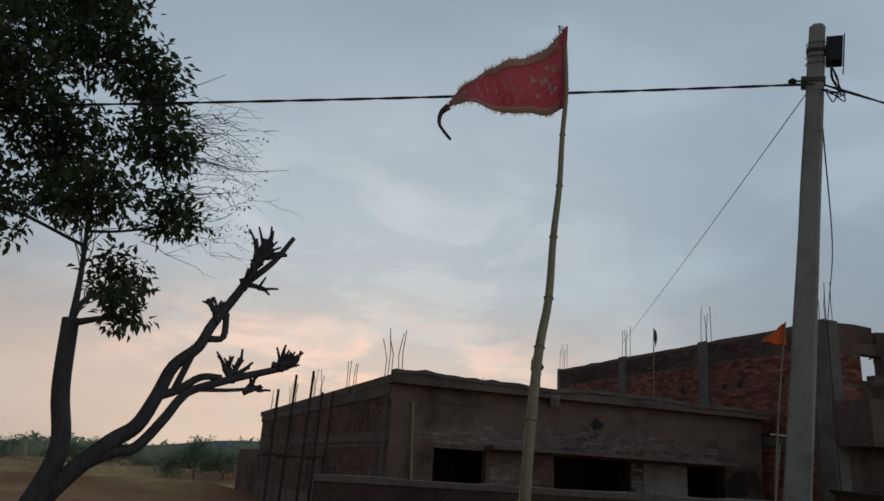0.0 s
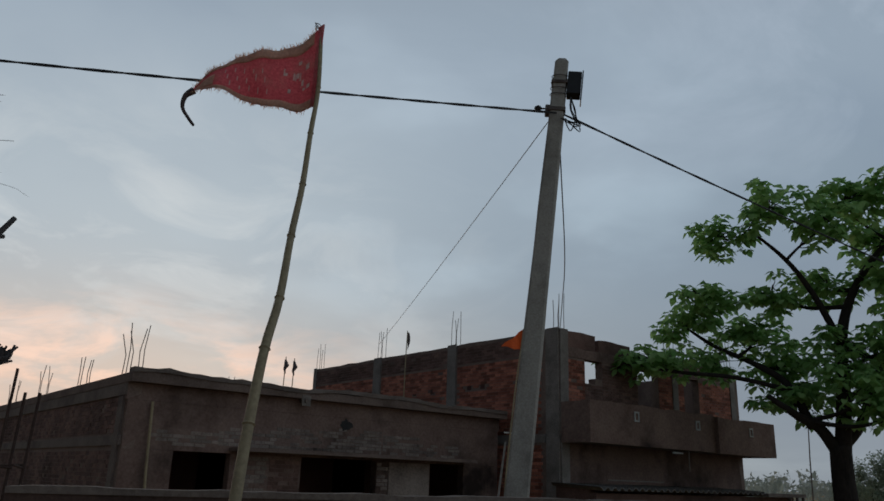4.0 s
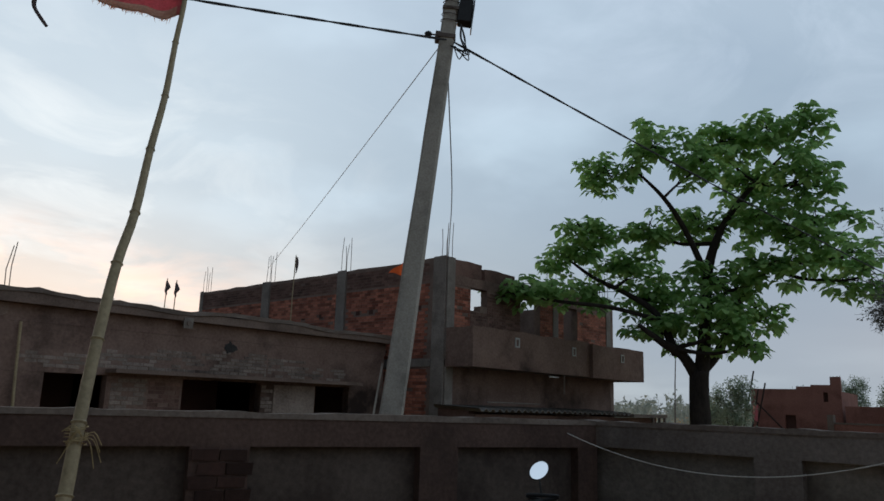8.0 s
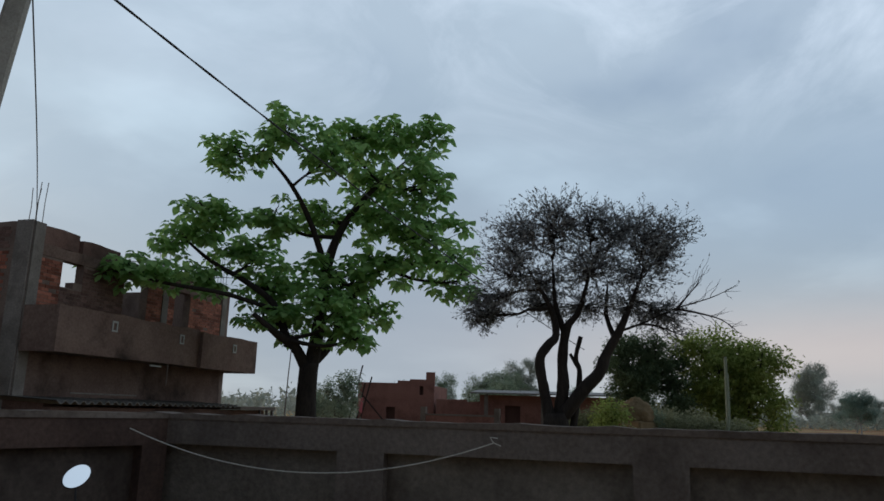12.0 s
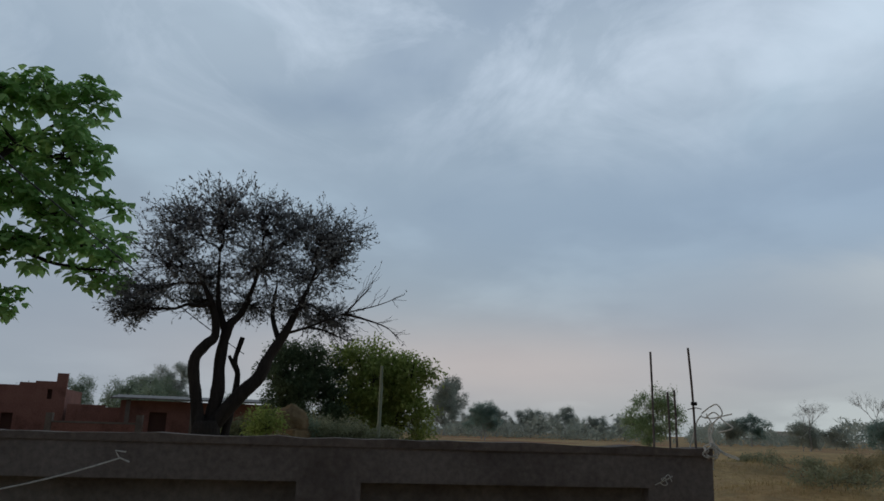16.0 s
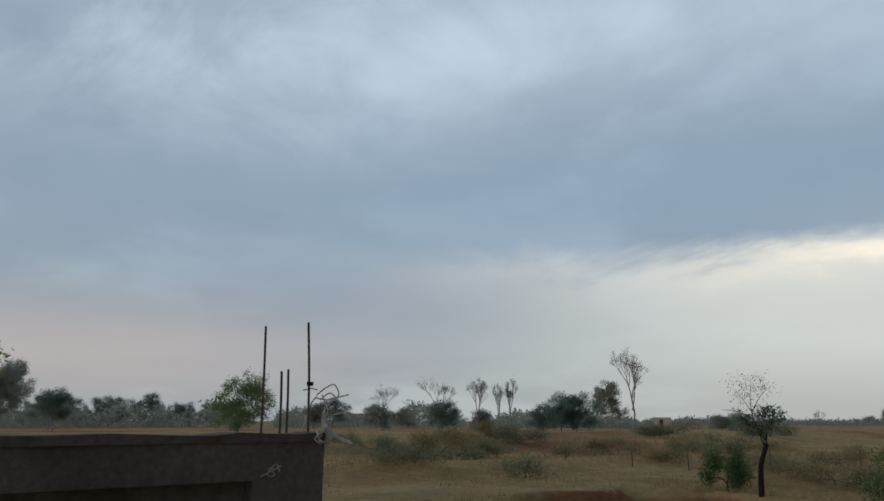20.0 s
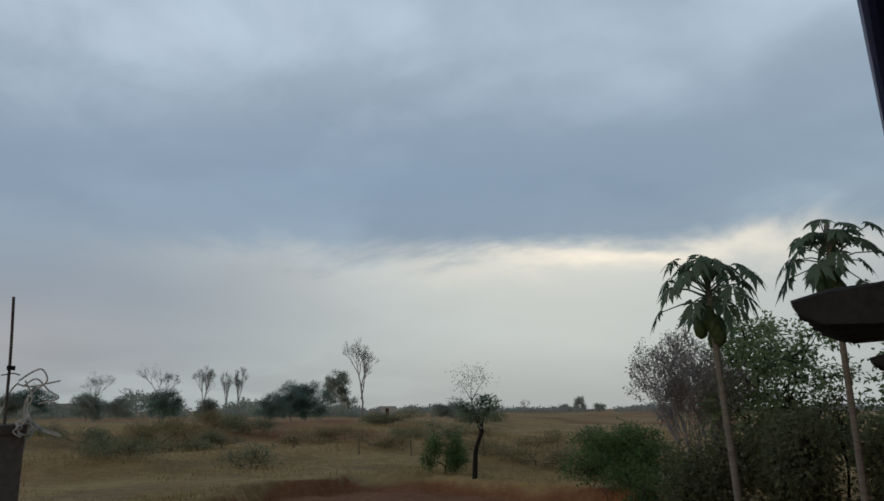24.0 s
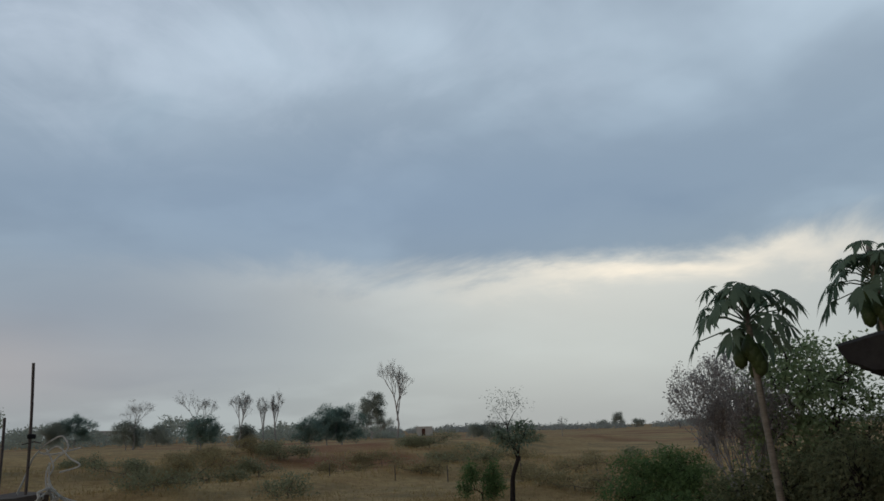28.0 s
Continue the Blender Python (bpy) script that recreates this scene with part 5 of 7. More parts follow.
# ---- small flags beyond the wall ----
f2 = thing("orange_flag", pose(2.46, 14.7, 0), "small orange triangular flag on a thin pole", "flag")
part("stick", tube(bmesh.new(), smooth_line([(0.0, 0, -0.1), (0.06, 0, 1.6), (0.22, -0.05, 3.3), (0.42, -0.09, 4.84)], 5), taper(16, 0.026, 0.014), 7), M_BAMBOO, f2)
b = bmesh.new()
g = [[b.verts.new((0.42 - 0.50 * i / 10, -0.10 + 0.035 * math.sin(i * 0.9) + 0.01 * j, 4.36 + (0.47 * (j / 4)) * (1 - i / 10) + 0.07 * i / 10 + (0.02 * math.sin(i)))) for j in range(5)] for i in range(11)]
for i in range(10):
    for j in range(4):
        b.faces.new((g[i][j], g[i + 1][j], g[i + 1][j + 1], g[i][j + 1]))
part("cloth", b, M_ORANGE, f2, "bright orange cloth", smooth=True)
part("cross_stick", tube(bmesh.new(), [(0.02, 0, 2.62), (0.34, -0.02, 2.60)], 0.014, 6), M_WHITE, f2)
f3 = thing("roof_flag", H1 @ pose(6.77, 0.3, 3.44), "small dark flag on a tall stick on the low house roof", "flag")
part("stick", tube(bmesh.new(), [(0, 0, -0.05), (0.0, 0, 0.9), (0.03, 0, 1.84)], 0.013, 6), M_BAMBOO, f3)
b = bmesh.new()
g = [[b.verts.new((0.03 + (0.02 + 0.13 * j / 3) * (1 - 0.75 * (i / 5) ** 2) * (0.4 + 0.6 * i / 5), 0.02 * math.sin(i + j), 1.80 - 0.46 * i / 5)) for j in range(4)] for i in range(6)]
for i in range(5):
    for j in range(3):
        b.faces.new((g[i][j], g[i + 1][j], g[i + 1][j + 1], g[i][j + 1]))
part("cloth", b, M_DARKCLOTH, f3, "limp dark cloth", smooth=True)
for x, y, h in ((3.40, 0.3, 0.74), (3.78, 0.6, 0.78)):
    f4 = thing("roof_flag", H1 @ pose(x, y, 3.44), "thin stick with a knotted rag on the low house roof", "flag")
    part("stick", tube(bmesh.new(), [(0, 0, -0.05), (0.01, 0, h)], 0.011, 6), M_BAMBOO, f4)
    part("cloth", tube(bmesh.new(), [(0, 0, h * 0.92), (0.04, 0, h * 0.74), (0.0, 0.01, h * 0.62), (0.02, 0, h * 0.5)], [0.02, 0.06, 0.03, 0.015], 7), M_DARKCLOTH, f4, "knotted dark rag")

# ---- reinforcement cage at the open end of the wall ----
cage = thing("column_cage", grid(-3.70, 4.52, 0, WALL_W), "rusty reinforcement cage of an unbuilt column", "rebar")
for x, y, h, lx in ((-0.16, -0.10, 2.10, 0.02), (-0.10, 0.12, 2.24, 0.05), (0.15, -0.10, 2.10, 0.04), (0.20, 0.12, 2.12, 0.05), (0.03, 0.13, 2.28, 0.05)):
    part("rod", tube(bmesh.new(), smooth_line([(x, y, -0.1), (x + lx * 0.3, y, 1.0), (x + lx, y, h)], 4), 0.011, 6), M_CAGERUST, cage)
for z in (0.5, 0.72, 1.02, 1.27, 1.62):
    j = 0.02 * math.sin(z * 17)
    b = bmesh.new()
    for a, c in (((-0.19, -0.13), (0.2, -0.13)), ((0.2, -0.13), (0.23, 0.15)), ((0.23, 0.15), (-0.14, 0.15)), ((-0.14, 0.15), (-0.19, -0.13))):
        tube(b, [(a[0], a[1], z + j), (c[0], c[1], z - j * 0.5)], 0.008, 5)
    part("stirrup", b, M_CAGERUST, cage)

# ---- motorcycle parked under the wall: only its mirror reaches up into sight ----
MIRROR = Vector((1.15, 4.35, 1.135))
bike = thing("motorcycle", pose(0.95, 3.9, 0, 0, 0, 62), "parked black motorcycle with a round mirror on its handlebar", "motorcycle")
inv = bike.matrix_world.inverted()
mp = inv @ MIRROR


def wheel(x):
    b = bmesh.new()
    n = 28
    ringm = []
    for i in range(n):
        a = 2 * math.pi * i / n
        ringm.append([b.verts.new((x + (0.27 + 0.045 * math.cos(c)) * math.cos(a), 0.05 * math.sin(c), 0.30 + (0.27 + 0.045 * math.cos(c)) * math.sin(a))) for c in [2 * math.pi * k / 8 for k in range(8)]])
    for i in range(n):
        for k in range(8):
            b.faces.new((ringm[i][k], ringm[i][(k + 1) % 8], ringm[(i + 1) % n][(k + 1) % 8], ringm[(i + 1) % n][k]))
    w = part("wheel", b, M_BLACK, bike, "black tyre", smooth=True)
    for i in range(10):
        a = 2 * math.pi * i / 10
        part("spoke", tube(bmesh.new(), [(x, 0.01, 0.30), (x + 0.25 * math.cos(a), 0, 0.30 + 0.25 * math.sin(a))], 0.004, 4), M_STEEL, w)


wheel(-0.62)
wheel(0.62)
for s in (-0.09, 0.09):
    part("fork_leg", tube(bmesh.new(), [(0.62, s, 0.30), (0.40, s, 0.95)], 0.022, 8), M_STEEL, bike)
part("tank", tube(bmesh.new(), [(-0.10, 0, 0.74), (0.0, 0, 0.78), (0.2, 0, 0.80), (0.34, 0, 0.78)], [0.06, 0.13, 0.14, 0.06], 12), M_BLACK, bike, "black fuel tank", smooth=True)
part("seat", tube(bmesh.new(), [(-0.62, 0, 0.75), (-0.5, 0, 0.76), (-0.2, 0, 0.73), (-0.1, 0, 0.72)], [0.05, 0.10, 0.11, 0.07], 10), M_BLACK, bike, "black padded seat", smooth=True)
part("engine", boxes((-0.2, 0.15, -0.12, 0.12, 0.28, 0.58), bevel=0.04), M_STEEL, bike)
part("frame_tube", tube(bmesh.new(), [(0.40, 0, 0.9), (0.1, 0, 0.3), (-0.3, 0, 0.3), (-0.62, 0, 0.32)], 0.025, 8), M_BLACK, bike)
bar_end = Vector((mp.x - 0.10, mp.y - 0.03, mp.z - 0.21))
part("handlebar", tube(bmesh.new(), smooth_line([(bar_end.x, -bar_end.y * 0.9, bar_end.z), (0.38, -0.12, 0.96), (0.38, 0.12, 0.96), tuple(bar_end)], 5), 0.014, 8), M_BLACK, bike)
part("grip", tube(bmesh.new(), [bar_end, bar_end + Vector((-0.06, 0.11, -0.02))], 0.019, 8), M_BLACK, bike, "rubber grip")
part("mirror_stem", tube(bmesh.new(), smooth_line([bar_end, (mp + bar_end) / 2 + Vector((-0.02, 0, 0)), mp + Vector((0.015, 0, -0.05))], 4), 0.006, 6), M_BLACK, bike)
to_cam = Vector((-1.4, -1.05, 1.6)) - MIRROR
nrm = (to_cam.normalized() + Vector((0.66, -0.55, 0.50)).normalized()).normalized()
mm = inv @ Matrix.Translation(MIRROR) @ nrm.to_track_quat("Z", "Y").to_matrix().to_4x4()
M_GLASS = bpy.data.materials.new("mirror_glass")
M_GLASS.use_nodes = True
gb = M_GLASS.node_tree.nodes["Principled BSDF"]
gb.inputs["Base Color"].default_value, gb.inputs["Metallic"].default_value, gb.inputs["Roughness"].default_value = (0.92, 0.93, 0.95, 1), 1.0, 0.03
b = bmesh.new()
bmesh.ops.create_circle(b, cap_ends=True, segments=32, radius=0.064)
b.transform(mm @ pose(0, 0, 0.004) @ Matrix.Rotation(radians(-62), 4, "Z") @ Matrix.Diagonal((0.90, 1.55, 1, 1)))
housing = bmesh.new()
tube(housing, [(0, 0, -0.035), (0, 0, -0.02), (0, 0, 0.0), (0, 0, 0.003)], [0.02, 0.055, 0.069, 0.0665], 32)
housing.transform(mm @ Matrix.Rotation(radians(-62), 4, "Z") @ Matrix.Diagonal((0.90, 1.55, 1, 1)))
mh = part("mirror", housing, M_BLACK, bike, "round rear-view mirror")
part("mirror_glass", b, M_GLASS, mh, "mirror glass")


# ---- trees ----
def lobe_tree(name, m, label, category, seed, trunk, fork, lobes, tufts, each, leaf, reach, lmat, bmat, droop=0.3, narrow=0.5, depth=0.8, twig=0.012, trunk_r=0.3, group="", leaf_label="", bare=(), sticks=0, limb_r=None, twigs=0.5, clumps=0.0):
    """A tree from the lie of its boughs: lobes are (right, up, half width, half height) of each mass of leaf round the trunk."""
    rng = random.Random(seed)
    t = thing(name, m, label, category, group)
    tb = bmesh.new()
    line = smooth_line(trunk, 5)
    tube(tb, line, taper(len(line), trunk_r * 1.15, trunk_r * 0.75, 0.5), 10)
    part("trunk", tb, bmat, t, smooth=True)
    lb, tips = bmesh.new(), []
    limb_r = limb_r or trunk_r * 0.42
    grown = []
    for x, z, rx, rz in sorted(lobes, key=lambda q: math.hypot(q[0] - fork[0], q[1] - fork[2])):
        y = rng.uniform(-depth, depth)
        ry = (rx + rz) * 0.55
        c = Vector((x, y, z))
        start = Vector(fork) + Vector((rng.uniform(-0.1, 0.1), rng.uniform(-0.1, 0.1), rng.uniform(-0.15, 0.4))) * trunk_r * 3
        own = limb_r
        if grown:
            near = min(grown, key=lambda q: (q[0] - c).length + 0.25 * (q[0] - start).length + (2.0 if q[0].z > c.z + 0.2 * rz else 0.0))
            if (near[0] - c).length < 0.8 * (start - c).length:
                start, own = near[0], near[1] * 0.85
        mid = start.lerp(c, 0.5) + Vector((rng.uniform(-0.2, 0.2), rng.uniform(-0.2, 0.2), rng.uniform(-0.25, 0.1))) * (c - start).length * 0.5
        bough = smooth_line([start, mid, c - Vector((0, 0, rz * 0.4)), c + Vector((x * 0.1, 0, rz * 0.3))], 5)
        rr = taper(len(bough), own, twig * 1.6, 0.7)
        tube(lb, bough, rr, 7)
        grown += list(zip(bough[2:-4], rr[2:-4]))
        n = max(4, int(tufts * math.pi * rx * rz / (leaf * leaf * narrow * 0.5 * each)))
        heads = []
        for _ in range(max(4, int(clumps * math.pi * rx * rz)) if clumps else 0):
            d = Vector((rng.gauss(0, 1), rng.gauss(0, 1), rng.gauss(0, 1))).normalized() * rng.uniform(0.45, 1.0)
            heads.append(c + Vector((d.x * rx, d.y * ry, d.z * rz)))
            tw = crook(bough[rng.randint(len(bough) // 3, len(bough) - 1)], heads[-1], rng, 0.16, 4)
            tube(lb, tw, taper(len(tw), twig * 1.6, twig * 0.5), 4, cap=False)
        for i in range(n):
            if heads:
                h = heads[i % len(heads)]
                s = 0.34 / clumps ** 0.5
                tips.append(h + Vector((rng.gauss(0, s), rng.gauss(0, s), rng.gauss(0, s * 0.75))))
                continue
            d = Vector((rng.gauss(0, 1), rng.gauss(0, 1), rng.gauss(0, 1)))
            d = d.normalized() * rng.random() ** 0.38
            p = c + Vector((d.x * rx, d.y * ry, d.z * rz))
            src = bough[rng.randint(len(bough) // 3, len(bough) - 1)]
            if rng.random() < twigs:
                tw = crook(src, p, rng, 0.16, 4)
                tube(lb, tw, taper(len(tw), twig * 1.4, twig * 0.4), 4, cap=False)
            tips.append(p)
    for pts, r0, r1 in bare:
        ln = smooth_line(pts, 4)
        tube(lb, ln, taper(len(ln), r0, r1, 0.8), 7)
        for _ in range(sticks):
            i = rng.randint(len(ln) // 2, len(ln) - 1)
            e = ln[i] + Vector((rng.uniform(-0.2, 0.6), rng.uniform(-0.3, 0.3), rng.uniform(-0.1, 0.5)))
            tw = crook(ln[i], e, rng, 0.2, 4)
            tube(lb, tw, taper(len(tw), r1, r1 * 0.3), 4, cap=False)
    part("branchwork", lb, bmat, t, smooth=True)
    leaf_mesh("crown", tips, each, leaf, reach, lmat, t, rng, droop, narrow, leaf_label)
    return t


def limb_lines(lines, lift=5):
    """Smooth limb lines from knots of (right, away, up, radius)."""
    out = []
    for ln in lines:
        pts = smooth_line([k[:3] for k in ln], lift)
        rad = [float(np.interp(i / lift, range(len(ln)), [k[3] for k in ln])) for i in range(len(pts))]
        out.append(list(zip(pts, rad)))
    return out


def nearest_on(limbs, c, low=0.3):
    """The limb point from which a bough to c would grow."""
    best = None
    for ln in limbs:
        for p, r in ln[len(ln) // 2:]:
            d = (p - c).length + (1.5 if p.z > c.z + low else 0.0)
            if best is None or d < best[0]:
                best = (d, p, r)
    return best[1], best[2]


def rosettes(name, heads, size, mat, parent, rng, label=""):
    """Tufts of long drooping leaves, spread round each twig end like an umbrella."""
    verts, faces = [], []
    for h in heads:
        n = rng.randint(7, 11)
        a0 = rng.uniform(0, 6.28)
        for k in range(n):
            a, e = a0 + 6.283 * k / n + rng.uniform(-0.3, 0.3), rng.uniform(-0.55, 0.75)
            d = Vector((math.cos(a) * math.cos(e), math.sin(a) * math.cos(e), math.sin(e)))
            side = d.cross(UP).normalized()
            s = size * rng.uniform(0.7, 1.25)
            w = s * rng.uniform(0.23, 0.31)
            p = h + d * s * 0.16
            m = p + d * s * 0.42
            dn = (d + Vector((0, 0, -rng.uniform(0.6, 1.4)))).normalized()
            q, e2 = m + dn * s * 0.26, m + dn * s * 0.58
            roll = side.cross(d) * rng.uniform(-0.4, 0.4) * w
            b = len(verts)
            verts += [p[:], (m + side * w + roll)[:], (m - side * w - roll)[:], (q + side * w * 0.8 + roll)[:], (q - side * w * 0.8 - roll)[:], e2[:]]
            faces += [(b, b + 2, b + 1), (b + 1, b + 2, b + 4, b + 3), (b + 3, b + 4, b + 5)]
    me = bpy.data.meshes.new(name)
    me.from_pydata(verts, [], faces)
    me.materials.append(mat)
    ob = new(name, me)
    ob.parent = parent
    return tagged(ob, label)


def broad_tree(name, m, label, seed, trunk, lines, lobes, lmat, bmat, leaf=0.32, per_area=34.0, depth=1.2, leaf_label=""):
    """A broad-leaved tree: forked limbs, boughs to each mass of leaf, and leaf tufts on the twigs of each bough."""
    rng = random.Random(seed)
    t = thing(name, m, label, "tree")
    (stem,) = limb_lines([trunk])
    part("trunk", tube(bmesh.new(), [p for p, r in stem], [r for p, r in stem], 12), bmat, t, smooth=True)
    limbs = limb_lines(lines)
    for ln in limbs:
        part("limb", tube(bmesh.new(), [p for p, r in ln], [r for p, r in ln], 9), bmat, t, smooth=True)
    lb, heads = bmesh.new(), []
    for x, z, rx, rz in lobes:
        near, r0 = nearest_on(limbs, Vector((x, 0, z)))
        y = near.y * 0.6 + rng.uniform(-depth, depth)
        c = Vector((x, y, z))
        ry = (rx + rz) * 0.62
        mid = near.lerp(c, 0.5) + Vector((rng.uniform(-0.15, 0.15), rng.uniform(-0.15, 0.15), -0.12 * (c - near).length))
        bough = smooth_line([near, mid, c - Vector((0, 0, rz * 0.35)), c + Vector((x * 0.04, 0, rz * 0.35))], 5)
        tube(lb, bough, taper(len(bough), min(r0 * 0.8, 0.07), 0.016, 0.8), 6, cap=False)
        for _ in range(max(5, int(per_area * math.pi * rx * rz))):
            d = Vector((rng.gauss(0, 1), rng.gauss(0, 1), rng.gauss(0, 1))).normalized() * rng.uniform(0.3, 1.0)
            h = c + Vector((d.x * rx * 1.38, d.y * ry * 1.2, d.z * rz * 1.45 - 0.12))
            heads.append(h)
            if rng.random() < 0.45:
                tw = crook(bough[rng.randint(len(bough) // 3, len(bough) - 1)], h, rng, 0.12, 4)
                tube(lb, tw, taper(len(tw), 0.018, 0.007), 4, cap=False)
    tagged(part("branchwork", lb, bmat, t, smooth=True), "", kind="stuff")
    rosettes("crown", heads, leaf, lmat, t, rng, leaf_label)
    return t


A_LOBES = [(2.97, 9.63, 0.48, 0.5), (2.03, 9.4, 0.75, 0.45), (0.78, 9.15, 0.75, 0.5), (-1.06, 9.0, 0.65, 0.5), (-2.36, 8.55, 0.75, 0.5), (0.17, 8.3, 0.7, 0.5), (1.42, 8.25, 0.8, 0.6), (2.76, 7.85, 0.75, 0.65), (1.69, 7.1, 0.95, 0.5), (2.95, 6.64, 0.92, 0.55), (0.12, 7.05, 0.6, 0.45), (-1.17, 6.84, 0.85, 0.45), (-3.19, 6.93, 0.8, 0.42), (-3.51, 6.19, 0.9, 0.42), (-1.91, 6.0, 0.9, 0.5), (-4.66, 5.04, 1.15, 0.38), (-3.02, 5.15, 0.8, 0.36), (-1.1, 5.1, 0.95, 0.6), (0.5, 5.1, 0.9, 0.7), (2.15, 5.61, 1.0, 0.48), (-0.89, 4.15, 1.0, 0.5), (0.67, 4.1, 0.7, 0.55), (1.66, 4.4, 0.8, 0.42), (1.19, 3.5, 0.45, 0.28), (3.95, 6.25, 0.75, 0.42), (3.88, 5.32, 0.55, 0.5)]
A_TRUNK = [(-0.04, 0, -0.3, 0.36), (-0.04, 0, 1.2, 0.29), (-0.05, 0, 2.0, 0.27), (-0.03, 0, 2.75, 0.26)]
A_LIMBS = [[(-0.05, 0, 2.5, 0.17), (-0.45, -0.2, 3.17, 0.14), (-0.9, -0.4, 3.45, 0.11), (-1.55, -0.7, 3.95, 0.06)], [(0.0, 0, 2.5, 0.21), (0.17, 0.1, 3.88, 0.18), (0.28, 0.1, 5.4, 0.15), (0.61, 0.0, 6.5, 0.11), (1.27, 0.2, 7.58, 0.08), (2.4, 0.3, 8.8, 0.03)], [(0.26, 0.1, 5.4, 0.10), (-0.24, -0.3, 6.6, 0.08), (-0.8, -0.5, 7.55, 0.06), (-1.65, -0.6, 8.5, 0.03)], [(0.05, 0.1, 2.75, 0.15), (0.54, 0.4, 3.4, 0.13), (1.02, 0.5, 4.57, 0.11), (1.6, 0.6, 5.39, 0.09), (2.3, 0.5, 5.7, 0.07), (3.9, 0.3, 5.85, 0.03)], [(-0.6, -0.2, 3.2, 0.13), (-1.12, 0.3, 4.36, 0.10), (-1.93, 0.5, 4.98, 0.08), (-2.9, 0.6, 5.5, 0.06), (-3.8, 0.6, 6.2, 0.03)], [(-1.1, 0.2, 4.2, 0.07), (-2.4, -0.3, 4.5, 0.06), (-3.8, -0.5, 4.66, 0.05), (-5.1, -0.6, 4.95, 0.025)]]
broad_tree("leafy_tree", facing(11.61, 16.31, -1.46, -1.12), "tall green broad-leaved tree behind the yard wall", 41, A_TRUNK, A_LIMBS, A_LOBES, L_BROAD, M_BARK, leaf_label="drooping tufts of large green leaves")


def spray_tree(name, m, label, seed, trunk, lines, lobes, lmat, bmat, sprays=60, leaf=0.060, depth=1.0, bare=(), leaf_label=""):
    """A thorny tree with fine leafy sprays: each bough ends in thin twigs with small leaves set along them."""
    rng = random.Random(seed)
    t = thing(name, m, label, "tree")
    (stem,) = limb_lines([trunk])
    part("trunk", tube(bmesh.new(), [p for p, r in stem], [r for p, r in stem], 12), bmat, t, smooth=True)
    limbs = limb_lines(lines)
    for ln in limbs:
        part("limb", tube(bmesh.new(), [p for p, r in ln], [r * 0.8 * (1 + 0.15 * noise.noise(p * 6)) for p, r in ln], 9), bmat, t, smooth=True)
    lb = bmesh.new()
    verts, faces = [], []

    def leafy(a, b, dens):
        d = b - a
        for _ in range(max(2, int(d.length * dens))):
            p = a.lerp(b, rng.random())
            ax = (d.normalized() + Vector((rng.gauss(0, 0.8), rng.gauss(0, 0.8), rng.gauss(0, 0.6)))).normalized()
            sd = ax.cross(Vector((rng.gauss(0, 0.6), rng.gauss(0, 0.6), 1))).normalized()
            s = leaf * rng.uniform(0.6, 1.4)
            k = len(verts)
            verts.extend([p[:], (p + ax * s * 0.5 + sd * s * 0.26)[:], (p + ax * s)[:], (p + ax * s * 0.5 - sd * s * 0.26)[:]])
            faces.extend([(k, k + 1, k + 2), (k, k + 2, k + 3)])

    for x, z, rx, rz in lobes:
        near, r0 = nearest_on(limbs, Vector((x, 0, z)))
        c = Vector((x, near.y * 0.5 + rng.uniform(-depth, depth), z))
        ry = (rx + rz) * 0.8
        bough = crook(near, c, rng, 0.14, 7)
        tube(lb, bough, taper(len(bough), min(0.045, r0 * 0.8), 0.009, 0.7), 6, cap=False)
        for _ in range(sprays):
            d = Vector((rng.gauss(0, 1), rng.gauss(0, 1), rng.gauss(0, 1))).normalized() * rng.random() ** 0.45
            e = c + Vector((d.x * rx * 1.4, d.y * ry * 1.1, d.z * rz * 1.5))
            a = bough[rng.randint(3, 7)]
            tw = crook(a, e, rng, 0.14, 5)
            tube(lb, tw, taper(len(tw), 0.008, 0.003), 4, cap=False)
            for i in range(2, 6):
                for _ in range(2):
                    out = ((tw[i] - tw[i - 1]).normalized() + Vector((rng.gauss(0, 0.7), rng.gauss(0, 0.7), rng.gauss(0.1, 0.5)))).normalized() * rng.uniform(0.10, 0.28)
                    f = [tw[i], tw[i] + out * 0.5 + Vector((0, 0, rng.uniform(-0.02, 0.03))), tw[i] + out]
                    tube(lb, f, [0.0035, 0.0028, 0.0018], 3, cap=False)
                    leafy(f[0], f[2], 17.0)
    for ln in bare:
        pts = smooth_line(ln, 4)
        tube(lb, pts, taper(len(pts), 0.030, 0.005, 0.8), 5)
        for _ in range(12):
            i = rng.randint(len(pts) // 3, len(pts) - 2)
            e = pts[i] + (pts[i + 1] - pts[i]).normalized() * rng.uniform(0.1, 0.5) + Vector((0, rng.uniform(-0.2, 0.2), rng.uniform(-0.25, 0.35)))
            tw = crook(pts[i], e, rng, 0.12, 4)
            tube(lb, tw, taper(len(tw), 0.007, 0.0025), 4, cap=False)
            if rng.random() < 0.4:
                leafy(tw[2], tw[4], 9.0)
    tagged(part("branchwork", lb, bmat, t, smooth=True), "", kind="stuff")
    me = bpy.data.meshes.new("crown")
    me.from_pydata(verts, [], faces)
    me.materials.append(lmat)
    ob = new("crown", me)
    ob.parent = t
    tagged(ob, leaf_label)
    return t


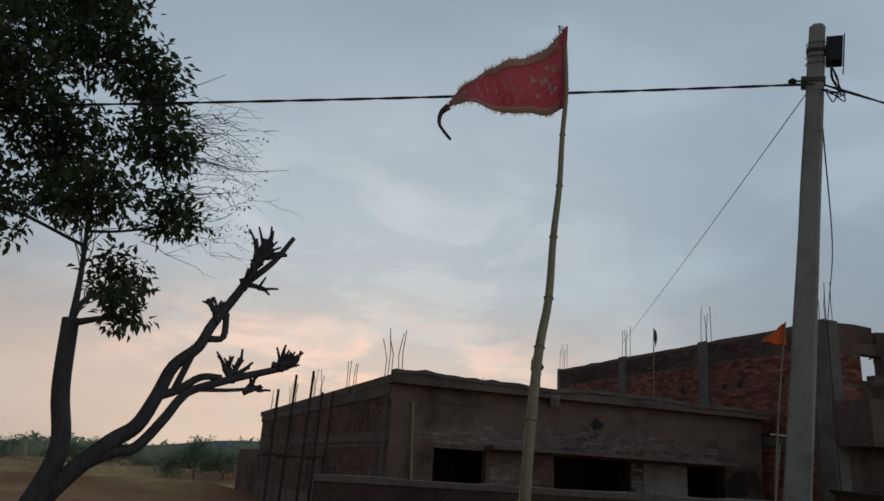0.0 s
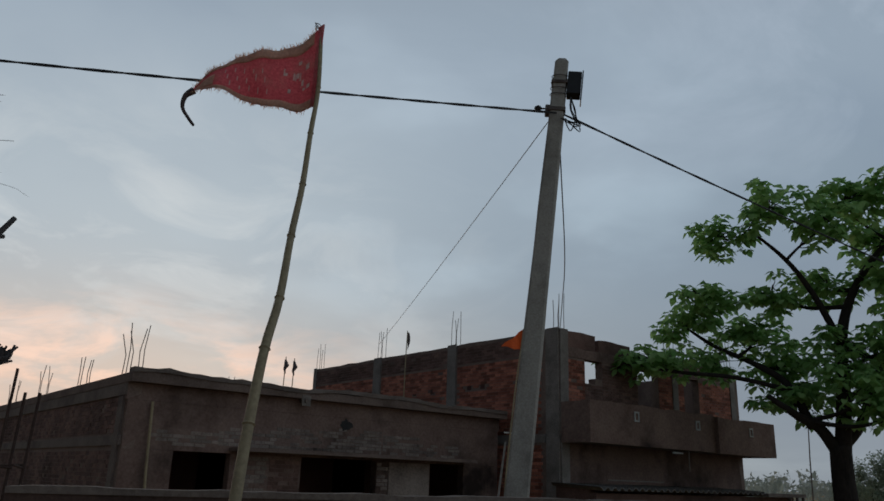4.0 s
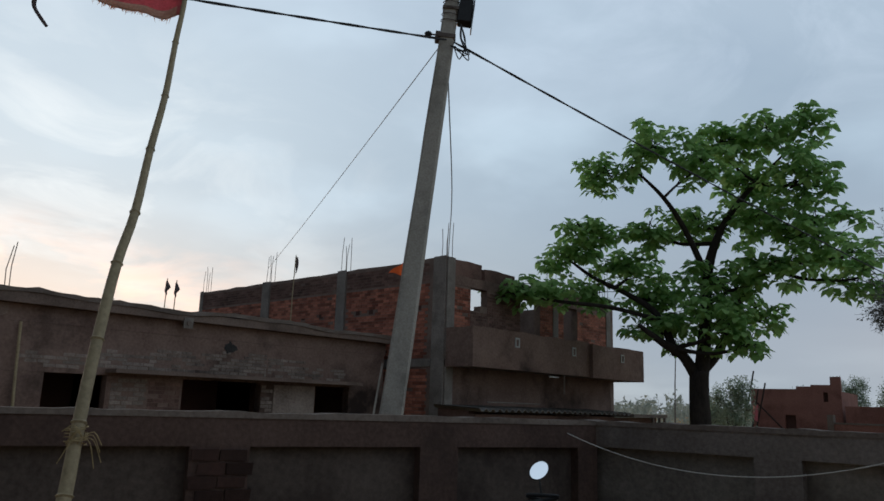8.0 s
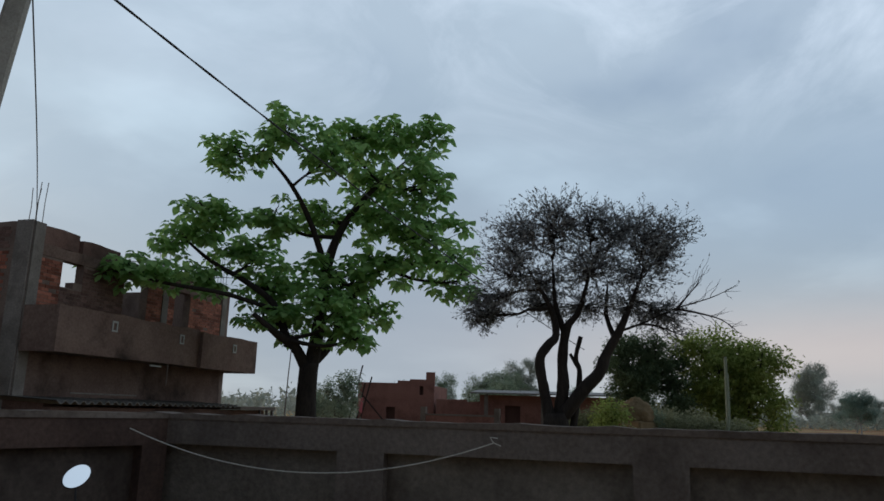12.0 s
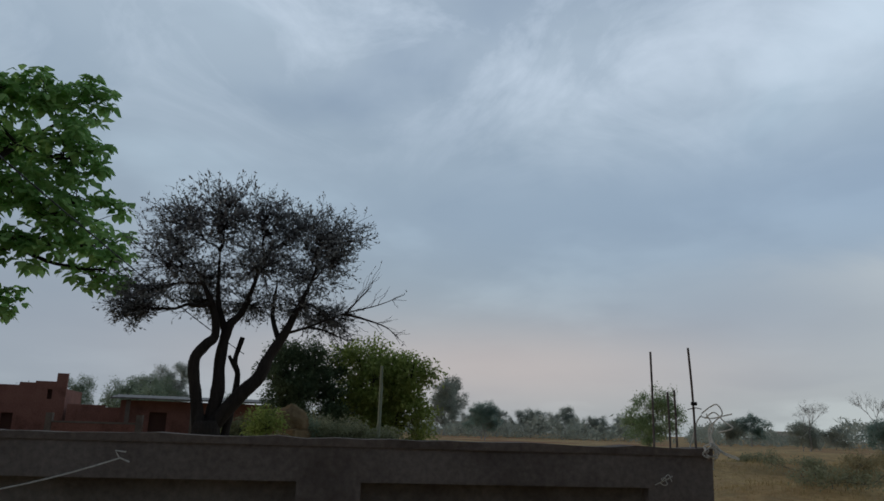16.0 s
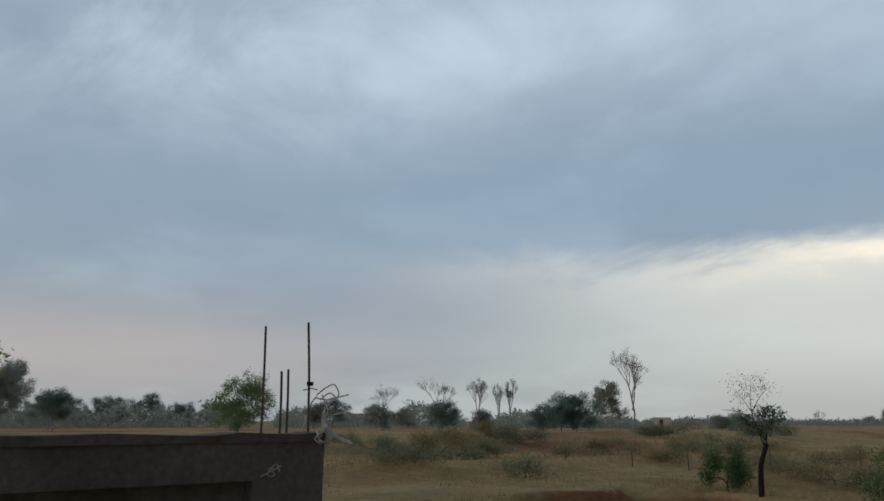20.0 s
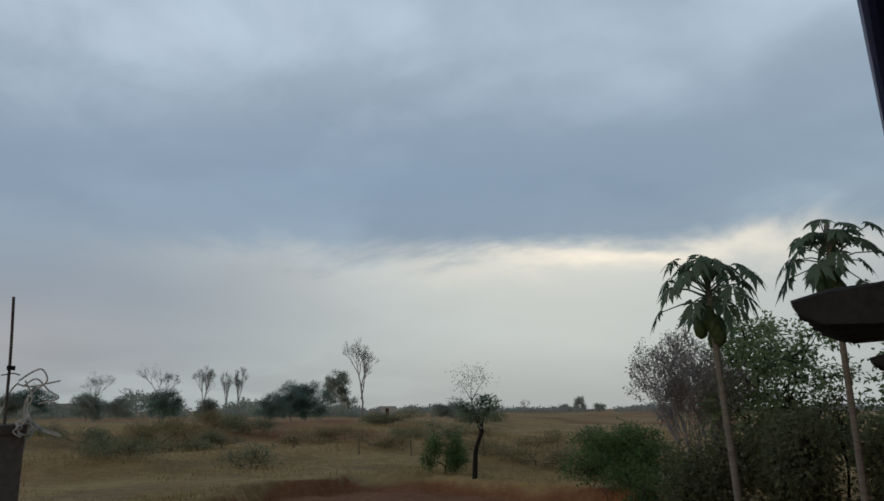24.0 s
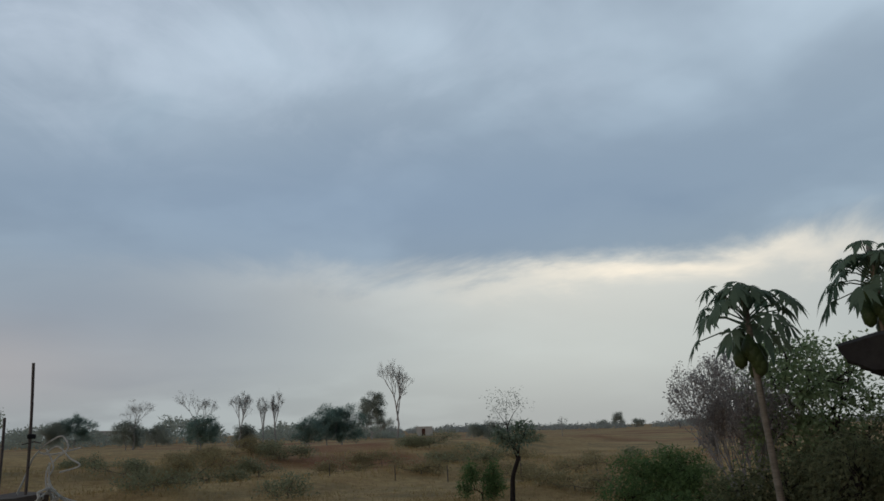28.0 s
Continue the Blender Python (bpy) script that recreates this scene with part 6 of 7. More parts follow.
B_LOBES = [(-0.73, 5.4, 0.6, 0.34), (-0.05, 5.5, 0.62, 0.35), (0.67, 5.38, 0.64, 0.36), (1.39, 5.45, 0.66, 0.36), (2.19, 5.35, 0.51, 0.32), (-0.95, 4.92, 0.52, 0.48), (-0.14, 5.01, 0.65, 0.49), (0.8, 4.98, 0.68, 0.5), (1.69, 4.98, 0.62, 0.47), (-1.42, 3.85, 0.46, 0.31), (-1.54, 3.42, 0.24, 0.19), (-0.94, 4.12, 0.55, 0.43), (-0.22, 4.27, 0.6, 0.44), (0.63, 4.26, 0.67, 0.45), (1.49, 4.34, 0.65, 0.41), (2.2, 4.82, 0.33, 0.43), (-0.32, 3.78, 0.45, 0.27), (0.51, 3.77, 0.58, 0.28), (1.45, 3.72, 0.6, 0.32), (2.19, 3.53, 0.45, 0.24)]
B_TRUNK = [(0.02, 0, -0.3, 0.34), (-0.02, 0, 0.8, 0.29), (-0.04, 0, 1.6, 0.24)]
B_LIMBS = [[(-0.12, 0, 1.3, 0.17), (-0.25, -0.05, 1.96, 0.13), (-0.35, -0.1, 2.6, 0.12), (-0.19, -0.1, 2.9, 0.11), (-0.03, -0.05, 3.12, 0.10), (-0.14, 0, 3.66, 0.07), (-0.5, 0, 4.3, 0.03)], [(0.0, 0.05, 1.4, 0.18), (0.10, 0.05, 2.12, 0.15), (0.09, 0.1, 2.65, 0.13), (0.18, 0.1, 3.27, 0.11), (0.43, 0.15, 3.64, 0.07), (0.7, 0.2, 4.6, 0.03)], [(0.15, 0.1, 3.15, 0.09), (-0.04, 0.2, 3.75, 0.06), (-0.1, 0.3, 4.7, 0.025)], [(0.05, 0, 1.5, 0.18), (0.50, -0.1, 2.08, 0.17), (0.78, -0.1, 2.38, 0.15), (0.94, -0.1, 2.77, 0.13), (1.22, -0.15, 3.28, 0.10), (1.6, -0.2, 4.2, 0.03)], [(0.22, 0.1, 0.9, 0.10), (0.42, 0.1, 2.29, 0.07), (0.35, 0.1, 2.66, 0.06), (0.45, 0.1, 3.10, 0.055)], [(0.40, 0.1, 2.48, 0.05), (0.33, 0.1, 2.6, 0.045), (0.24, 0.1, 2.76, 0.04)], [(1.11, -0.1, 3.0, 0.07), (0.95, 0.1, 3.56, 0.05), (1.0, 0.2, 4.2, 0.02)]]
B_BARE = [[(1.15, -0.1, 3.18), (1.64, 0, 3.37), (2.27, 0, 3.66), (2.92, 0, 3.87), (3.44, 0, 4.12)], [(2.27, 0, 3.62), (2.5, 0.1, 3.9), (2.76, 0.1, 4.2)], [(2.3, 0, 3.65), (2.7, 0.05, 3.58), (3.11, 0.1, 3.47), (3.38, 0.1, 3.28)], [(1.6, -0.05, 3.35), (1.96, 0, 3.3), (2.46, 0, 3.1)]]
spray_tree("thorn_tree", facing(11.51, 8.11), "many-stemmed dark thorn tree with thin grey-green leaves", 42, B_TRUNK, B_LIMBS, B_LOBES, L_SMALL, M_BARK, bare=B_BARE, leaf_label="sparse small grey-green leaves")

T_LOBES = [(-0.55, 6.4, 0.6, 0.5), (-0.65, 5.3, 0.65, 0.6), (0.2, 6.1, 0.45, 0.45), (0.4, 5.3, 0.5, 0.45), (-0.2, 4.45, 0.6, 0.45), (0.72, 4.45, 0.42, 0.3), (0.22, 3.7, 0.36, 0.34), (0.34, 3.12, 0.3, 0.24), (-1.5, 5.8, 0.9, 0.9), (-1.6, 4.4, 0.8, 0.7), (-0.9, 7.3, 1.0, 0.7)]
T_BARE = [([(-0.35, 0, 0.7), (0.1, 0, 1.28), (0.47, 0, 1.66), (0.72, 0, 1.86), (0.88, 0, 2.20), (1.02, 0, 2.58), (1.27, 0, 2.84), (1.40, 0, 3.14), (1.68, 0, 3.62), (1.82, 0, 3.95), (1.90, 0, 4.15)], 0.115, 0.045), ([(0.1, 0, 1.32), (0.5, 0.02, 1.55), (0.75, 0.02, 1.62), (1.0, 0, 1.95), (1.15, 0, 2.2), (1.30, 0, 2.33), (1.79, 0, 2.52), (2.1, 0, 2.62), (2.4, 0, 2.72)], 0.075, 0.042), ([(0.85, 0, 2.2), (1.1, 0, 2.3), (1.35, 0, 2.48), (1.6, 0, 2.5)], 0.06, 0.04), ([(1.05, 0, 2.25), (1.25, 0, 2.85)], 0.045, 0.04), ([(1.3, 0, 2.33), (1.7, 0, 2.36), (2.05, 0, 2.42)], 0.03, 0.02), ([(1.38, 0, 2.95), (1.55, 0, 3.0), (1.55, 0, 3.3)], 0.045, 0.04), ([(1.72, 0, 3.7), (2.05, 0, 4.05), (2.28, 0, 4.42)], 0.05, 0.03)]
t0 = lobe_tree("pollarded_tree", facing(-7.1, 6.8, -1.8, -1.1), "dark tree with lopped knobbly limbs beside the yard", "tree", 43, [(-0.5, 0, -0.3), (-0.42, 0, 0.5), (-0.16, 0, 1.1), (-0.03, 0, 1.6), (-0.13, 0, 2.2), (-0.17, 0, 3.0)], (-0.17, 0, 2.9), T_LOBES, 4.6, 8, 0.125, 0.15, L_DARK, M_GREYBARK, droop=0.3, narrow=0.5, depth=0.6, twig=0.007, trunk_r=0.125, leaf_label="dark leaves against the evening sky", bare=T_BARE + [([(0.3, 0, 5.0), (0.9, 0, 5.2), (1.5, 0, 5.2), (2.1, 0, 5.35)], 0.012, 0.003), ([(0.3, 0, 4.7), (0.9, 0, 4.75), (1.5, 0, 4.9)], 0.012, 0.003), ([(0.2, 0, 5.9), (0.7, 0, 6.2), (1.1, 0, 6.5)], 0.010, 0.003)], limb_r=0.05)
# forked stubs of cut shoots on the lopped limbs
rng = random.Random(44)
STUBS = (((1.84, 0, 4.02), 0.42, 7, (0.55, 0.95)), ((1.72, 0, 3.72), 0.30, 3, (0.75, 0.45)), ((2.30, 0, 2.70), 0.24, 7, (0.75, 0.6)), ((1.70, 0, 2.54), 0.22, 5, (0.15, 1.0)), ((1.42, 0, 3.25), 0.22, 4, (-0.15, 1.0)), ((1.98, 0, 2.41), 0.12, 3, (0.9, 0.35)))
for c, reach, arms, way in STUBS:
    for k in range(arms):
        b = bmesh.new()
        base = Vector(c) + Vector((rng.uniform(-0.05, 0.05), rng.uniform(-0.05, 0.05), rng.uniform(-0.05, 0.05)))
        fan = (k / max(1, arms - 1) - 0.5) * 1.5
        d = Vector((way[0] * math.cos(fan) + way[1] * math.sin(fan), rng.uniform(-0.45, 0.45), way[1] * math.cos(fan) - way[0] * math.sin(fan))).normalized()
        end = base + d * reach * rng.uniform(0.55, 0.9)
        arm = crook(base - d * 0.06, end, rng, 0.12, 4)
        tube(b, arm, taper(len(arm), 0.042, 0.024), 6)
        for _ in range(rng.randint(3, 5)):
            q = arm[rng.randint(1, 4)]
            e = (d + Vector((rng.uniform(-0.8, 0.8), rng.uniform(-0.6, 0.6), rng.uniform(-0.1, 1.0)))).normalized() * rng.uniform(0.10, 0.24) * (0.6 + reach)
            tube(b, [q, q + e * 0.5 + Vector((0, 0, 0.008)), q + e], [0.022, 0.017, 0.013], 5)
        part("cut_shoot", b, M_GREYBARK, t0)
# fine twigs reaching out of the crown
tw = bmesh.new()
for _ in range(46):
    p = Vector((rng.uniform(0.3, 0.8), rng.uniform(-0.3, 0.3), rng.uniform(4.0, 5.9)))
    e = p + Vector((rng.uniform(0.4, 1.3), rng.uniform(-0.2, 0.2), rng.uniform(-0.3, 0.45)))
    ln = crook(p, e, rng, 0.2, 6)
    tube(tw, ln, taper(len(ln), 0.006, 0.0018), 4, cap=False)
    for _ in range(2):
        q = ln[rng.randint(2, 5)]
        f = crook(q, q + Vector((rng.uniform(0.1, 0.5), rng.uniform(-0.1, 0.1), rng.uniform(-0.25, 0.3))), rng, 0.1, 3)
        tube(tw, f, taper(len(f), 0.004, 0.0015), 3, cap=False)
tagged(part("fine_twig", tw, M_BARK, t0), "", kind="stuff")
leaf_mesh("twig_leaves", [Vector((rng.uniform(0.7, 1.7), rng.uniform(-0.3, 0.3), rng.uniform(4.2, 5.6))) for _ in range(150)], 2, 0.055, 0.08, L_DARK, t0, rng)


# ---- papaya trees ----
def papaya(name, x, y, h, lean, seed, label):
    rng = random.Random(seed)
    t = thing(name, pose(x, y, 0), label, "papaya tree", "papaya trees")
    line = smooth_line([(lean[0], lean[1], -0.1), (lean[0] * 0.75, lean[1] * 0.75, h * 0.3), (lean[0] * 0.3, lean[1] * 0.3, h * 0.65), (0, 0, h - 0.15), (0, 0, h)], 5)
    part("trunk", tube(bmesh.new(), line, taper(len(line), 0.038, 0.025), 10), M_PAPAYABARK, t, smooth=True)
    for k in range(30):
        a = k * 2.4 + rng.uniform(-0.3, 0.3)
        up = 1.15 - 1.45 * (k / 30) + rng.uniform(-0.15, 0.15)
        d = Vector((math.cos(a), math.sin(a), 0))
        ln = rng.uniform(0.30, 0.50) * (0.5 + 0.5 * min(1.0, k / 12))
        base = Vector((0, 0, h - 0.26 - 0.2 * k / 30))
        tip = base + d * ln * math.cos(up * 0.8) + UP * (ln * math.sin(up) + 0.02)
        lf = new("leaf")
        lf.parent = t
        part("stalk", tube(bmesh.new(), [base, base.lerp(tip, 0.5) + UP * 0.04, tip], [0.009, 0.007, 0.005], 5), L_PAPAYA, lf)
        b = bmesh.new()
        out = (d + UP * (up * 0.9 - 1.2)).normalized()
        side = (d.cross(UP) + Vector((0, 0, rng.uniform(-0.4, 0.4)))).normalized()
        R = rng.uniform(0.15, 0.21)
        c = b.verts.new(tip)
        for j in range(7):
            ang = radians(-138 + 46 * j + rng.uniform(-8, 8))
            ax = (out * math.cos(ang) + side * math.sin(ang)).normalized()
            sd = (out * -math.sin(ang) + side * math.cos(ang)).normalized()
            r = R * (1.0 - 0.09 * abs(j - 3)) * rng.uniform(0.85, 1.12)
            dr = Vector((0, 0, -r * rng.uniform(0.3, 0.75)))
            spine = [tip + ax * r * f + dr * f * f for f in (0.38, 0.66, 1.08)]
            p1, p2 = b.verts.new(spine[0] + sd * r * 0.15), b.verts.new(spine[0] - sd * r * 0.15)
            q1, q2 = b.verts.new(spine[1] + sd * r * 0.17), b.verts.new(spine[1] - sd * r * 0.17)
            e = b.verts.new(spine[2])
            b.faces.new((c, p2, p1))
            b.faces.new((p1, p2, q2, q1))
            b.faces.new((q1, q2, e))
            for s in (1, -1):
                lobe = b.verts.new(tip + ax * r * 0.80 + sd * r * 0.30 * s + dr * 0.75)
                b.faces.new((q1, lobe, p1) if s > 0 else (q2, p2, lobe))
        part("blade", b, L_PAPAYA, lf)
    for k in range(11):
        a, zz = k * 2.2, h - 0.54 - 0.06 * (k % 3) - 0.018 * k
        b = bmesh.new()
        c = Vector((0.095 * math.cos(a), 0.095 * math.sin(a), zz))
        tube(b, [c + UP * 0.12, c + UP * 0.07, c, c - UP * 0.08, c - UP * 0.115], [0.014, 0.048, 0.074, 0.055, 0.012], 9)
        part("fruit", b, M_GREENFRUIT, t, smooth=True)
    return t


papaya("papaya_tree", 5.62, -5.98, 3.05, (-0.09, -0.13), 50, "slender papaya tree with drooping leaves and green fruit")
papaya("papaya_tree", 5.05, -7.20, 3.42, (-0.05, -0.06), 51, "taller papaya tree with green fruit beside the sunshade")


# ---- the thicket behind them, bushes and field trees ----
def bush(name, x, y, w, h, seed, lmat, label, leaf=0.07, dens=1.6, each=7, view=(0.74, 0.13), bmat=None, droop=0.1, z0=0.0, category="bush", group="", squat=1.0):
    """A rounded leafy bush of several uneven masses on thin stems."""
    rng = random.Random(seed)
    lobes = []
    for k in range(5 + int(w)):
        a = rng.uniform(-0.42, 0.42) * w
        zz = h * rng.uniform(0.14, 0.76) * (1 - 0.6 * abs(a) / w)
        lobes.append((a, zz, w * rng.uniform(0.17, 0.28), h * rng.uniform(0.18, 0.28) * squat))
    m = facing(x, y, *view)
    m.translation.z = ground_height(x, y) + z0
    return lobe_tree(name, m, label, category, seed, [(0, 0, -0.2), (0.02, 0, h * 0.1), (0, 0, h * 0.2)], (0, 0, h * 0.18), lobes, dens * 2.2, each, leaf * 1.15, leaf * 2.0, lmat, bmat or M_BARK, droop, 0.55, w * 0.25, max(0.005, h * 0.004), max(0.02, h * 0.022), group, twigs=0.15)


def field_tree(name, x, y, h, w, seed, lmat, label, stem=0.4, leaf=0.16, dens=None, each=8, masses=13, lean=0.0, view=(0.5, 0.1), bmat=None, group="field trees", z0=0.0):
    """A tree far off in the fields: bare stem, then uneven masses of leaf."""
    rng = random.Random(seed)
    lobes = []
    ch = h * (1 - stem)
    for k in range(masses):
        f = 0.16 + 0.64 * ((k + rng.random()) / masses) ** 0.85
        zz = h * stem + ch * f
        a = (-1 if k % 2 else 1) * rng.uniform(0.0, 0.36) * w * math.sin(math.pi * min(0.95, 0.34 + 0.58 * f))
        lobes.append((a + lean * f, zz, w * rng.uniform(0.16, 0.27), ch * rng.uniform(0.13, 0.22)))
    m = facing(x, y, *view)
    m.translation.z = ground_height(x, y) + z0
    return lobe_tree(name, m, label, "tree", seed, [(0, 0, -0.3), (rng.uniform(-0.02, 0.02) * h, 0, h * stem * 0.6), (lean * 0.1, 0, h * (stem + 0.1))], (0, 0, h * (stem + 0.05)), lobes, dens or 1.8, each, leaf, leaf * 1.8, lmat, bmat or M_BARK, 0.2, 0.55, w * 0.25, h * 0.0025, h * 0.018, group, twigs=0.10, clumps=55.0 / (w * ch))


def bare_tree(name, x, y, h, w, seed, lmat, label, stem=0.45, leaf=0.06, each=2, levels=5, stems=1, view=(0.5, 0.1), bmat=None, group="field trees", spread=0.55, lean=0.0, category="tree", cover=1.0, thick=0.013):
    """A thin, nearly leafless tree: stems forking again and again into a fan of fine twigs."""
    rng = random.Random(seed)
    m = facing(x, y, *view)
    m.translation.z = ground_height(x, y)
    t = thing(name, m, label, category, group)
    segs = []

    def grow(p, d, ln, r, lev):
        q = p + d * ln
        mid = p.lerp(q, 0.5) + Vector((rng.uniform(-1, 1), rng.uniform(-1, 1), rng.uniform(-0.3, 0.6))) * ln * 0.07
        segs.append((p, mid, q, r, lev))
        if lev >= levels:
            return
        n = 2 if rng.random() < 0.45 else 3
        a0 = rng.uniform(0, 6.28)
        for i in range(n):
            a = a0 + 2 * math.pi * i / n + rng.uniform(-0.5, 0.5)
            s = spread * rng.uniform(0.5, 1.2)
            nd = (d + Vector((math.cos(a), math.sin(a), 0.10)) * s).normalized()
            grow(q if i else p.lerp(q, rng.uniform(0.6, 1.0)), nd, ln * rng.uniform(0.62, 0.88), r * 0.66, lev + 1)

    for k in range(stems):
        a = 2 * math.pi * k / stems
        tilt = 0.0 if stems == 1 else 0.35
        d = Vector((math.cos(a) * tilt + lean, math.sin(a) * tilt, 1)).normalized()
        base = Vector((math.cos(a), math.sin(a), 0)) * (0.0 if stems == 1 else 0.04 * w)
        grow(base - UP * 0.2, d, h * stem + 0.2, h * thick * (1.0 if stems == 1 else 0.6), 0)
    zt = h * stem
    top = max(s[2].z for s in segs)
    wide = max(abs(s[2].x - lean * s[2].z) for s in segs)
    kz, kx = (h - zt) / max(0.1, top - zt), (w * 0.5) / max(0.05, wide)

    def fit(v):
        return v if v.z <= zt * 0.8 else Vector(((v.x - lean * v.z) * kx + lean * v.z, v.y * kx, zt + (v.z - zt) * kz if v.z > zt else v.z))

    b, tips = bmesh.new(), []
    for p, mid, q, r, lev in segs:
        if stems == 1:
            p, mid, q = fit(p), fit(mid), fit(q)
        else:
            p, mid, q = [Vector((v.x * kx, v.y * kx, v.z * (h / top))) for v in (p, mid, q)]
        r = max(r, h * 0.0011)
        tube(b, [p, mid, q], [r, r * 0.88, r * 0.72], 7 if lev == 0 else 5 if lev < 3 else 3, cap=False)
        if lev >= levels - 1 and rng.random() < cover:
            tips += [q, mid]
    part("branchwork", b, bmat or M_PALEBARK, t, smooth=True)
    leaf_mesh("leaves", tips, each, leaf, leaf * 1.5, lmat, t, rng, 0.2, 0.5)
    return t


# close thicket by the house
THICK = dict(view=(0.74, 0.13), group="")
field_tree("thicket_tree", 8.2, -10.5, 3.5, 2.5, 60, L_PALEGREEN, "feathery green tree in the thicket behind the papayas", 0.3, 0.085, 1.25, 8, 18, **THICK)
bare_tree("bare_bush", 9.1, -10.0, 3.25, 2.3, 61, L_TWIG, "leafless grey bush with fine twigs and few dry leaves", 0.2, 0.050, 4, 6, 5, bmat=M_FARBARK, spread=0.5, category="bush", cover=0.9, **THICK)
for k, (x, y, w, h, lm, dens) in enumerate(((7.5, -8.8, 2.0, 1.8, L_THICKET, 1.3), (6.5, -8.9, 1.8, 2.1, L_THICKET, 1.3), (5.7, -9.3, 1.7, 2.0, L_THICKET, 1.3), (7.0, -10.3, 2.4, 2.3, L_THICKET, 1.2), (6.6, -7.9, 1.4, 1.0, L_SCRUB, 1.2))):
    bush("thicket_bush", x, y, w, h, 62 + 7 * k, lm, "dusty dense bush at the foot of the thicket" if lm is L_THICKET else "low dry brush before the thicket", 0.065, dens, 8, group="thicket bushes")
field_tree("thicket_tree", 5.5, -9.9, 3.1, 1.7, 64, L_PALEGREEN, "pale-leaved young tree beside the house", 0.3, 0.10, 1.1, 6, 12, **THICK)
bush("green_bush", 11.7, -10.9, 2.6, 1.3, 65, L_BUSH, "low green bush at the field edge", 0.06, 1.7, 8)
bush("green_bush", 10.3, -10.6, 1.9, 1.2, 165, L_BUSH, "low green bush before the grey bush", 0.06, 1.7, 8)
bush("green_bush", 17.2, -10.1, 1.05, 1.15, 66, L_BUSH, "round green bush beside the small tree", 0.055, 1.7, 8)
small_m = facing(15.55, -9.98, 0.74, 0.13)
small_m.translation.z = ground_height(15.55, -9.98)
small_tree = lobe_tree("small_tree", small_m, "small forked tree alone in the field, bare at its top", "tree", 67, [(-0.08, 0, -0.15), (-0.06, 0, 0.35), (-0.03, 0, 0.66), (0.12, 0, 1.08)], (0.1, 0, 1.05), [(-0.31, 1.58, 0.26, 0.18), (0.26, 1.62, 0.36, 0.24), (-0.02, 1.36, 0.34, 0.18), (0.14, 1.78, 0.24, 0.12)], 2.6, 7, 0.075, 0.10, L_MID, M_BARK, droop=0.2, narrow=0.5, depth=0.25, twig=0.005, trunk_r=0.062, leaf_label="dusty dark green leaves", bare=[([(0.08, 0, 1.0), (-0.08, 0, 1.5), (-0.14, 0, 1.9), (-0.10, 0, 2.4)], 0.020, 0.003), ([(-0.1, 0, 1.7), (-0.28, 0.1, 2.0), (-0.42, 0.1, 2.2)], 0.011, 0.003), ([(-0.12, 0, 1.75), (0.05, 0, 2.05), (0.18, 0, 2.2)], 0.011, 0.003), ([(-0.12, 0, 1.6), (-0.4, 0, 1.75), (-0.75, 0, 1.8)], 0.011, 0.003)], sticks=5, limb_r=0.03, twigs=0.3)
rng = random.Random(68)
leaf_mesh("top_leaves", [Vector((rng.gauss(-0.12, 0.26), rng.gauss(0, 0.2), rng.gauss(2.25, 0.2))) for _ in range(150)], 3, 0.045, 0.06, L_FAR, small_tree, rng, label="thin pale top leaves")
for k, (x, y, h) in enumerate(((9.0, -8.3, 0.9), (7.9, -7.6, 0.8), (10.2, -8.9, 0.7), (6.9, -8.6, 1.0))):
    bare_tree("dry_stalk", x, y, h, 0.4, 260 + k, L_DRY, "thin dry brown stalk standing in the plot", 0.3, 0.035, 2, 3, 1, view=(0.74, 0.13), bmat=M_BARK, group="dry stalks", category="stalk", thick=0.010)
SCRUB = ((29.3, -6.1, 2.4, 1.3), (27.6, -5.2, 2.6, 1.5), (21.9, -6.7, 1.6, 0.7), (21.4, -16.4, 1.8, 0.6), (33, -9, 2.2, 0.9), (26, -13, 2.0, 0.6), (27, 2.5, 2.0, 1.0), (36, -16, 3.0, 0.9), (41, -3, 3.0, 1.2), (24, -20, 2.2, 0.7), (46, -24, 4.0, 1.2), (16, -16, 1.6, 0.7), (24, -3.5, 2.2, 0.6), (31, -12, 2.4, 0.7), (35, -4, 2.6, 0.9), (38, -21, 3.0, 0.8), (28, -26, 2.6, 0.7), (50, -10, 4.0, 1.3), (52, -35, 4.0, 1.2), (20, -13.5, 1.3, 0.6), (19.5, -20, 1.6, 0.6), (60, -16, 4, 1.5), (13, -14, 1.6, 0.7), (24.5, -15.5, 3.0, 0.7), (29, -17, 3.2, 0.8), (33, -22, 3.2, 0.8), (40, -12, 3.4, 1.0), (17.5, -13.2, 2.6, 0.6))
for k, (x, y, w, h) in enumerate(SCRUB):
    bush("field_bush", x, y, w, h, 70 + k, (L_FIELDBUSH, L_SCRUB)[k % 2], "low scrub bush in the dry field", 0.080, 0.75, 6, bmat=M_PALEBARK, group="field scrub", squat=1.1, droop=-0.3)
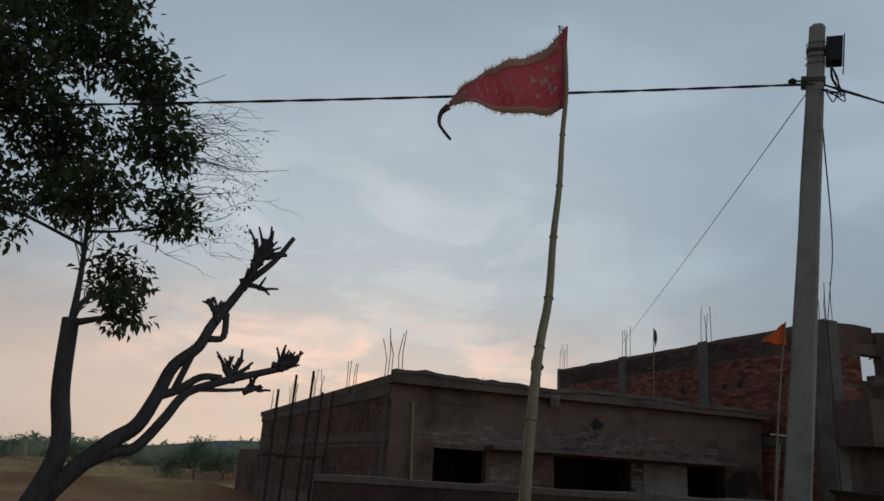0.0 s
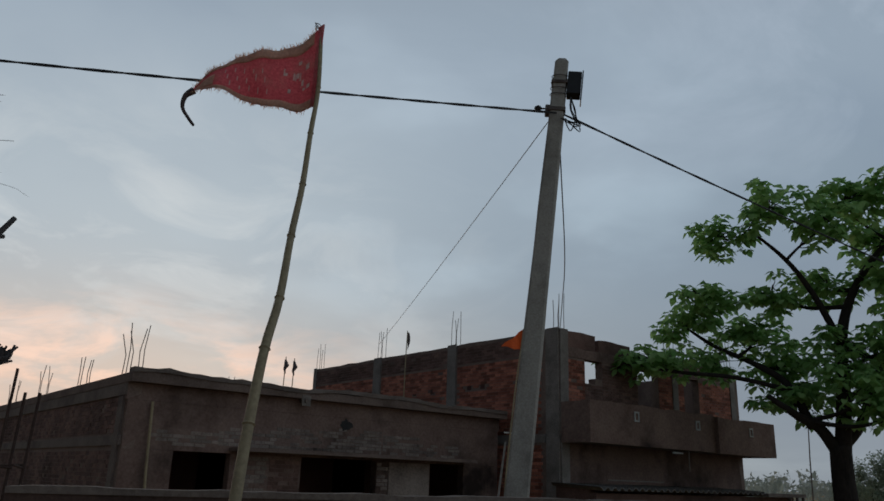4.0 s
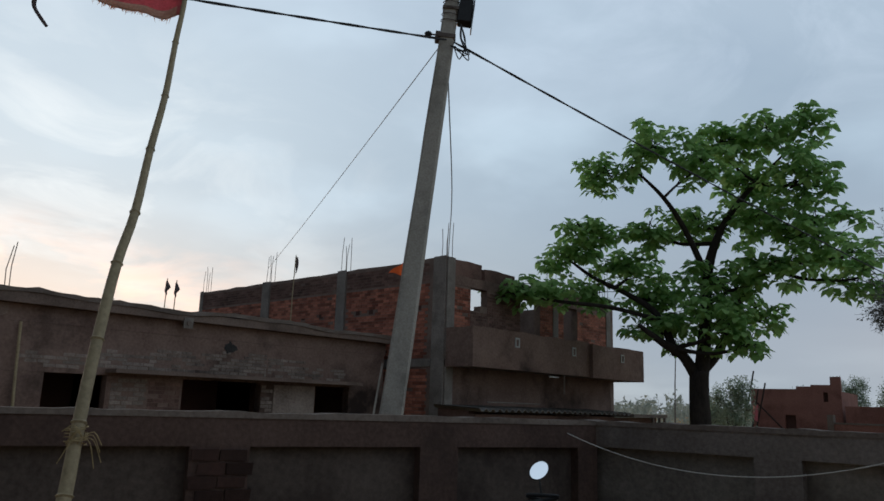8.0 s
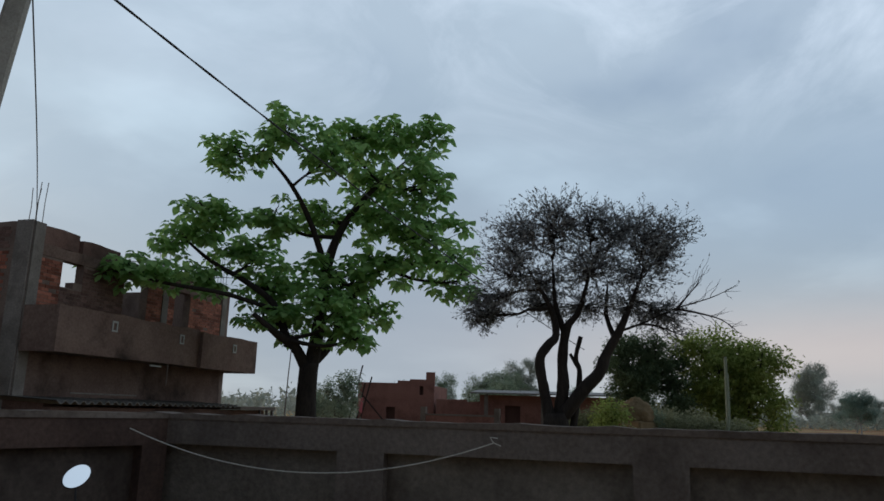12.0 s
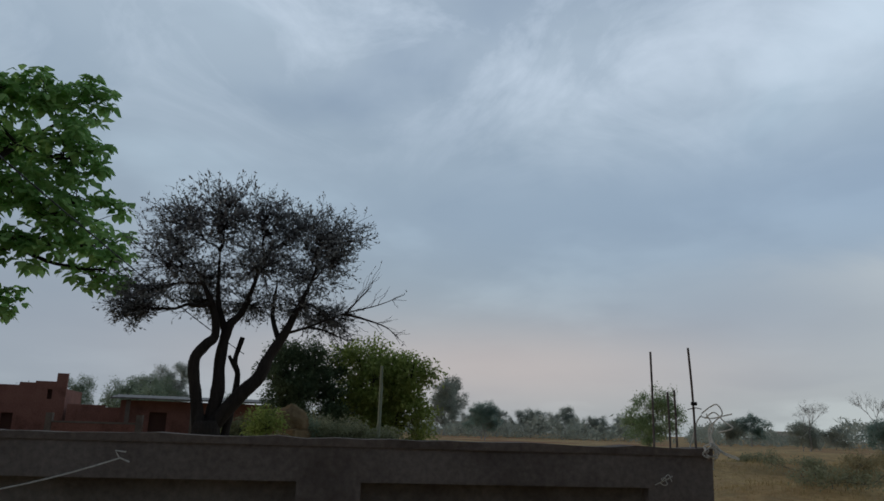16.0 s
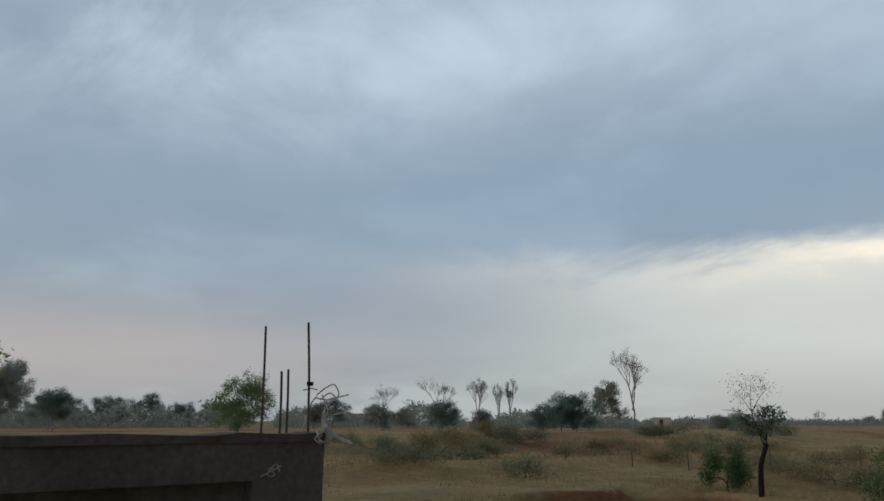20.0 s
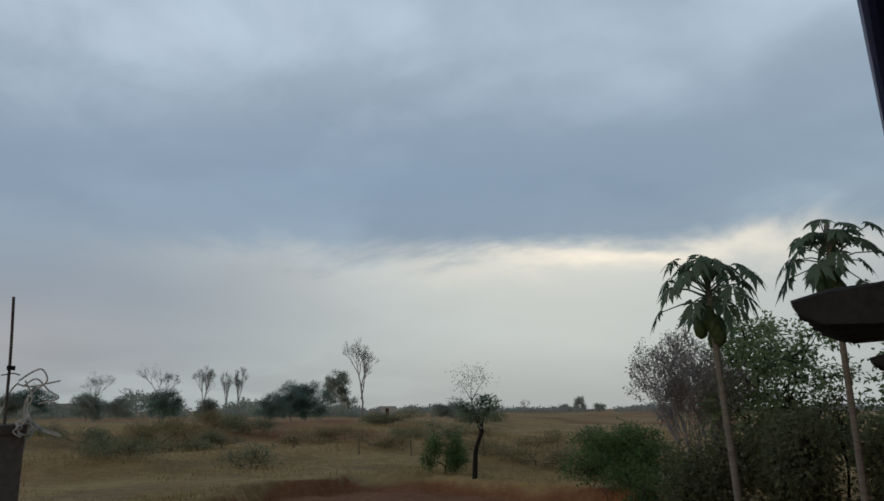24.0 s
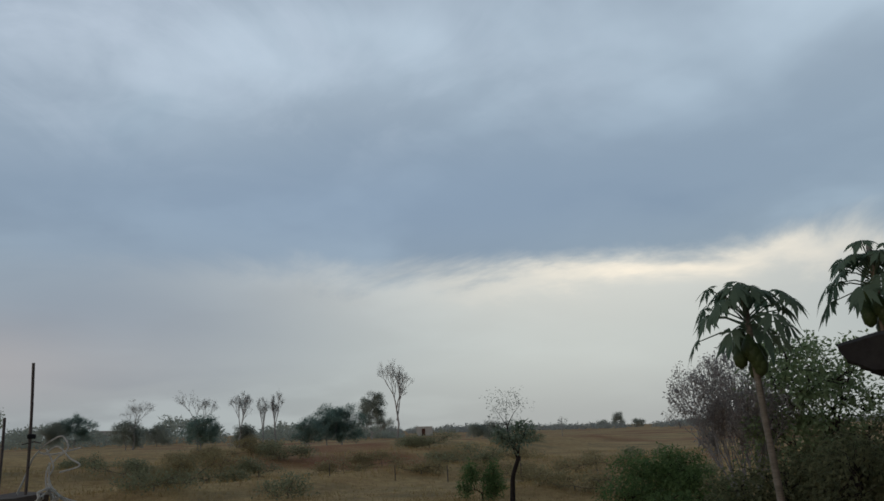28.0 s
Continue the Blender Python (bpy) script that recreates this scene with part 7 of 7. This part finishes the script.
# trees across the fields, from the wall end round to the thicket
FAR = [  # x, y, height, width, kind
    (87.8, -34.4, 5.2, 7.0, "g"), (83.8, -28.7, 3.6, 4.6, "g"), (86.0, -31.8, 4.2, 5.2, "g"), (144.8, -69.2, 16.5, 8.5, "b"), (156.0, -68.6, 11.0, 7.7, "f"), (89.4, -26.7, 6.8, 2.0, "b"), (90.5, -25.6, 6.2, 1.5, "s"), (79.7, -20.2, 6.3, 2.4, "b"), (80.7, -20.6, 3.0, 3.0, "f"),
    (86.3, -17.4, 6.7, 5.4, "b"), (85.8, -17.5, 4.2, 4.8, "g"), (121.2, -15.3, 7.3, 5.8, "b"), (122.0, -14.5, 4.6, 6.0, "f"), (149.6, -22.9, 4.2, 6.5, "f"), (86.2, -54.5, 3.4, 1.6, "s"), (93.0, -71.6, 3.1, 1.8, "s"), (100, -62, 2.6, 6.0, "f"), (110, -70, 2.8, 8.0, "f"),
    (79.0, 4.4, 6.2, 6.6, "y"), (121.8, 32.9, 6.8, 6.0, "g"), (240, 77, 20.0, 12.0, "f"), (203.8, 33.8, 8.4, 10.0, "f"), (160.5, -10.1, 6.5, 7.0, "g"), (158, -6, 5.0, 6.0, "f"), (203.8, 25.1, 6.5, 8.5, "f"), (203.7, 42.3, 8.1, 11.0, "f"), (198, 65, 15.5, 9.5, "f"), (134.4, 36.9, 6.3, 5.2, "g"), (205, 52, 7.5, 10.0, "f"), (210, 60, 7.0, 12.0, "f"), (215, 15, 6.0, 9.0, "f"), (206, 18, 6.5, 7.0, "f")]
# Far trees take leaf and bark colours with haze mixed in.
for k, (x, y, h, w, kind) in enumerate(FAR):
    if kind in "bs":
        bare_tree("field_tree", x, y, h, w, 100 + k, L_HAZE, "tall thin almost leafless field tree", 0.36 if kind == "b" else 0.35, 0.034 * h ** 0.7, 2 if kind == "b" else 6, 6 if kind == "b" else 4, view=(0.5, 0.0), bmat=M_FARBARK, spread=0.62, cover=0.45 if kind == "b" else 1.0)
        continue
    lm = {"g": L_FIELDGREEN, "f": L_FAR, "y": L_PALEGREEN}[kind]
    field_tree("field_tree", x, y, h, w, 100 + k, lm, {"g": "rounded green field tree", "f": "haze-coloured grey-green field tree far off", "y": "light green field tree"}[kind], 0.14 if kind == "g" else 0.05, 0.035 * h ** 0.8 + 0.05, 2.2, 8, view=(0.5, 0.0), bmat=M_FARBARK)
# dark tree, yellow-green tree and scrub behind the thorn tree
field_tree("dark_tree", 29.9, 16.3, 5.7, 4.0, 140, L_SHADE, "dense dark round tree behind the thorn tree", 0.06, 0.15, 4.0, 12, 18, view=(0, 0), group="")
field_tree("yellow_green_tree", 33.2, 13.9, 5.9, 5.0, 141, L_YELLOW, "leafy yellow-green tree by the pale post", 0.06, 0.20, 3.6, 10, 20, view=(0, 0), group="")
for k, (x, y, w, h, lm) in enumerate(((24.0, 13.2, 2.4, 2.2, L_THICKET), (24.4, 12.0, 2.6, 2.3, L_FIELDBUSH), (23.2, 14.4, 2.2, 2.1, L_THICKET), (24.8, 10.9, 2.0, 2.1, L_FIELDBUSH), (23.0, 15.0, 1.6, 2.0, L_THICKET), (25.2, 10.2, 1.6, 1.7, L_THICKET), (23.6, 12.6, 2.0, 2.0, L_MID))):
    bush("scrub", x, y, w, h, 150 + k, lm, "grey-green scrub along the lane", 0.09, 1.8, 8, view=(0, 0), group="lane scrub")
bush("lane_bush", 19.6, 12.05, 1.7, 2.35, 158, L_YELLOW, "yellow-green bush beside the straw stack", 0.10, 1.8, 8, view=(0, 0))
bush("lane_bush", 18.9, 10.66, 1.8, 1.72, 159, L_THICKET, "low dusty bush before the straw stack", 0.09, 1.8, 8, view=(0, 0))
hay = bmesh.new()
bmesh.ops.create_icosphere(hay, subdivisions=5, radius=1.0)
for v in hay.verts:
    d = 1 + 0.12 * noise.noise(v.co * 2.0) + 0.09 * noise.noise(v.co * 11.0) + 0.05 * noise.noise(v.co * 29.0)
    v.co = Vector((v.co.x * 0.62 * d, v.co.y * 0.55 * d, max(-0.2, v.co.z) * 0.62 * d + 0.6))
whole("straw_mound", hay, M_THATCH, pose(22.6, 12.75, 0.98), "brown rounded straw stack among the scrub", "haystack", smooth=True)
whole("straw_platform", boxes((-0.6, 0.6, -0.5, 0.5, -0.1, 1.45), bevel=0.05), M_THATCH, pose(22.6, 12.75, 0), "rough platform under the straw stack", "platform")
# Village and western trees use leaf colours paled by haze.
for x, y, h, lm in ((78, 60, 9.0, L_FAR), (66, 54, 7.0, L_MID), (60, 58, 6.0, L_MID), (38.6, 41.4, 3.9, L_MID), (43, 36, 4.1, L_MID), (26.5, 33.5, 3.8, L_MID), (30, 40, 2.6, L_MID), (33, 44, 3.0, L_MID), (52, 45, 5.0, L_MID), (57, 47, 5.2, L_MID), (60, 40, 4.6, L_MID), (64, 36, 4.4, L_MID)):
    field_tree("village_tree", x, y, h, h * 0.8, int(x * 7 + y), lm, "haze-paled tree among the far village houses", 0.2, 0.16, 1.6, 9, view=(-1, -1), group="village trees")
# trees over the left-hand fields
for k, (x, y, h, w) in enumerate(((-23.2, 44.1, 2.7, 3.0), (-21.6, 44.8, 2.0, 2.6), (-24.6, 43.6, 1.5, 2.2), (-20.5, 56.5, 3.4, 4.4), (-17.5, 56.0, 3.0, 4.4), (-22.9, 55.0, 2.3, 2.8), (-25.5, 53, 1.9, 2.4), (-30, 56, 1.9, 5.0), (-36, 58, 2.0, 6.0), (-42, 60, 2.0, 6.0), (-50, 60, 2.2, 7.0), (-15.5, 56, 2.4, 2.6))):
    field_tree("west_tree", x, y, h, w, 170 + k, L_MID, "haze-paled tree across the western fields", 0.1, 0.15, 1.8, 8, view=(-1.7, -1.1))

# ---- pale posts ----
for x, y, h, r in ((24.3, 10.3, 3.65, 0.055), (26.5, 11.2, 3.2, 0.05)):
    whole("pale_post", tube(bmesh.new(), [(0, 0, -0.2), (0.02, 0, h * 0.5), (0.05, 0, h)], taper(3, r * 1.2, r), 8), M_POSTPAINT, pose(x, y, 0), "thin pale green post beyond the yard wall", "post", "pale posts")
for k, (x, y, h) in enumerate(((25.0, -11.5, 0.50), (24.0, -13.0, 0.55), (22.5, -15.0, 0.72), (21, -17, 0.45), (26, -9.5, 0.40))):
    whole("fence_stake", tube(bmesh.new(), [(0, 0, -0.2), (0.02, 0.01, h * 0.6), (0.0, 0.03, h)], taper(3, 0.024, 0.016), 6), M_PALEBARK, pose(x, y, ground_height(x, y)), "weathered wooden fence stake in the field", "stake", "fence stakes")


# ---- far houses ----
def far_house(m, label, w, d, h, mat, openings, roofline=(), name="village_house", group="village houses"):
    t = thing(name, m, label, "house", group)
    part("wall", boxes((0, w, 0.3, d, -0.2, h)), mat, t)
    segs = sorted(openings)
    cur = 0.0
    for a, b, c, e in segs:
        if a > cur:
            part("front_wall", boxes((cur, a, 0, 0.3, -0.2, h)), mat, t)
        part("front_wall", boxes((a, b, 0, 0.3, e, h)), mat, t)
        if c > 0:
            part("front_wall", boxes((a, b, 0, 0.3, -0.2, c)), mat, t)
        # Dark sheet in place of the shade inside the opening.
        part("opening", boxes((a, b, 0.22, 0.29, max(c, -0.2), e)), M_DARK, t)
        cur = b
    part("front_wall", boxes((cur, w, 0, 0.3, -0.2, h)), mat, t)
    for a, b, e in roofline:
        part("parapet", boxes((a, b, 0, 0.3, h, h + e)), mat, t)
    return t


FB = grid(31.18, 37.65, 0, (0.58, -0.81, 0))
far_house(FB, "unfinished red brick house with stepped walls", 5.0, 6.0, 3.15, M_REDWALL, [(1.9, 2.5, 0, 1.75), (4.05, 4.3, 2.55, 3.1)], [(0.0, 2.6, 0.12), (2.6, 3.4, 0.28), (3.4, 4.45, 0.38), (4.45, 5.0, 0.85)])
FB2 = grid(34.0, 33.3, 0, (0.40, -0.92, 0))
far_house(FB2, "low red brick rooms beside the stepped house", 5.0, 3.0, 2.2, M_REDWALL, [(3.0, 3.7, 0, 1.7)], [(0, 2.0, 0.12)])
low = thing("brick_compound_wall", grid(30.1, 30.7, 0, (0.46, -0.89, 0)), "low plastered-edge red brick compound wall", "wall")
part("wall_run", rough_wall(0, 4.6, -0.1, 1.32, 0, 0.23, 190, 0.5, 0.006, 0.02), M_REDWALL, low)
part("coping", boxes((0, 4.6, -0.03, 0.26, 1.325, 1.42)), M_CONCRETE, low)
for x in (0.0, 4.3):
    part("pillar", boxes((x, x + 0.3, -0.06, 0.28, -0.1, 1.8)), M_CONCRETE, low)
FB3 = grid(33.6, 29.3, 0, (0.60, -0.80, 0))
rb = far_house(FB3, "brick house with a sheet roof and pale pillars", 8.2, 5.0, 2.60, M_REDWALL, [(1.5, 2.4, 0, 2.0), (4.6, 5.6, 0.9, 2.0)])
bm = boxes((-0.5, 8.6, -0.7, 5.2, 2.68, 2.76))
bm.transform(pose(0, 0, 0, 3, 0, 0))
part("sheet_roof", bm, M_TIN, rb, "grey sheet roof")
for x in (0.3, 3.6, 7.8):
    part("pillar", boxes((x, x + 0.22, -0.5, -0.28, -0.1, 2.62)), M_CONCRETE, rb)
pole_set = thing("bamboo_props", grid(30.1, 37.4, 0, (0.70, -0.71, 0)), "leaning bamboo props and a red rag by the brick house", "bamboo")
for a, b in (((0.0, 0, 0), (0.9, 0, 4.3)), ((0.5, 0, 0), (1.1, 0, 3.2)), ((1.0, 0.1, 2.4), (3.0, 0.1, 0.2)), ((0.7, 0, 0), (1.5, 0.2, 3.6))):
    part("bamboo", tube(bmesh.new(), [a, b], 0.05, 6), M_BARK, pole_set)
b = bmesh.new()
b.faces.new([b.verts.new(v) for v in ((0.75, -0.05, 2.2), (1.05, -0.05, 2.3), (1.0, -0.08, 1.3), (0.8, -0.06, 1.4))])
part("red_rag", b, M_FLAGRED, pole_set)
far_house(grid(310, 98, 0, (0.3, -0.95, 0)), "small white house across the fields", 14, 8, 5.0, M_FARWALL, [(2, 4, 0, 3), (8, 10, 1, 3)], name="far_house", group="far houses")
far_house(grid(374, -30, 0, (-0.1, -1, 0)), "low white building on the horizon", 12, 8, 5.0, M_FARWALL, [(2, 4, 1, 3), (7, 9, 1, 3)], name="far_house", group="far houses")
far_house(grid(198, -101, 0, (-0.5, -0.86, 0)), "pale field hut on the horizon", 4.5, 4, 2.6, M_FARWALL, [(1.5, 2.5, 0, 2)], name="far_house", group="far houses")
for k, (x, y, h, w) in enumerate(((279, -262, 4.5, 9.0), (286, -256, 8.0, 6.0), (290, -250, 4.0, 7.0))):
    field_tree("horizon_tree", x, y, h, w, 290 + k, L_FAR, "haze-coloured tree clump on the horizon", 0.08, 0.4, 2.2, 8, view=(0.7, 0.1), bmat=M_FARBARK)
# thin mast behind the leafy tree
whole("lightning_mast", tube(bmesh.new(), [(0, 0, -0.2), (0.1, 0, 3), (0.25, 0, 5.5)], [0.04, 0.03, 0.02], 6), M_STEEL, pose(21.0, 31.0, 0), "thin leaning mast beyond the houses", "mast")

# ---- the wooded rim of the plain ----
def belt(name, label, seed, n, a0, a1, r0, r1, low, high, size, mat, gate):
    """A long uneven belt of scrub made of many small leaf sprays."""
    rng = random.Random(seed)
    verts, faces = [], []
    for _ in range(n):
        deg = rng.uniform(a0, a1)
        a = radians(deg)
        clump = noise.noise((a * 14.0, seed, 2.0)) + 0.7 * noise.noise((a * 55.0, 3.0, seed))
        if clump + rng.uniform(-0.3, 0.3) < gate:
            continue
        fade = min(1.0, (deg - a0) / 4, (a1 - deg) / 4)
        r = rng.uniform(r0, r1)
        c = Vector((r * math.sin(a), r * math.cos(a), rng.random() ** 0.8 * fade * (low + (high - low) * max(0.0, min(1.0, 0.5 + clump)))))
        for _ in range(4):
            d = Vector((rng.gauss(0, 1.3), rng.gauss(0, 1.3), rng.gauss(0, 0.6))) * size
            e, f = [Vector((rng.gauss(0, 1), rng.gauss(0, 1), rng.gauss(0, 1))) * size * 0.75 for _ in range(2)]
            k = len(verts)
            verts += [(c + d)[:], (c + d + e)[:], (c + d + f)[:]]
            faces.append((k, k + 1, k + 2))
    me = bpy.data.meshes.new(name)
    me.from_pydata(verts, [], faces)
    me.materials.append(mat)
    tagged(new(name, me), label, "woods", kind="stuff")


# Belt colours are leaf tones paled to imitate haze.
belt("far_woods", "haze-coloured belt of scrub and trees across the plain", 210, 14000, 60, 116, 175, 260, 1.2, 6.0, 0.45, L_FAR, -0.25)
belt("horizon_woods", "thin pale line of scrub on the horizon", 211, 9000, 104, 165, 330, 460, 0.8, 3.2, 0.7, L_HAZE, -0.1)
belt("village_woods", "haze-coloured trees and scrub beyond the village", 213, 7000, 12, 64, 75, 150, 0.8, 4.2, 0.35, L_FAR, -0.3)
belt("west_woods", "haze-paled scrub along the western fields", 212, 7000, -66, -18, 80, 170, 0.8, 3.4, 0.35, L_MID, -0.2)

# ---- dry grass and stubble ----
rng = random.Random(200)
verts, faces = [], []
for i in range(190000):
    r, a = 7 + 50 * rng.random() ** 1.5, radians(rng.uniform(80, 160))
    x, y = r * math.sin(a), r * math.cos(a)
    tall = sum(bund(x, y, *b) for b in BUNDS) if i % 3 == 0 else 0.0
    inside = plot_depth(x, y) if r < 24 else -9.0
    if tall < 0.12 and (noise.noise((x * 0.2, y * 0.2, 7.0)) + 0.5 * noise.noise((x * 0.9, y * 0.9, 5.0)) + rng.uniform(-0.4, 0.4) < -0.05 or (inside > -0.12 and rng.random() < 0.993)):
        continue
    rim = math.exp(-((inside + 0.45) / 0.35) ** 2)
    z, h, w, th = ground_height(x, y) - 0.01, rng.uniform(0.03, 0.11) * (1 + 1.2 * rim + 6 * tall * rng.random()), rng.uniform(0.004, 0.009) * (1 + r * 0.035), rng.uniform(0, 6.28)
    if inside > 0:
        h *= 3.0
    k = len(verts)
    dx, dy = math.cos(th) * w, math.sin(th) * w
    verts += [(x - dx, y - dy, z), (x + dx, y + dy, z), (x + rng.uniform(-0.6, 0.6) * h, y + rng.uniform(-0.6, 0.6) * h, z + h)]
    faces.append((k, k + 1, k + 2))
me = bpy.data.meshes.new("dry_grass")
me.from_pydata(verts, [], faces)
me.materials.append(L_GRASS)
tagged(new("dry_grass", me), "dry pale grass and stubble over the fields", "grass", kind="stuff")


# ---- single bricks of the brick house nearest the yard ----
rng = random.Random(300)
one = bmesh.new()
box(one, 0.0, 0.225, -0.016, 0.02, 0.0, 0.073)
one_mesh = bpy.data.meshes.new("brick")
one.to_mesh(one_mesh)
one.free()
one_mesh.materials.append(M_BRICK_ONE)
for c in range(19):
    x = -4.08 + (0.115 if c % 2 else 0.0)
    while x + 0.225 < -0.62:
        z = 2.86 + 0.085 * c
        if not any(h[0] - 0.1 < x + 0.11 < h[1] + 0.1 and h[2] < z + 0.04 < h[3] for h in HOLES):
            b = new("brick", one_mesh)
            b.parent = w2
            b.matrix_local = pose(x + rng.uniform(-0.004, 0.004), rng.uniform(-0.006, 0.004), z, rng.uniform(-1, 1), rng.uniform(-1, 1), 0)
        x += 0.237
